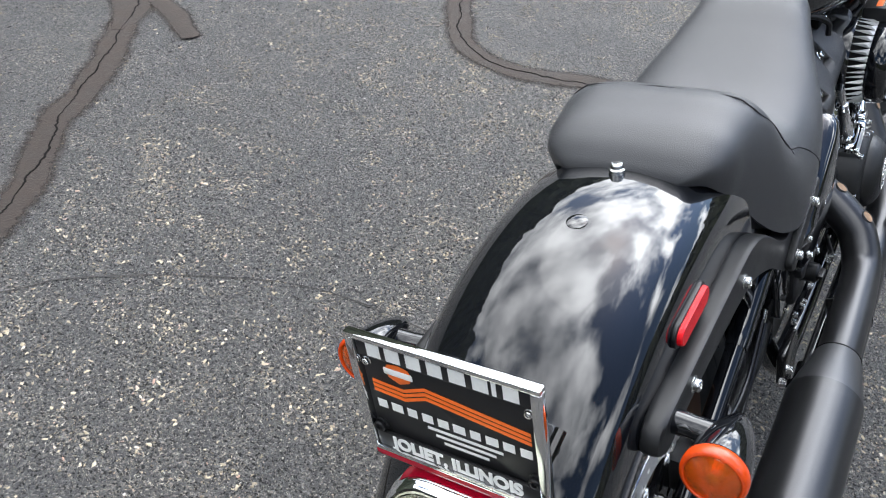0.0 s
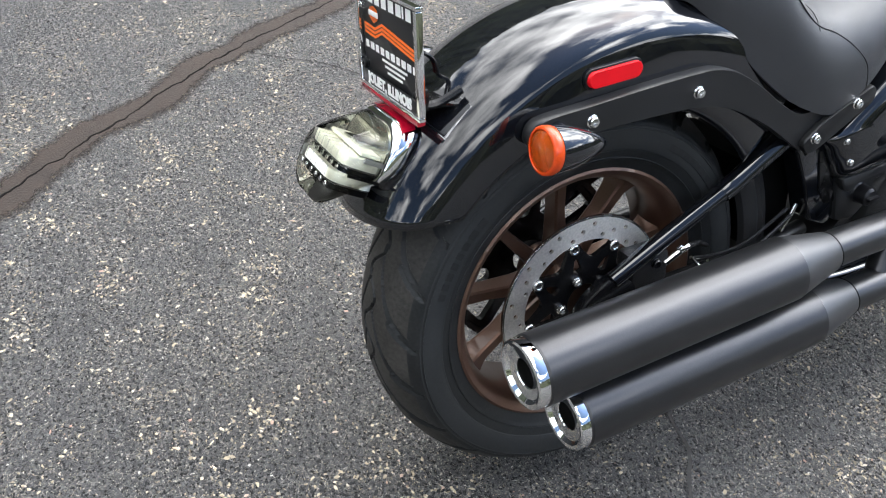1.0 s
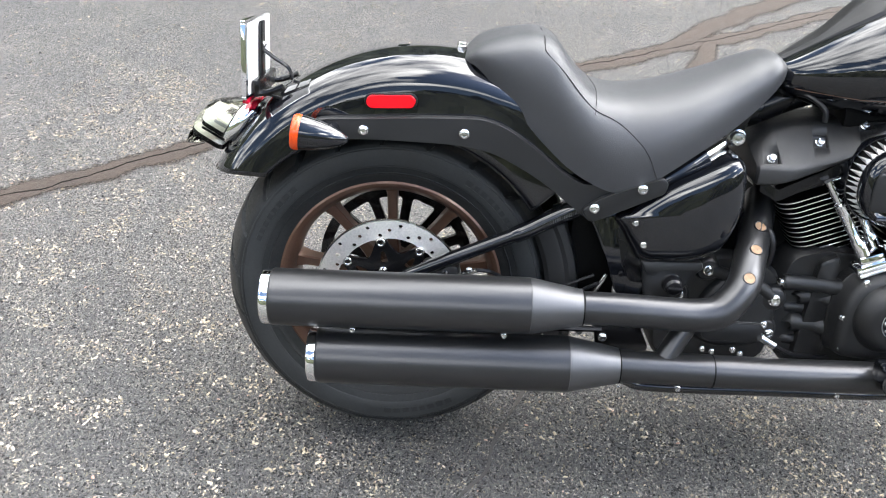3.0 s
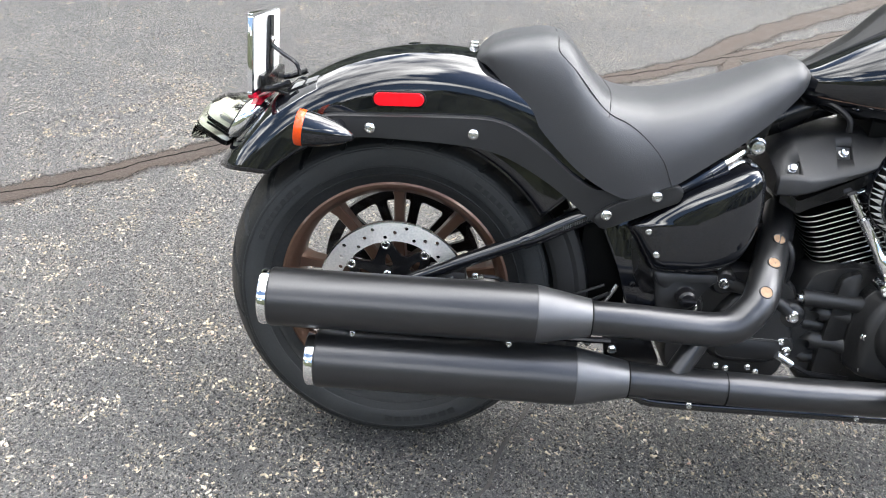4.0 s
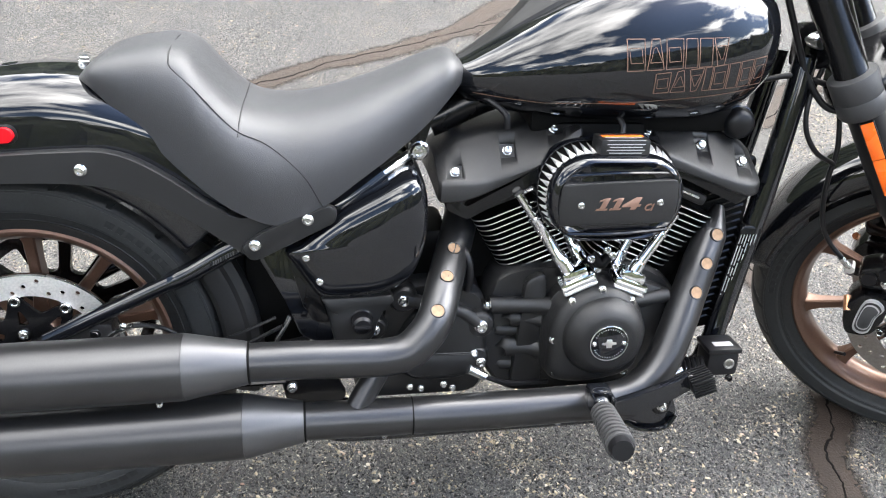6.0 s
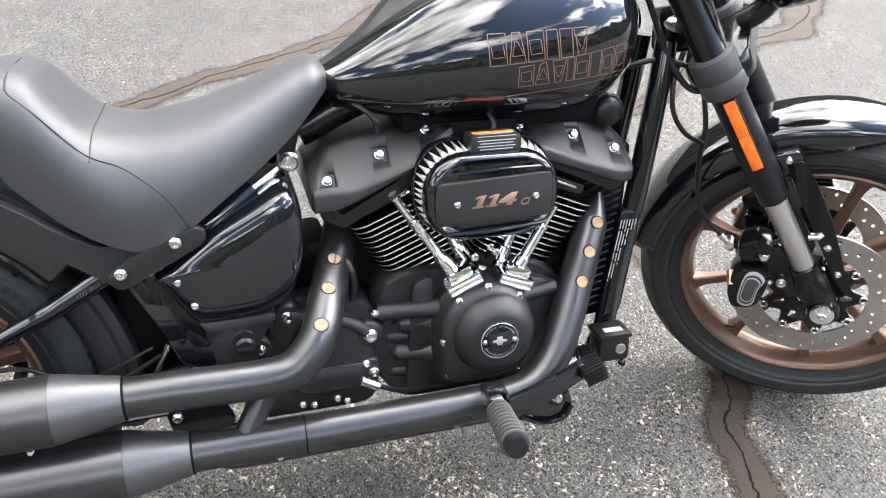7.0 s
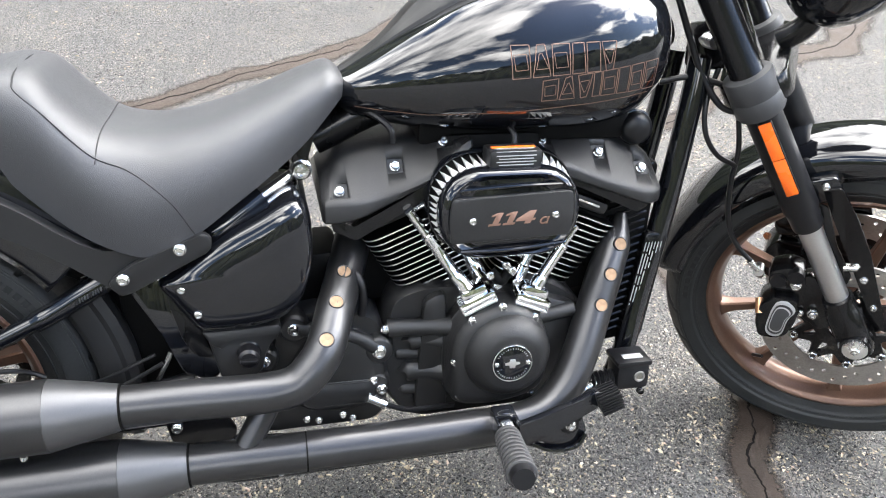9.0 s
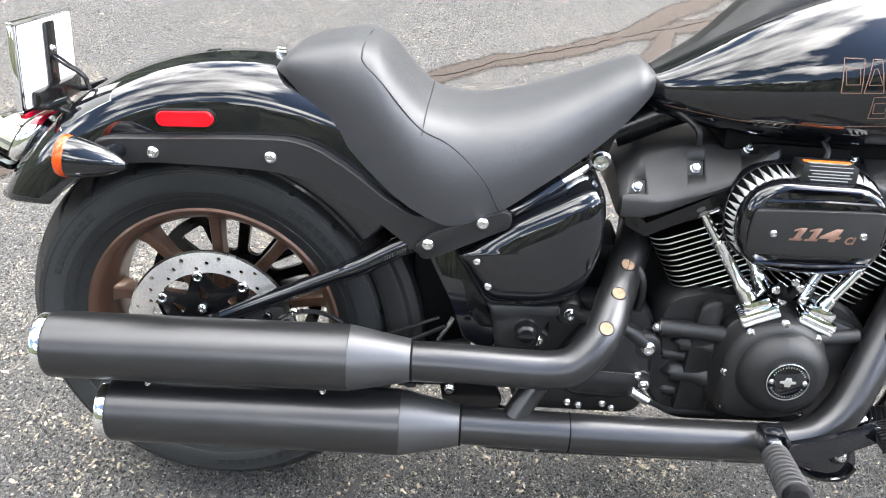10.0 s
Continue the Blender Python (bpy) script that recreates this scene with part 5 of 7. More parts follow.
S_WID = curve_at(SX, [0.070, 0.098, 0.114, 0.124, 0.135, 0.143, 0.152, 0.160, 0.166, 0.163, 0.148, 0.122, 0.096, 0.080, 0.052])
S_BOX = curve_at(SX, [0.55, 0.50, 0.46, 0.44, 0.44, 0.48, 0.55, 0.60, 0.66, 0.68, 0.68, 0.66, 0.62, 0.6, 0.6])
S_DISH = curve_at(SX, [0.0, 0.0, 0.0, 0.0, 0.0, 0.002, 0.006, 0.009, 0.010, 0.008, 0.005, 0.003, 0.001, 0.0, 0.0])


def seat_point(x, t):
    """t runs from 0 at the left skirt over the top to pi at the right skirt."""
    w, zt, zl, e = S_WID(x), S_TOP(x), S_LOW(x), S_BOX(x)
    c, s = math.cos(t), math.sin(t)
    y = w * math.copysign(abs(c) ** (e * 1.05), c)
    z = zl + (zt - zl) * abs(s) ** e
    z -= S_DISH(x) * max(0.0, 1 - (y / (0.75 * w)) ** 2)
    # the skirt tucks in towards its lower edge
    f = max(0.0, 1 - (z - zl) / max(1e-4, zt - zl))
    y *= 1 - 0.10 * f ** 2
    return Vector((x, y, z))


rings = []
for x in np.linspace(0.118, 0.690, 72):
    top = [seat_point(x, math.pi * k / 48) for k in range(49)]
    low = [Vector((x, top[-1].y * q, top[-1].z + 0.004)) for q in (0.8, 0.3, -0.3, -0.8)]
    rings.append(top + low)
seat = part("seat", loft(rings), VINYL, bike, "black vinyl solo seat with stitched seams", sharp=60)


def side_t(x, z):
    """The place on the right skirt at a height."""
    zl, zt, e = S_LOW(x), S_TOP(x), S_BOX(x)
    f = min(1.0, max(0.0, (z - zl) / (zt - zl)))
    return math.pi - math.asin(min(1.0, f ** (1 / e)))


seam = [seat_point(x, t) for x, t in ((0.252, radians(90)), (0.252, radians(110)), (0.252, radians(125)), (0.256, radians(135)))]
seam += [seat_point(x, side_t(x, z)) for x, z in ((0.285, 0.778), (0.338, 0.722), (0.380, 0.702), (0.410, 0.682), (0.440, 0.652), (0.458, 0.618), (0.464, 0.605))]
for s in (1, -1):
    part("seam", tube([(p.x, p.y * s, p.z + 0.0002) for p in seam], 0.0010, 6, 6), THREAD, seat, "stitched seam")
cross = [seat_point(0.338 + 0.012 * math.sin(t), t) for t in np.linspace(radians(35), radians(145), 9)]
part("seam", tube([p + Vector((0, 0, 0.0002)) for p in cross], 0.0010, 6, 4), THREAD, seat, "stitched seam")

# ---- fuel tank ----
TX = [0.662, 0.668, 0.690, 0.720, 0.780, 0.850, 0.920, 1.000, 1.060, 1.110, 1.150, 1.178, 1.190]
T_W = curve_at(TX, [0.020, 0.036, 0.064, 0.088, 0.121, 0.145, 0.158, 0.162, 0.160, 0.150, 0.132, 0.098, 0.050])
T_TOP = curve_at(TX, [0.792, 0.796, 0.808, 0.828, 0.868, 0.908, 0.938, 0.960, 0.966, 0.960, 0.943, 0.915, 0.885])
T_MID = curve_at(TX, [0.780, 0.781, 0.784, 0.789, 0.800, 0.810, 0.819, 0.828, 0.836, 0.842, 0.848, 0.852, 0.855])
T_LOW = curve_at(TX, [0.768, 0.760, 0.746, 0.736, 0.724, 0.718, 0.716, 0.716, 0.718, 0.726, 0.748, 0.785, 0.820])


def tank_ring(x, n=56):
    w, zt, zm, zb = T_W(x), T_TOP(x), T_MID(x), T_LOW(x)
    out = []
    for k in range(n):
        t = 2 * math.pi * k / n
        c, s = math.cos(t), math.sin(t)
        y = w * math.copysign(abs(c) ** (0.78 if s > 0 else 0.62), c)
        z = zm + ((zt - zm) * abs(s) ** 0.92 if s > 0 else -(zm - zb) * abs(s) ** 0.74)
        if s < 0:
            y *= 1 - 0.10 * abs(s)
        out.append((x, y, z))
    return out


tank_rings = [tank_ring(x) for x in np.linspace(0.662, 1.190, 66)]
tank = part("fuel_tank", loft(tank_rings), GLOSS, bike, "gloss black teardrop fuel tank", sharp=60)
tree_bm = loft(tank_rings)
from mathutils.bvhtree import BVHTree
tank_tree = BVHTree.FromBMesh(tree_bm)
tree_bm.free()


def on_tank(x, z, lift):
    hit, normal, _, _ = tank_tree.ray_cast(Vector((x, -1.0, z)), Vector((0, 1, 0)))
    return hit + Vector((0, -lift, 0)) if hit else Vector((x, -0.1, z))


def tank_line(points, width, name, closed=False, lift=0.0006):
    """A thin printed line that follows the tank's right side."""
    line = []
    pts = points + [points[0]] if closed else points
    for a, b in zip(pts, pts[1:]):
        for k in range(6):
            line.append((a[0] + (b[0] - a[0]) * k / 6, a[1] + (b[1] - a[1]) * k / 6))
    line.append(pts[-1])
    bm, rows = bmesh.new(), []
    for i, (x, z) in enumerate(line):
        x0, z0 = line[max(i - 1, 0)]
        x1, z1 = line[min(i + 1, len(line) - 1)]
        d = Vector((x1 - x0, z1 - z0)).normalized()
        nx, nz = -d.y * width / 2, d.x * width / 2
        rows.append([bm.verts.new(on_tank(x + nx, z + nz, lift)), bm.verts.new(on_tank(x - nx, z - nz, lift))])
    for a, b in zip(rows, rows[1:]):
        bm.faces.new((a[0], b[0], b[1], a[1]))
    return part(name, bm, COPPER, tank, "copper outline graphic on the tank")


def tank_cells(x0, z0, x1, z1, height0, height1, shapes, slant):
    """A row of thin outlined plain shapes; each has its share of the row and how far its foot and head close up."""
    total = sum(w for w, _, _ in shapes)
    at_f = 0.0
    for w, foot, head in shapes:
        a, b = (at_f + 0.05 * w) / total, (at_f + 0.93 * w) / total
        at_f += w
        za, zb = z0 + (z1 - z0) * a, z0 + (z1 - z0) * b
        ha, hb = height0 + (height1 - height0) * a, height0 + (height1 - height0) * b
        xa, xb = x0 + (x1 - x0) * a, x0 + (x1 - x0) * b
        k = (xb - xa) / 2
        tank_line([(xa + k * foot, za), (xb - k * foot, zb), (xb + slant - k * head, zb + hb), (xa + slant + k * head, za + ha)], 0.0013, "graphic_outline", True)
        if w > 0.9:
            f = 0.30
            tank_line([(xa + k * (foot + f), za + ha * 0.25), (xb - k * (foot + f), zb + hb * 0.25), (xb + slant - k * min(0.9, head + f), zb + hb * 0.72), (xa + slant + k * min(0.9, head + f), za + ha * 0.72)], 0.0010, "graphic_outline", True)


tank_cells(0.912, 0.814, 1.070, 0.826, 0.046, 0.040, ((1.1, 0, 0), (1.1, 0, 0.55), (1.1, 0, 0), (0.85, 0, 0.15), (0.85, 0, 0), (1.0, 0.55, 0)), -0.004)
tank_cells(0.958, 0.781, 1.145, 0.793, 0.030, 0.044, ((1.1, 0, 0), (1.1, 0, 0.6), (1.05, 0.6, 0), (0.55, 0, 0), (1.1, 0, 0), (0.85, 0, 0), (1.05, 0, 0), (1.1, 0, 0)), -0.002)
tank_line([(0.700, 0.762), (0.80, 0.757), (0.92, 0.764), (1.04, 0.775), (1.135, 0.786)], 0.0012, "pinstripe")
# console strip along the tank's top
console = []
C_TOP = curve_at([0.684, 0.700, 0.730, 0.765, 0.800, 0.838, 0.862, 0.920, 1.000, 1.060], [0.782, 0.792, 0.834, 0.870, 0.908, 0.939, 0.956, 0.982, 0.997, 0.992])
for x in np.linspace(0.684, 1.060, 44):
    f = (x - 0.684) / 0.376
    zt, crown = T_TOP(x), C_TOP(x)
    hw = 0.020 + 0.034 * min(1.0, f * 3.0)
    up = max(0.004, crown - zt)
    half = [(1.0, -0.016), (0.97, -0.004), (0.92, 0.10 * up), (0.74, 0.42 * up), (0.62, 0.56 * up), (0.50, 0.86 * up), (0.44, 0.93 * up), (0.22, 0.985 * up), (0.0, up)]
    side_r = [(x, -hw * q, zt + h) for q, h in half]
    console.append(side_r + [(p[0], -p[1], p[2]) for p in reversed(side_r[:-1])])
part("tank_console", loft(console), MATTE, tank, "matte black raised centre console", sharp=22)
part("tank_trim", tube([(0.668, -0.036, 0.790), (0.662, -0.02, 0.800), (0.660, 0.02, 0.800), (0.668, 0.036, 0.790)], 0.006, 8), PLASTIC, tank)
fuel_cap = part("fuel_cap", lathe([(0, 0.030), (0.030, 0.029), (0.038, 0.026), (0.041, 0.020), (0.040, 0.010), (0.043, 0.006), (0.044, 0), (0, 0)], 40), GLOSS, tank, "gloss black fuel cap", at(1.075, -0.046, 0.946) @ Matrix.Rotation(radians(13), 4, "X"))
part("cap_ring", lathe([(0.041, 0.000), (0.047, 0.001), (0.048, 0.004), (0.044, 0.006)], 40, ID, True), SATIN, fuel_cap)

# ---- engine ----
CRANK = Vector((0.915, 0, 0.305))
engine = part("crankcase", layers(rounded([(0.745, 0.455), (0.800, 0.475), (1.02, 0.470), (1.075, 0.430), (1.090, 0.330), (1.06, 0.235), (0.78, 0.225), (0.725, 0.30)], 0.03), [(0.10, 0.01), (0.095, 0.0), (-0.085, 0.0), (-0.095, 0.008)]), WRINKLE, bike, "black wrinkle-finish engine crankcase")
for k, (z, x0, x1, r) in enumerate(((0.408, 0.744, 0.862, 0.0155), (0.378, 0.778, 0.850, 0.017), (0.352, 0.758, 0.845, 0.012), (0.322, 0.772, 0.845, 0.019), (0.284, 0.766, 0.845, 0.012))):
    yb = -0.105 if k == 0 else -0.088 - 0.006 * (k % 2)
    part("case_boss", tube([(x0, yb, z), (x0 + 0.004, yb, z + 0.001), (x0 + 0.6 * (x1 - x0), yb - 0.004, z), (x1, yb - 0.008, z - 0.003)], [r * 0.72, r, r * 0.92, r * 1.25], 16, 3), WRINKLE, engine)
bolt(engine, 0, 0, 0, 0.010, m=at(0.740, -0.105, 0.408) @ Matrix.Rotation(radians(-90), 4, "Y"))
part("case_web", slab(rounded([(0.80, 0.455), (0.835, 0.470), (0.84, 0.25), (0.785, 0.25)], 0.015), -0.08, -0.112, 0.006), WRINKLE, engine)
part("front_case", slab(rounded([(0.985, 0.455), (1.060, 0.430), (1.085, 0.34), (1.05, 0.26), (0.985, 0.26)], 0.02), -0.07, -0.118, 0.008), WRINKLE, engine)
part("front_boss", tube([(0.99, -0.12, 0.415), (1.05, -0.118, 0.425)], 0.013, 14, 1), WRINKLE, engine)

cam_outline = smooth_outline([(0.838, 0.292), (0.832, 0.340), (0.834, 0.390), (0.850, 0.430), (0.880, 0.452), (0.920, 0.463), (0.960, 0.452), (0.988, 0.424), (1.000, 0.385), (1.000, 0.340), (0.985, 0.302), (0.940, 0.284), (0.880, 0.280)], 4)
cam_cover = part("cam_cover", layers(cam_outline, [(-0.085, -0.003), (-0.120, -0.003), (-0.123, 0.0), (-0.150, 0.003), (-0.160, 0.008), (-0.166, 0.017), (-0.168, 0.03)], (0.925, 0.37)), WRINKLE, engine, "black wrinkle-finish cam cover")
part("cover_dome", lathe([(0.072, -0.004), (0.071, 0.004), (0.066, 0.014), (0.057, 0.023), (0.049, 0.028), (0.043, 0.030), (0, 0.030)], 48), WRINKLE, cam_cover, m=at(0.925, -0.164, 0.376) @ TO_SIDE)
badge = part("cover_badge", lathe([(0, 0.003), (0.036, 0.003), (0.0385, 0.0015), (0.039, 0), (0, 0)], 48), GLOSS, cam_cover, "round black badge with silver ring and emblem", at(0.925, -0.1935, 0.377) @ TO_SIDE @ Matrix.Scale(0.86, 4))
part("badge_ring", lathe([(0.0375, 0.001), (0.0375, 0.0032), (0.0362, 0.0036), (0.0362, 0.001)], 48, ID, True), ALLOY, badge)
part("emblem", slab([(-0.014, 0.002), (-0.006, 0.003), (-0.005, 0.009), (0.005, 0.009), (0.006, 0.003), (0.014, 0.002), (0.014, -0.002), (0.006, -0.003), (0.005, -0.009), (-0.005, -0.009), (-0.006, -0.003), (-0.014, -0.002)], 0, -0.0012, 0.0003), ALLOY, badge, m=at(0, 0, 0.0028) @ Matrix.Rotation(radians(-90), 4, "X"))
for k in range(40):
    a = 2 * math.pi * k / 40
    if abs(math.sin(a)) > 0.35:
        part("badge_mark", tube([(0.0290 * math.cos(a), 0.0290 * math.sin(a), 0.0030), (0.0318 * math.cos(a), 0.0318 * math.sin(a), 0.0030)], 0.0007, 4, 1), GREY, badge)
for s in (-1, 1):
    bolt(badge, 0, 0, 0, 0.0045, m=at(0.0295 * s, 0, 0.003))
for x, z in ((0.842, 0.366), (0.848, 0.304), (0.868, 0.436), (0.917, 0.456), (0.970, 0.434), (0.992, 0.359), (0.972, 0.300)):
    bolt(cam_cover, x, -0.157, z, 0.0070)


def cylinder(lean, label, up):
    """One finned cylinder with its head, in its own frame: z from the crank."""
    m = at(*CRANK) @ Matrix.Rotation(radians(lean), 4, "Y")
    # black barrel, near-black so the shade between fins is in its colour too
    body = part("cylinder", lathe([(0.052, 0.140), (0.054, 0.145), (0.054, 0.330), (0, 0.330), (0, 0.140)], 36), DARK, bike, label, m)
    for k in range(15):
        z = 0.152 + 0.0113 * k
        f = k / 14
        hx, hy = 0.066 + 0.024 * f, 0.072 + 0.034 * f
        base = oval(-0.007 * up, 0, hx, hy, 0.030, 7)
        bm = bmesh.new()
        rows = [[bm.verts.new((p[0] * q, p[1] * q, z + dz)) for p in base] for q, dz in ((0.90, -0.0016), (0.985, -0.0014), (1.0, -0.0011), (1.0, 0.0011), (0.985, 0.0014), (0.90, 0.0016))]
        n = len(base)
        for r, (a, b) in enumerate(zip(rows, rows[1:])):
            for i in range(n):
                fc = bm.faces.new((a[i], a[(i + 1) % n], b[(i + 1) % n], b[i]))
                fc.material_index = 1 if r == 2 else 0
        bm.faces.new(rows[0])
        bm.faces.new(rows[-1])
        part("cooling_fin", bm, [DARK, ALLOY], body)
    part("cylinder_head", block(0, 0, 0.331, 0.135, 0.190, 0.020, 0.006), WRINKLE, body)
    part("head_trim", block(0, -0.098, 0.333, 0.10, 0.004, 0.0035, 0.001), ALLOY, body)
    return body


cylinder(-22.5, "finned black rear cylinder with polished fin edges", 1)
cylinder(22.5, "finned black front cylinder with polished fin edges", -1)


def rocker(stations, bolts, label):
    """A blocky rocker cover: at each x a skirt, a crease, a broad slope up to the roof; bolts sit in square pockets."""
    xs = [q[0] for q in stations]
    foot, crease, top, out = (curve_at(xs, [q[i] for q in stations]) for i in (1, 2, 3, 4))
    rings = []
    for x in np.linspace(xs[0], xs[-1], 40):
        b, c, t, w = foot(x), crease(x), top(x), out(x)
        half = [(0.030, b + 0.004), (w - 0.010, b), (w - 0.003, b + 0.001), (w, b + 0.004), (w + 0.001, c - 0.005), (w - 0.001, c), (w - 0.006, c + 0.005), (0.066, t - 0.004), (0.058, t), (0.030, t + 0.003)]
        rings.append([(x, -y, z) for y, z in half] + [(x, y, z) for y, z in reversed(half)])
    for i, grow in ((0, 0.006), (-1, -0.006)):
        ring = rings[i]
        mz = sum(p[2] for p in ring) / len(ring)
        tip = [(p[0] - grow * 0.7, p[1] * 0.95, mz + (p[2] - mz) * 0.86) for p in ring]
        rings = [tip] + rings if i == 0 else rings + [tip]
    ob = part("rocker_cover", loft(rings), WRINKLE, bike, label, sharp=32)

    def seat_at(x, f):
        c, t, w = crease(x), top(x), out(x)
        return at(x, -(w + (0.062 - w) * f), c + (t - c) * f) @ Matrix.Rotation(radians(-38), 4, "X") @ TO_SIDE
    cutters = []
    for x, f in bolts:
        cutter = part("cutter", block(0, 0, 0.0115, 0.025, 0.026, 0.034, 0.003), WRINKLE, bike, m=seat_at(x, f))
        cutter_mod = ob.modifiers.new("pocket", "BOOLEAN")
        cutter_mod.operation, cutter_mod.solver, cutter_mod.object = "DIFFERENCE", "EXACT", cutter
        cutters.append(cutter)
    bpy.context.view_layer.update()
    cut_mesh = bpy.data.meshes.new_from_object(ob.evaluated_get(bpy.context.evaluated_depsgraph_get()))
    ob.modifiers.clear()
    ob.data = cut_mesh
    for cutter in cutters:
        bpy.data.objects.remove(cutter)
    for x, f in bolts:
        bolt(ob, 0, 0, 0, 0.0078, m=seat_at(x, f) @ at(0, 0, -0.003))
    return ob


rk = rocker(((0.648, 0.598, 0.630, 0.658, 0.124), (0.675, 0.600, 0.632, 0.681, 0.128), (0.700, 0.606, 0.632, 0.690, 0.127), (0.730, 0.616, 0.636, 0.699, 0.120), (0.767, 0.634, 0.649, 0.705, 0.119), (0.807, 0.655, 0.667, 0.711, 0.119), (0.850, 0.692, 0.700, 0.718, 0.116), (0.868, 0.704, 0.710, 0.719, 0.112)),
            ((0.671, 0.30), (0.757, 0.52), (0.834, 0.72)), "black wrinkle-finish rear rocker cover")
rf = rocker(((0.955, 0.676, 0.690, 0.703, 0.112), (0.985, 0.664, 0.684, 0.706, 0.116), (1.043, 0.644, 0.664, 0.708, 0.120), (1.090, 0.627, 0.645, 0.706, 0.121), (1.115, 0.618, 0.637, 0.702, 0.124), (1.139, 0.609, 0.630, 0.694, 0.127), (1.165, 0.603, 0.626, 0.681, 0.125), (1.180, 0.604, 0.626, 0.668, 0.118)),
            ((0.994, 0.85), (1.084, 0.60), (1.156, 0.50)), "black wrinkle-finish front rocker cover")
part("rocker_base", slab(rounded([(0.657, 0.605), (0.690, 0.588), (0.771, 0.632), (0.850, 0.684), (0.858, 0.668), (0.776, 0.612), (0.692, 0.566), (0.659, 0.583)], 0.004), -0.02, -0.113, 0.003), SATIN, rk, "darker rocker box base")
part("rocker_base", slab(rounded([(0.965, 0.688), (1.055, 0.654), (1.150, 0.609), (1.168, 0.618), (1.166, 0.596), (1.150, 0.586), (1.050, 0.632), (0.965, 0.668)], 0.004), -0.02, -0.113, 0.003), SATIN, rf, "darker rocker box base")
for z0 in (0.0, -0.010):
    part("trim_line", tube([(0.770, -0.106, 0.607 + z0 * 0.5), (0.815, -0.106, 0.628 + z0 * 0.5)], 0.0018, 6, 1), ALLOY, rk)

# pushrod tubes and lifter blocks
for tops in (((0.772, -0.122, 0.614), (0.862, -0.130, 0.482)), ((0.816, -0.085, 0.628), (0.892, -0.098, 0.488)), ((1.040, -0.122, 0.575), (0.974, -0.130, 0.470)), ((1.010, -0.082, 0.585), (0.955, -0.098, 0.476))):
    a, b = Vector(tops[0]), Vector(tops[1])
    q = lambda f: a + (b - a) * f
    part("pushrod_tube", tube([a, q(0.30), q(0.31), q(0.34), q(0.35), q(0.78), q(0.80), q(0.90), b], [0.0075, 0.0075, 0.0105, 0.0105, 0.0095, 0.0095, 0.012, 0.012, 0.013], 18, 1), CHROME, bike, "chrome pushrod tube")
for x, z, tilt in ((0.880, 0.462, -24), (0.968, 0.455, 22)):
    mm = at(x, -0.130, z) @ Matrix.Rotation(radians(tilt), 4, "Y")
    lifter = part("lifter_block", block(0, 0, 0, 0.062, 0.042, 0.024, 0.006), CHROME, bike, "chrome lifter block", mm)
    part("block_collar", block(0, 0, 0.016, 0.044, 0.034, 0.022, 0.008), CHROME, lifter)
    for sx in (-1, 1):
        bolt(lifter, 0, 0, 0, 0.0055, m=at(sx * 0.024, -0.019, 0.002) @ TO_SIDE)
        part("flange_fin", block(0, -0.0225, -0.006 + 0.010 * (sx + 1) / 2, 0.056, 0.003, 0.003, 0.001), ALLOY, lifter)
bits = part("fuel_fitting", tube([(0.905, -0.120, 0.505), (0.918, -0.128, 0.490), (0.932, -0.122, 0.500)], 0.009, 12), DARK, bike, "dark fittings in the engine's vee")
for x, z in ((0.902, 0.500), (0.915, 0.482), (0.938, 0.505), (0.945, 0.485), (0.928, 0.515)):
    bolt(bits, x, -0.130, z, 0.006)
# intake enlarged into an unseen filler, near-black where the gap lies in shade
part("intake_filler", block(0.910, -0.02, 0.635, 0.16, 0.13, 0.17, 0.02), DARK, bike)

# air cleaner
AC = (0.9145, 0.621)
base = oval(AC[0], AC[1] + 0.002, 0.111, 0.0745, 0.066, 16)
dense = []
for i in range(len(base)):
    a, b = Vector(base[i]), Vector(base[(i + 1) % len(base)])
    steps = max(1, int(round((b - a).length / 0.0046)))
    dense += [a + (b - a) * k / steps for k in range(steps)]
if len(dense) % 2:
    dense.pop()
core = []
for y, grow in ((-0.104, 0.004), (-0.116, 0.002), (-0.152, -0.014)):
    core.append([(p.x + (p - Vector(AC)).normalized().x * grow, y, p.y + (p - Vector(AC)).normalized().y * grow) for p in dense])
air = part("air_filter", loft(core), DARK, bike, "oval air cleaner with silver pleats and black cover", sharp=20)
pleats = bmesh.new()
for i in range(0, len(dense), 2):
    p, q = dense[i], dense[(i + 2) % len(dense)]
    mid = (p + q) / 2
    d, side_way = (mid - Vector(AC)).normalized(), (q - p) * 0.47
    spots = [(mid + d * 0.001, -0.120), (mid - d * 0.010 + side_way, -0.156), (mid - d * 0.010 - side_way, -0.156)]
    ridge = (mid - d * 0.002, -0.146)
    vs = [pleats.verts.new((v.x, y, v.y)) for v, y in (spots[0], spots[1], ridge, spots[2])]
    for tri in ((0, 1, 2), (0, 2, 3), (1, 3, 2), (0, 3, 1)):
        pleats.faces.new([vs[k] for k in tri])
part("pleats", pleats, PLEAT, air, "silver gauze pleats", sharp=20)
part("filter_back", layers(oval(AC[0], AC[1] + 0.002, 0.116, 0.080, 0.070), [(-0.085, 0.0), (-0.120, 0.0), (-0.125, 0.002), (-0.125, 0.004), (-0.108, 0.007)], AC), GLOSS, air)
cover_outline = oval(AC[0], AC[1], 0.108, 0.0695, 0.064, 12)
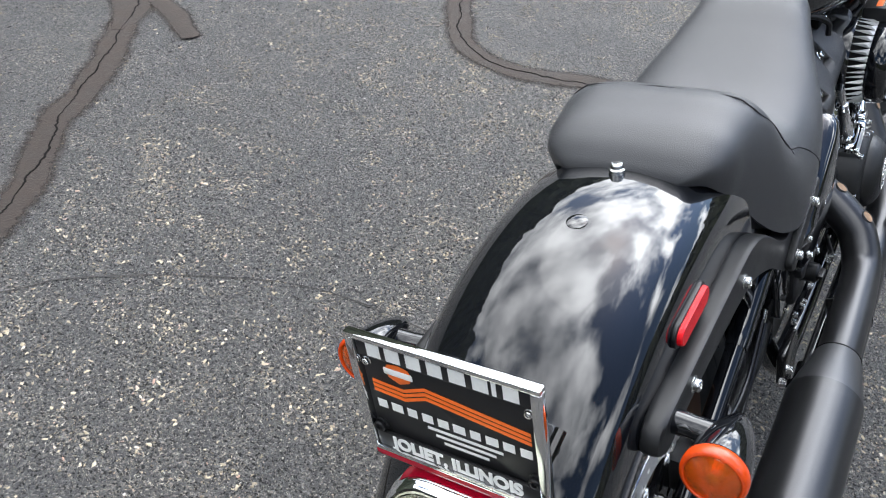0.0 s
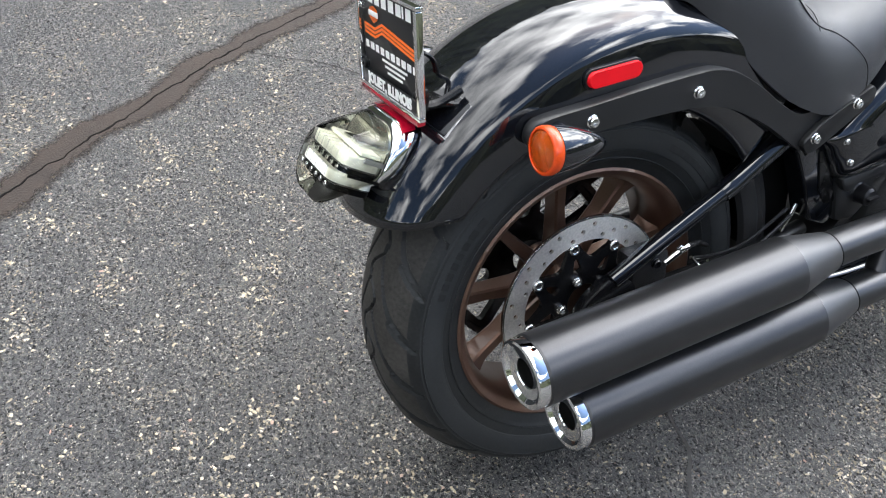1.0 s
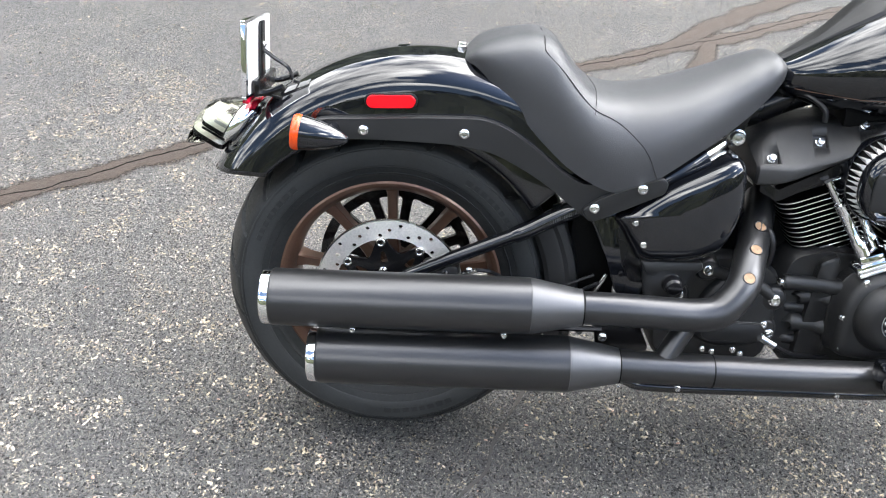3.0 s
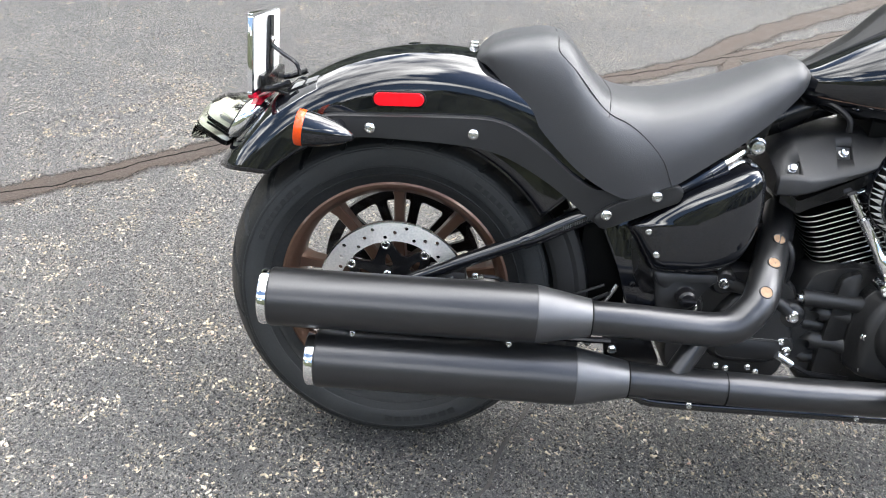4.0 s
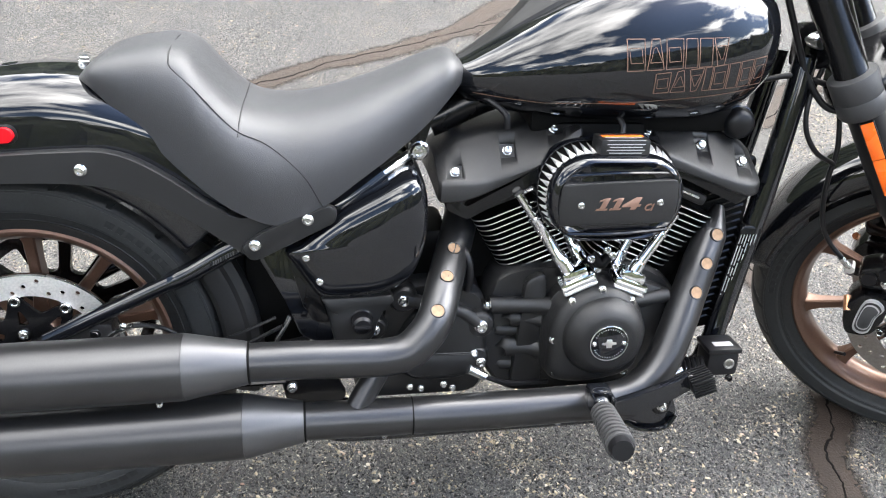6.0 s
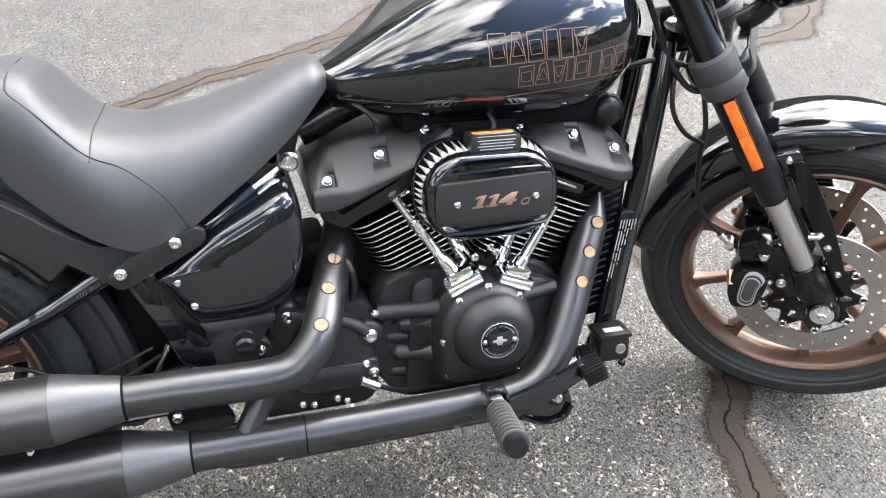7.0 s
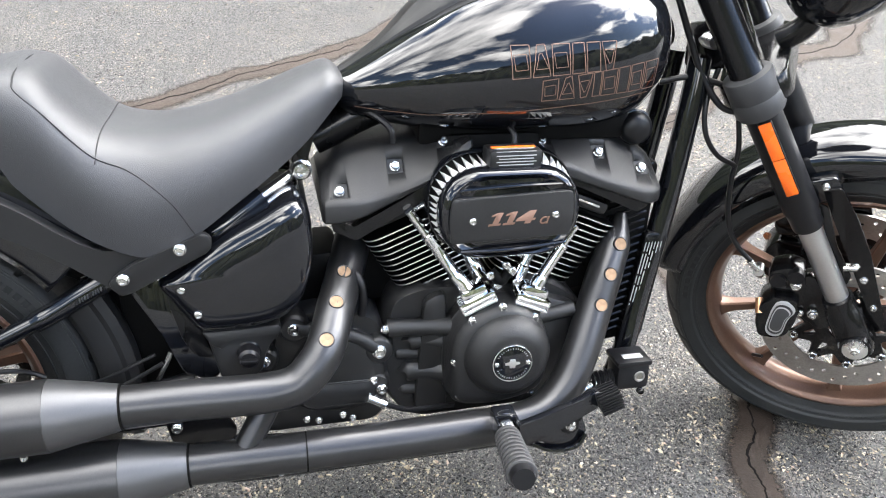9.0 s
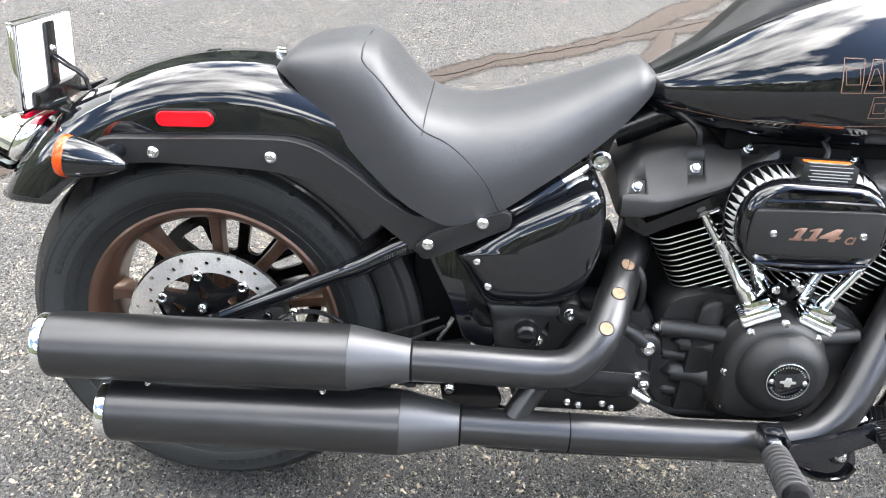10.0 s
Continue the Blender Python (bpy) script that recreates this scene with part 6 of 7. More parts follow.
ac_cover = part("air_cover", layers(cover_outline, [(-0.150, 0.004), (-0.158, 0.0), (-0.170, 0.0), (-0.178, 0.002), (-0.184, 0.007), (-0.186, 0.012), (-0.183, 0.017), (-0.180, 0.024), (-0.182, 0.04), (-0.183, 0.06)], AC), GLOSS, air, "gloss black oval cover")
panel = part("cover_panel", slab(rounded([(0.822, 0.581), (0.820, 0.618), (0.823, 0.650), (1.007, 0.656), (1.010, 0.618), (1.006, 0.586)], 0.008), -0.176, -0.1875, 0.003), PANEL, air, "matte black centre panel with copper numerals")
part("panel_rib", tube([(0.835, -0.181, 0.661), (0.915, -0.184, 0.666), (0.995, -0.181, 0.665)], 0.0030, 8), GLOSS, ac_cover)
part("panel_rib", tube([(0.838, -0.185, 0.568), (0.915, -0.188, 0.569), (0.998, -0.185, 0.574)], 0.0035, 8), GLOSS, ac_cover)
bolt(panel, 0.855, -0.187, 0.615, 0.0055)
bolt(panel, 0.981, -0.187, 0.619, 0.0055)
FACE = Matrix.Rotation(radians(90), 4, "X")
ONE = [(0.10, 0.0), (0.62, 0.0), (0.62, 0.16), (0.50, 0.16), (0.50, 1.0), (0.30, 1.0), (0.06, 0.86), (0.06, 0.72), (0.24, 0.78), (0.24, 0.16), (0.10, 0.16)]
FOUR = [(0.46, 0.0), (0.72, 0.0), (0.72, 0.22), (0.86, 0.22), (0.86, 0.40), (0.72, 0.40), (0.72, 1.0), (0.44, 1.0), (0.02, 0.42), (0.02, 0.22), (0.46, 0.22)]
for dx, shape in ((0.0, ONE), (0.62, ONE), (1.22, FOUR)):
    glyph = [(0.874 + 0.0265 * (x + dx) * 1.32 + 0.0092 * z, 0.6065 + 0.0200 * z + 0.0009 * (x + dx)) for x, z in shape]
    part("numeral", slab(glyph, -0.1868, -0.1880, 0.0002), COPPER, panel)
words("CI", 0.015, COPPER, panel, at(0.962, -0.1880, 0.6110) @ Matrix.Rotation(radians(-2), 4, "Y") @ FACE, "numeral", 0.35, 0.0004, 0.0004)
tab = part("warning_tab", block(0.921, -0.148, 0.700, 0.080, 0.046, 0.028, 0.006, ID), MATTE, air, "black tab with orange and white warning label")
part("label_print", block(0.921, -0.150, 0.7145, 0.066, 0.010, 0.0008, 0.0002), ORANGE, tab)
for k in range(5):
    part("label_print", block(0.921, -0.1568 - 0.0032 * k, 0.7143 - 0.0004 * k, 0.060 - 0.006 * (k % 2), 0.0014, 0.0006, 0.0001), GREY, tab)
    part("label_print", block(0.921, -0.1714, 0.707 - 0.0045 * k, 0.060 - 0.008 * (k % 2), 0.0006, 0.0014, 0.0001), GREY, tab)

# transmission
gear = part("transmission", layers(rounded([(0.565, 0.440), (0.640, 0.455), (0.735, 0.430), (0.745, 0.300), (0.735, 0.232), (0.520, 0.228), (0.505, 0.300), (0.555, 0.345)], 0.03), [(0.09, 0.0), (-0.090, 0.0), (-0.100, 0.008)]), WRINKLE, bike, "black wrinkle-finish transmission case")
trans_cover = part("clutch_cover", layers(smooth_outline([(0.580, 0.300), (0.585, 0.350), (0.620, 0.405), (0.665, 0.420), (0.710, 0.400), (0.735, 0.355), (0.735, 0.305), (0.700, 0.272), (0.620, 0.270)], 5), [(-0.085, -0.004), (-0.098, -0.003), (-0.102, 0.0), (-0.112, 0.004), (-0.117, 0.012), (-0.119, 0.03)]), WRINKLE, gear)
part("cover_panel", layers(oval(0.660, 0.305, 0.058, 0.020, 0.016, 5), [(-0.117, -0.002), (-0.1215, 0.0), (-0.1225, 0.002)]), MATTE, trans_cover)
part("panel_border", tube([(p[0], -0.1205, p[1]) for p in oval(0.660, 0.305, 0.059, 0.021, 0.017, 5)], 0.0016, 6, 1), WRINKLE, trans_cover)
for x, z, r in ((0.593, 0.428, 0.0095), (0.7255, 0.376, 0.0110), (0.716, 0.324, 0.0065), (0.729, 0.306, 0.0085), (0.546, 0.376, 0.0085)):
    bolt(gear, x, -0.1205, z, r)
for x, z, r in ((0.593, 0.428, 0.021), (0.7255, 0.376, 0.022), (0.665, 0.386, 0.016), (0.722, 0.314, 0.019), (0.546, 0.376, 0.019)):
    part("case_lobe", lathe([(r * 1.25, -0.030), (r * 1.12, -0.008), (r, -0.002), (r * 0.88, 0.0), (0, 0.0)], 22), WRINKLE, gear, m=at(x, -0.1195, z) @ TO_SIDE)
bolt(gear, 0.665, -0.1205, 0.386, 0.0075)
part("case_rib", tube([(0.593, -0.110, 0.428), (0.635, -0.112, 0.418), (0.690, -0.112, 0.402), (0.7255, -0.110, 0.376)], [0.014, 0.011, 0.011, 0.014], 12, 4), WRINKLE, gear)
for x, z in ((0.548, 0.292), (0.538, 0.284)):
    bolt(gear, x, -0.128, z, 0.0060)
for x, z in ((0.664, 0.270), (0.606, 0.268), (0.680, 0.262), (0.625, 0.264)):
    bolt(gear, x, -0.128, z, 0.0055)
part("clutch_cable", tube([(0.715, -0.150, 0.304), (0.740, -0.150, 0.292), (0.775, -0.142, 0.276), (0.85, -0.12, 0.262)], 0.0045, 8), PLASTIC, gear)
part("cable_ferrule", tube([(0.702, -0.150, 0.312), (0.730, -0.152, 0.297)], 0.008, 12, 1), ALLOY, gear)
part("breather_hose", tube([(0.700, -0.11, 0.44), (0.702, -0.115, 0.47), (0.698, -0.11, 0.50), (0.685, -0.09, 0.515)], 0.007, 10), PLASTIC, gear)
# frame rails below the engine
for s in (-1, 1):
    part("lower_rail", tube([(0.42, s * 0.10, 0.335), (0.47, s * 0.115, 0.245), (0.52, s * 0.120, 0.222), (0.75, s * 0.120, 0.215), (1.02, s * 0.115, 0.218), (1.12, s * 0.100, 0.245), (1.165, s * 0.080, 0.30), (1.190, s * 0.065, 0.40), (1.222, s * 0.058, 0.55), (1.252, s * 0.050, 0.74), (1.262, s * 0.045, 0.82)], 0.0195, 16), GLOSS, bike, "gloss black frame cradle tube")
part("guard_bar", tube([(0.43, -0.155, 0.240), (0.465, -0.160, 0.208), (0.52, -0.160, 0.199), (0.74, -0.160, 0.205), (0.95, -0.160, 0.212), (1.00, -0.145, 0.222)], 0.0115, 14), GLOSS, bike, "gloss black bar below the exhaust pipes")
for x in (0.56, 0.86):
    bolt(bike, x, -0.170, 0.201 + 0.025 * (x - 0.52), 0.006)
for x, z in ((0.409, 0.291), (0.363, 0.303), (0.452, 0.192)):
    bolt(bike, x, -0.150, z, 0.008)
part("exhaust_hanger", slab(rounded([(0.385, 0.335), (0.47, 0.33), (0.50, 0.27), (0.45, 0.215), (0.40, 0.26)], 0.012), -0.135, -0.147, 0.003), SATIN, bike, "black exhaust hanger plate")

# label plate on the front frame tube
sticker = part("regulator_cover", slab(rounded([(1.188, 0.535), (1.228, 0.532), (1.200, 0.335), (1.158, 0.340)], 0.010), -0.050, -0.078, 0.005), SATIN, bike, "black cover with a white printed label")
lr = random.Random(8)
for k in range(6):
    f = 0.04
    while f < 0.95:
        g = min(0.97, f + lr.uniform(0.08, 0.3))
        x0, x1 = 1.190 + 0.0056 * k, 1.170 + 0.0056 * k
        part("label_print", tube([(x0 + (x1 - x0) * f, -0.0784, 0.522 - 0.125 * f), (x0 + (x1 - x0) * g, -0.0784, 0.522 - 0.125 * g)], 0.0010, 4, 1), GREY, sticker)
        f = g + 0.035
# oil cooler ahead of the engine
cooler = part("oil_cooler", slab(rounded([(1.120, 0.640), (1.205, 0.655), (1.188, 0.330), (1.095, 0.315)], 0.012), 0.075, -0.058, 0.006), DARK, bike, "black ribbed oil cooler behind the frame tubes")
for k in range(22):
    z = 0.335 + 0.0140 * k
    dx = (z - 0.33) * 0.07
    part("cooler_rib", tube([(1.105 + dx, -0.0600, z), (1.182 + dx * 0.6, -0.0600, z + 0.022)], 0.0028, 6, 1), SATIN, cooler)
# two added fillers, near-black for the shade behind the front cylinder
part("front_filler", block(1.075, -0.03, 0.56, 0.075, 0.09, 0.16, 0.02), DARK, bike)
part("cylinder_filler", block(1.035, 0.0, 0.50, 0.13, 0.09, 0.16, 0.02), DARK, bike, "near-black filler block behind the front cylinder")
# horn
horn = part("horn", lathe([(0.0, 0.035), (0.020, 0.034), (0.030, 0.028), (0.034, 0.018), (0.036, 0.0), (0.030, -0.02), (0.0, -0.03)], 30), PLASTIC, bike, "round black horn under the tank", at(1.150, -0.060, 0.715) @ TO_SIDE @ Matrix.Scale(0.78, 4))
part("horn_ring", lathe([(0.037, 0.004), (0.037, 0.010), (0.033, 0.012), (0.033, 0.002)], 30, ID, True), GLOSS, horn)

# foot controls
step = part("foot_peg", tube([(0.900, -0.262, 0.296), (0.898, -0.275, 0.298), (0.881, -0.398, 0.322), (0.880, -0.408, 0.324)], [0.0140, 0.0160, 0.0180, 0.0160], 20, 1), PLASTIC, bike, "ribbed black rubber foot peg")
pa, pb = Vector((0.897, -0.279, 0.299)), Vector((0.8825, -0.390, 0.320))
axis = (pb - pa).normalized().to_track_quat("Z", "Y").to_matrix().to_4x4()
for k in range(10):
    f = k / 9
    r = 0.0202 + 0.0022 * f
    part("rubber_rib", lathe([(r - 0.006, -0.0040), (r - 0.001, -0.0034), (r, -0.0022), (r, 0.0022), (r - 0.001, 0.0034), (r - 0.006, 0.0040)], 20, ID, True), PEG_RUBBER, step, m=at(*(pa + (pb - pa) * f)) @ axis)
part("peg_clevis", block(0.902, -0.236, 0.302, 0.038, 0.036, 0.036, 0.008), GLOSS, step)
for s in (-1, 1):
    part("clevis_ear", block(0.9015 + 0.016 * s, -0.256, 0.303, 0.006, 0.030, 0.028, 0.003), GLOSS, step)
part("peg_hinge", block(0.901, -0.258, 0.302, 0.020, 0.026, 0.020, 0.005), ALLOY, step, "bare metal hinge")
part("peg_spring", lathe([(0.011, -0.006), (0.0135, -0.004), (0.0135, 0.004), (0.011, 0.006)], 16, ID, True), ZINC, step, m=at(0.8995, -0.268, 0.297) @ axis)
part("peg_mount", tube([(0.92, -0.12, 0.235), (0.92, -0.18, 0.250), (0.912, -0.215, 0.275), (0.905, -0.232, 0.288)], 0.011, 12), SATIN, bike)
pedal = part("brake_pedal", slab(rounded([(0.893, 0.282), (0.910, 0.292), (0.960, 0.307), (1.020, 0.330), (1.052, 0.346), (1.064, 0.334), (1.058, 0.318), (1.020, 0.296), (0.975, 0.272), (0.930, 0.256), (0.900, 0.262)], 0.008), -0.236, -0.250, 0.003), GLOSS, bike, "black forward brake pedal with ribbed pad")
part("pedal_plate", slab(rounded([(0.93, 0.270), (1.040, 0.285), (1.052, 0.250), (1.040, 0.226), (0.990, 0.222), (0.945, 0.236)], 0.012), -0.190, -0.222, 0.006), GLOSS, pedal)
part("plate_loop", tube([(0.955, -0.226, 0.244), (0.990, -0.228, 0.228), (1.030, -0.228, 0.230), (1.046, -0.226, 0.252)], 0.004, 8), GLOSS, pedal)
part("pedal_pivot", lathe([(0, 0.030), (0.014, 0.030), (0.016, 0.026), (0.016, 0.0), (0, 0)], 24), SATIN, pedal, m=at(1.018, -0.198, 0.270) @ TO_SIDE)
bolt(pedal, 1.018, -0.2285, 0.272, 0.0085)
padm = at(1.066, -0.250, 0.331) @ Matrix.Rotation(radians(-20), 4, "Y")
part("pedal_pad", block(0, 0, 0, 0.036, 0.036, 0.030, 0.006), PLASTIC, pedal, m=padm)
for k in range(6):
    part("pad_rib", block(0, -0.019, -0.0125 + 0.005 * k, 0.037, 0.004, 0.0024, 0.0008), PLASTIC, pedal, m=padm)
    part("pad_rib", block(0, -0.0155 + 0.006 * k, 0.0160, 0.037, 0.003, 0.004, 0.001), PLASTIC, pedal, m=padm)
master = part("brake_master", block(1.149, -0.145, 0.310, 0.058, 0.048, 0.046, 0.009), PLASTIC, bike, "black brake fluid reservoir with sight glass")
part("reservoir_lid", block(1.148, -0.145, 0.337, 0.062, 0.054, 0.010, 0.004), PLASTIC, master)
part("lid_label", block(1.150, -0.152, 0.3424, 0.034, 0.014, 0.0008, 0.0002), GREY, master, "pale lid label")
part("sight_glass", lathe([(0.0, 0.001), (0.006, 0.001), (0.0065, 0.003), (0.009, 0.003), (0.010, 0.0), (0, 0)], 20), TUBE_STEEL, master, m=at(1.159, -0.1685, 0.312) @ TO_SIDE)
part("sight_window", lathe([(0, 0.0018), (0.0062, 0.0018), (0.0062, 0), (0, 0)], 16), LENS, master, m=at(1.159, -0.1685, 0.312) @ TO_SIDE)
for k in range(5):
    part("bellows", lathe([(0.012, -0.004), (0.016, 0.0), (0.012, 0.004)], 18, ID, True), PLASTIC, master, m=at(1.116 - 0.0085 * k, -0.150, 0.304 - 0.001 * k) @ Matrix.Rotation(radians(90), 4, "Y"))
part("pushrod", tube([(1.125, -0.15, 0.312), (1.05, -0.165, 0.290), (1.00, -0.18, 0.27)], 0.005, 8), ZINC, master)
bolt(master, 1.165, -0.168, 0.282, 0.006, material=SATIN)
bolt(master, 0, 0, 0, 0.007, m=at(1.178, -0.150, 0.296) @ Matrix.Rotation(radians(90), 4, "Y"))

# ---- front end, in the fork's frame ----
LEAN = Matrix.Rotation(radians(-3.7), 4, "Y")


def leg(s):
    y = s * 0.105
    tube_ob = part("fork_leg", lathe([(0, 0.86), (0.0265, 0.86), (0.0265, 0.555), (0.0285, 0.550), (0, 0.550)], 36), SATIN, bike, "black upside-down fork leg with bare steel tube", FRONT @ at(0.014, y, 0) @ LEAN)
    part("fork_clamp", lathe([(0.027, 0.568), (0.0385, 0.565), (0.0400, 0.562), (0.0400, 0.528), (0.0392, 0.526), (0.0405, 0.523), (0.0405, 0.500), (0.037, 0.494), (0.029, 0.493)], 40, ID, True), ALU_GREY, tube_ob, "grey fork clamp collar")
    part("fork_tube", lathe([(0, 0.55), (0.0285, 0.55), (0.0295, 0.49), (0.0300, 0.300), (0.0270, 0.290), (0.0260, 0.262), (0.0245, 0.258), (0, 0.258)], 40), PLASTIC, tube_ob)
    part("fork_slider", lathe([(0, 0.262), (0.0205, 0.262), (0.0205, 0.06), (0, 0.06)], 36), TUBE_STEEL, tube_ob, "bare steel fork tube")
    foot = part("fork_foot", lathe([(0.021, 0.098), (0.0265, 0.096), (0.0280, 0.070), (0.0310, 0.062), (0.0315, 0.020), (0.0315, -0.016), (0.0280, -0.036), (0.018, -0.046), (0, -0.048)], 36), SATIN, tube_ob)
    part("axle_boss", tube([(0.002, -0.034 * 1, -0.004), (0.002, 0.034, -0.004)], 0.026, 24, 1), SATIN, tube_ob)
    part("axle_nut", lathe([(0.010, 0.006), (0.014, 0.004), (0.0215, 0.004), (0.0215, -0.002), (0, -0.002)], 24), ALLOY, tube_ob, m=at(0.002, s * 0.034, -0.004) @ (TO_SIDE if s < 0 else Matrix.Rotation(radians(-90), 4, "X")))
    bolt(tube_ob, 0, 0, 0, 0.010, m=at(0.002, s * 0.036, -0.004) @ (TO_SIDE if s < 0 else Matrix.Rotation(radians(-90), 4, "X")), hexed=True)


leg(-1)
leg(1)
RM = FRONT @ at(0.014, -0.105, 0) @ LEAN @ Matrix.Rotation(radians(6), 4, "Z")
ref = part("fork_reflector", slab(oval(0.0, 0.418, 0.0115, 0.0715, 0.003, 3), -0.026, -0.0345, 0.001), PLASTIC, bike, "amber rectangular reflector on the fork leg", RM)
for z0 in (0.4535, 0.3825):
    part("reflector_face", slab(oval(0.0, z0, 0.0097, 0.0349, 0.0015, 2), -0.0335, -0.0362, 0.0006), AMBER_REFLECTOR, ref)
part("lower_triple_clamp", slab(oval(-0.020, 0, 0.055, 0.12, 0.04, 6), 0.505, 0.550, 0.006), SATIN, bike, "black lower fork clamp", FRONT @ Matrix.Rotation(radians(-90), 4, "X") @ Matrix.Scale(-1, 4, Vector((0, 1, 0))))
part("steering_head", tube([(-0.045, 0, 0.48), (-0.045, 0, 0.74)], 0.034, 24, 1), SATIN, bike, "black steering head", FRONT)
part("axle", tube([(0, -0.13, -0.002), (0, 0.13, -0.002)], 0.012, 16, 1), ALLOY, bike, "", FRONT)

# front fender
rings = []
for i in range(41):
    phi = radians(50 + (147 - 50) * i / 40)
    f = i / 40
    r = 0.372 + 0.004 * (1 - f)
    taper = 1.0 if 0.20 < f else 0.42 + 0.58 * math.sin(f / 0.20 * math.pi / 2) ** 0.7
    ring = []
    side = 0.021 + 0.039 * math.sin(min(1, f / 0.3) * math.pi / 2)
    for d, y in ((side, 0.066), (side * 0.6, 0.0655), (0.018, 0.063), (0.010, 0.054), (0.004, 0.040), (0.001, 0.02), (0, 0)):
        ring.append(((r - d) * math.cos(phi), y * taper, (r - d) * math.sin(phi)))
    rings.append(ring + [(p[0], -p[1], p[2]) for p in reversed(ring[:-1])])
front_fender = part("front_fender", loft(rings, False, False), GLOSS, bike, "gloss black short front fender", FRONT, 60)
sol = front_fender.modifiers.new("thickness", "SOLIDIFY")
sol.thickness, sol.offset = 0.003, 1
for s in (-1, 1):
    face = TO_SIDE if s < 0 else Matrix.Rotation(radians(-90), 4, "X")
    brace = part("fender_brace", slab(rounded([(0.034, 0.318), (0.064, 0.312), (0.074, 0.240), (0.078, 0.170), (0.072, 0.050), (0.066, -0.004), (0.050, -0.010), (0.048, 0.046), (0.042, 0.156), (0.036, 0.255)], 0.006), s * 0.088, s * 0.094, 0.0015), SATIN, front_fender, "black fender brace")
    part("brace_arm", slab(rounded([(0.022, 0.290), (0.034, 0.280), (0.030, 0.195), (0.038, 0.127), (0.026, 0.108), (0.013, 0.185)], 0.005), s * 0.088, s * 0.093, 0.0015), SATIN, brace)
    part("brace_tab", slab(rounded([(-0.030, 0.338), (0.062, 0.332), (0.064, 0.300), (0.020, 0.285), (-0.030, 0.300)], 0.010), s * 0.060, s * 0.0885, 0.006), GLOSS, brace)
    for x, z in ((0.010, 0.330), (0.040, 0.322), (0.056, 0.116), (0.058, 0.050), (0.050, 0.148)):
        bolt(brace, 0, 0, 0, 0.0065, m=at(x, s * 0.094, z) @ face)
    part("brace_fitting", tube([(0.030, s * 0.098, 0.152), (0.052, s * 0.098, 0.146)], 0.0055, 10, 1), ZINC, brace)


def front_caliper(s):
    """A two-lobed caliper with an upper piston block, in the fork's frame."""
    turn = TO_SIDE if s < 0 else Matrix.Rotation(radians(-90), 4, "X")
    out = [(-0.122, 0.112), (-0.092, 0.126), (-0.054, 0.108), (-0.068, 0.064), (-0.096, 0.030), (-0.116, 0.026), (-0.146, 0.038), (-0.142, 0.074)]
    cal = part("front_caliper", slab(rounded(out, 0.010), s * 0.060, s * 0.124, 0.007), SATIN, bike, "black front brake caliper with oval badge", FRONT)
    part("piston_block", slab(rounded([(-0.088, 0.176), (-0.052, 0.178), (-0.030, 0.160), (-0.036, 0.130), (-0.060, 0.122), (-0.096, 0.134), (-0.097, 0.156)], 0.009), s * 0.062, s * 0.112, 0.006), SATIN, cal)
    part("piston_cap", tube([(-0.046, s * 0.104, 0.160), (-0.046, s * 0.120, 0.160)], 0.0140, 20, 1), PLASTIC, cal)
    part("piston_cap", tube([(-0.078, s * 0.104, 0.157), (-0.078, s * 0.119, 0.157)], 0.0135, 20, 1), PLASTIC, cal)
    part("bracket", slab(rounded([(-0.060, 0.150), (-0.018, 0.150), (-0.008, 0.090), (-0.010, 0.030), (-0.040, 0.020), (-0.070, 0.070)], 0.012), s * 0.087, s * 0.106, 0.004), SATIN, cal)
    loz = smooth_outline([(-0.086, 0.116), (-0.070, 0.110), (-0.064, 0.090), (-0.082, 0.072), (-0.101, 0.041), (-0.118, 0.038), (-0.127, 0.054), (-0.113, 0.084), (-0.098, 0.107)], 4)
    c = (-0.097, 0.077)
    for grow, y0, y1, look_ in ((1.0, 0.1225, 0.1275, GREY), (0.86, 0.126, 0.1281, PLATE_BLACK), (0.74, 0.127, 0.1286, GREY), (0.66, 0.1275, 0.1290, ALU_GREY)):
        part("caliper_badge", slab([(c[0] + (p[0] - c[0]) * grow, c[1] + (p[1] - c[1]) * grow) for p in loz], s * y0, s * y1, 0.0004), look_, cal, "oval outlined badge")
    for x, z, q in ((-0.052, 0.139, 0.0095), (-0.040, 0.068, 0.0090), (-0.060, 0.074, 0.0055)):
        bolt(cal, 0, 0, 0, q, m=at(x, s * 0.113, z) @ turn)
    part("banjo", tube([(-0.104, s * 0.100, 0.186), (-0.105, s * 0.120, 0.186)], 0.0095, 14, 1), ALLOY, cal)
    part("banjo", tube([(-0.108, s * 0.104, 0.168), (-0.106, s * 0.116, 0.180)], 0.007, 12, 1), PLASTIC, cal)
    part("banjo_bolt", tube([(-0.124, s * 0.100, 0.112), (-0.128, s * 0.121, 0.092)], 0.0075, 12, 1), BRASS, cal)
    return cal


front_caliper(-1)
front_caliper(1)
part("brake_hose", tube([(-0.104, -0.116, 0.188), (-0.112, -0.118, 0.215), (-0.124, -0.116, 0.245), (-0.128, -0.115, 0.285), (-0.117, -0.114, 0.334), (-0.097, -0.112, 0.385), (-0.070, -0.100, 0.440), (-0.055, -0.07, 0.52), (-0.05, -0.06, 0.60)], 0.0046, 10), PLASTIC, bike, "black front brake hose", FRONT)
part("hose_collar", tube([(-0.105, -0.116, 0.190), (-0.113, -0.118, 0.214)], 0.0062, 10, 1), ZINC, bike, "", FRONT)
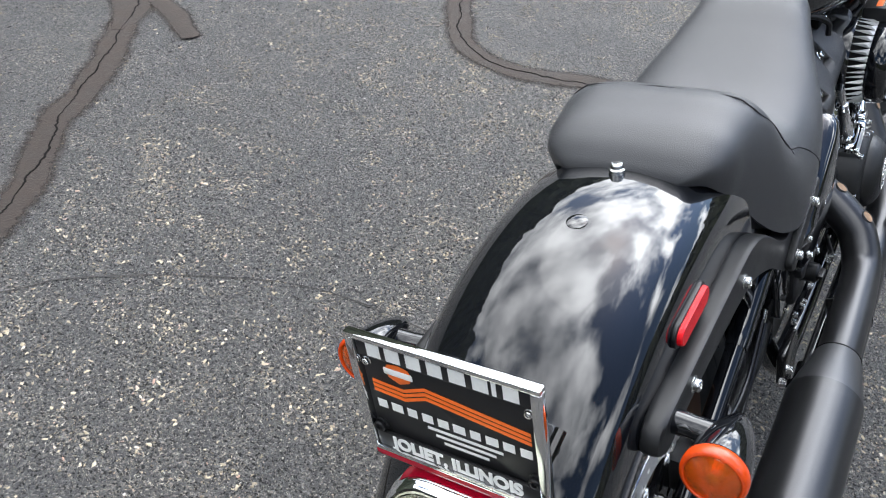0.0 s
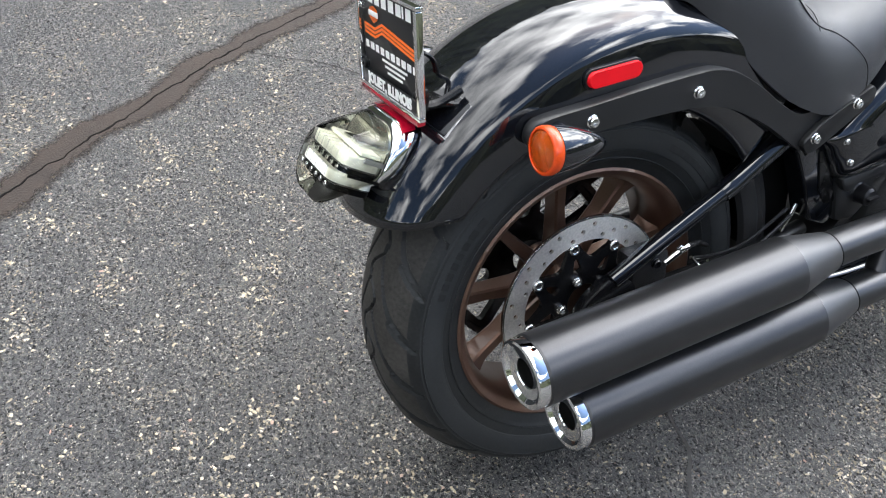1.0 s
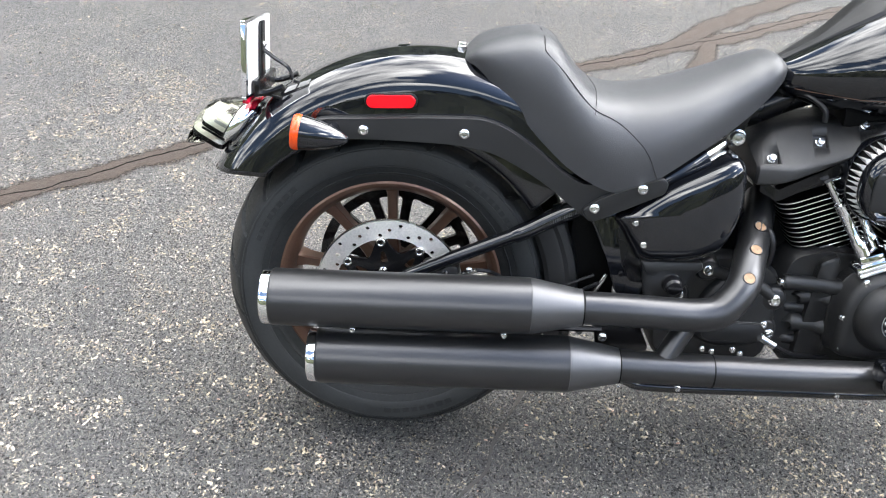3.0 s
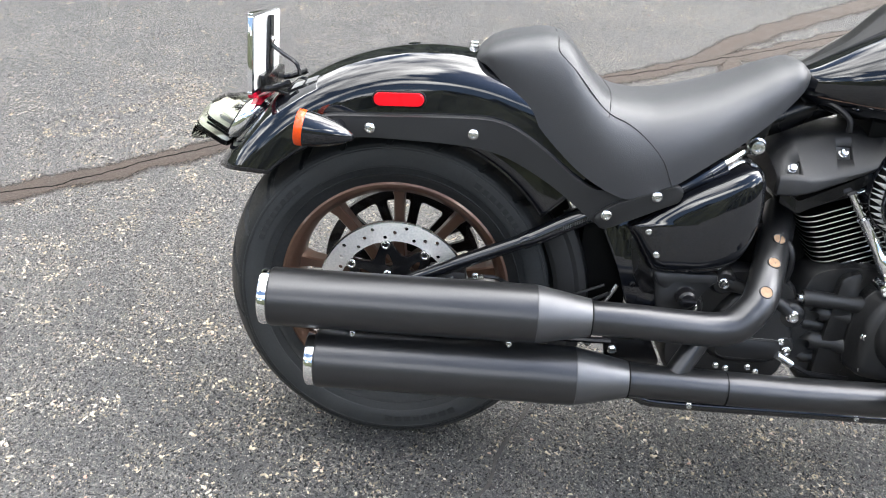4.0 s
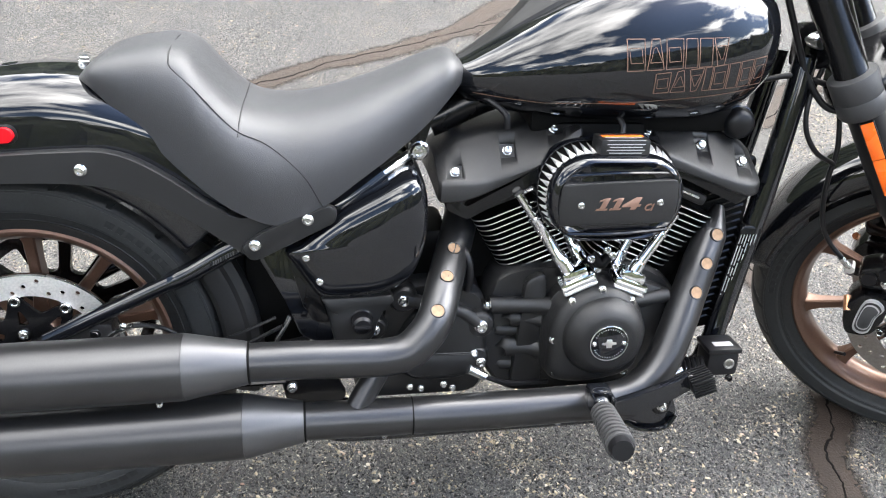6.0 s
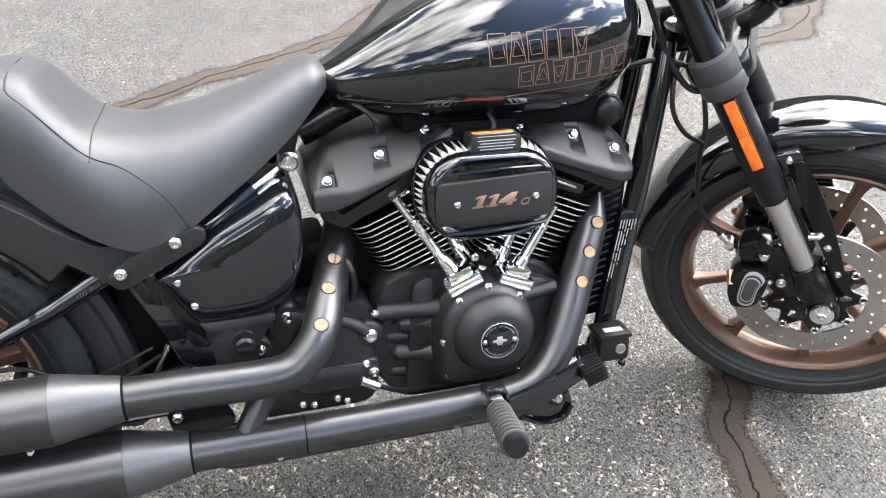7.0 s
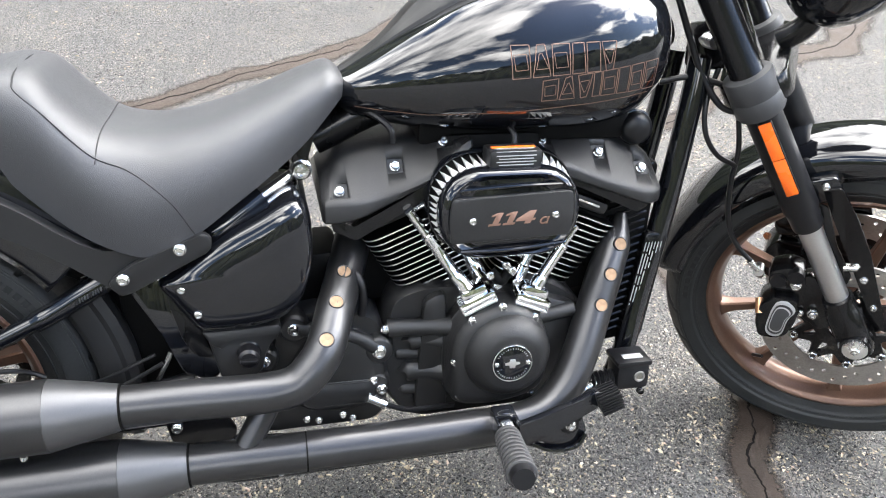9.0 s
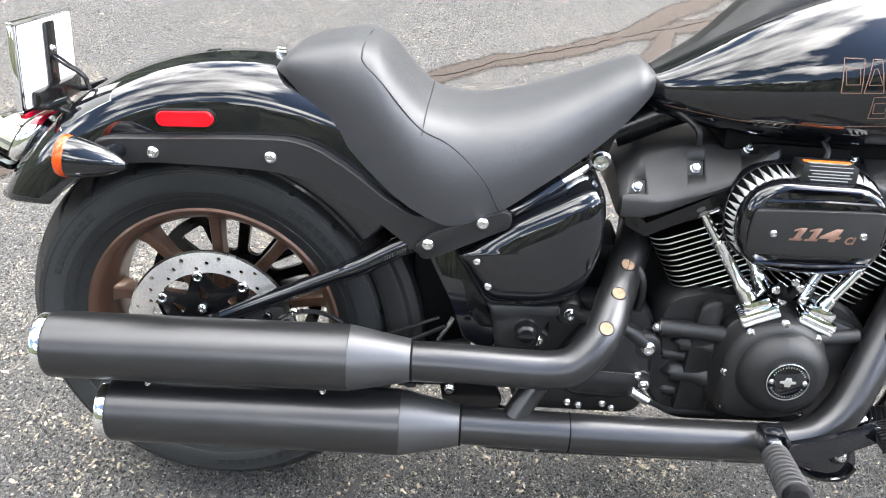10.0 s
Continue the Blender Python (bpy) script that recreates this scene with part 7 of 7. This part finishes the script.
part("cable", tube([(1.205, -0.05, 0.92), (1.235, -0.055, 0.85), (1.262, -0.062, 0.79), (1.300, -0.075, 0.742), (1.345, -0.085, 0.745), (1.37, -0.08, 0.78)], 0.0055, 10), PLASTIC, bike, "black control cable loop")
part("cable", tube([(1.30, -0.04, 0.80), (1.275, -0.06, 0.755), (1.275, -0.068, 0.705), (1.300, -0.07, 0.665), (1.345, -0.06, 0.640)], 0.0045, 10), PLASTIC, bike, "black control cable loop")
part("cable", tube([(1.20, -0.035, 0.78), (1.25, -0.05, 0.79), (1.32, -0.06, 0.775), (1.36, -0.05, 0.79)], 0.005, 10), PLASTIC, bike, "black control cable loop")
part("lock_body", lathe([(0, 0.016), (0.011, 0.016), (0.013, 0.013), (0.0135, -0.02), (0, -0.02)], 24), ALLOY, bike, "round steering lock", at(1.272, -0.052, 0.848) @ TO_SIDE)
part("lock_housing", block(1.285, -0.020, 0.835, 0.055, 0.050, 0.075, 0.012), SATIN, bike)
# lamp bowl ahead of the fork
part("headlamp_bowl", lathe([(0, -0.085), (0.030, -0.080), (0.060, -0.060), (0.080, -0.025), (0.088, 0.010), (0.090, 0.040), (0.084, 0.046), (0, 0.050)], 44), GLOSS, bike, "gloss black headlamp bowl", FRONT @ at(0.130, 0.0, 0.640) @ Matrix.Rotation(radians(62), 4, "Y"))
part("lamp_mount", tube([(0.02, 0, 0.56), (0.06, 0, 0.57), (0.10, 0, 0.60)], 0.02, 12), SATIN, bike, "", FRONT)

# added, unseen fillers that close gaps behind the engine, near-black in place of shade
part("under_tank_filler", block(0.965, 0, 0.722, 0.34, 0.15, 0.044, 0.008), DARK, bike, "near-black filler block under the tank")
part("oil_tank_filler", slab(rounded([(0.600, 0.430), (0.672, 0.455), (0.680, 0.50), (0.668, 0.530), (0.614, 0.526), (0.605, 0.50)], 0.012), 0.06, -0.062, 0.006), DARK, bike, "near-black filler between oil tank and engine")
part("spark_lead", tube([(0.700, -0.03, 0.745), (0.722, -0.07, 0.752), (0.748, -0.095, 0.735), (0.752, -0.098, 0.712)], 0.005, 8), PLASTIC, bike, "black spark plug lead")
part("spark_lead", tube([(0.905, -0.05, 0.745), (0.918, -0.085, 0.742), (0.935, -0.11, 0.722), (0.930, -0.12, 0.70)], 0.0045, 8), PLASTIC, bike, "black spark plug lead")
part("cylinder_filler", block(0.725, 0.03, 0.50, 0.08, 0.12, 0.16, 0.02), DARK, bike, "near-black filler block behind the rear cylinder")
part("swingarm_filler", block(0.385, 0, 0.42, 0.10, 0.15, 0.20, 0.02), DARK, bike, "near-black filler block ahead of the rear wheel")
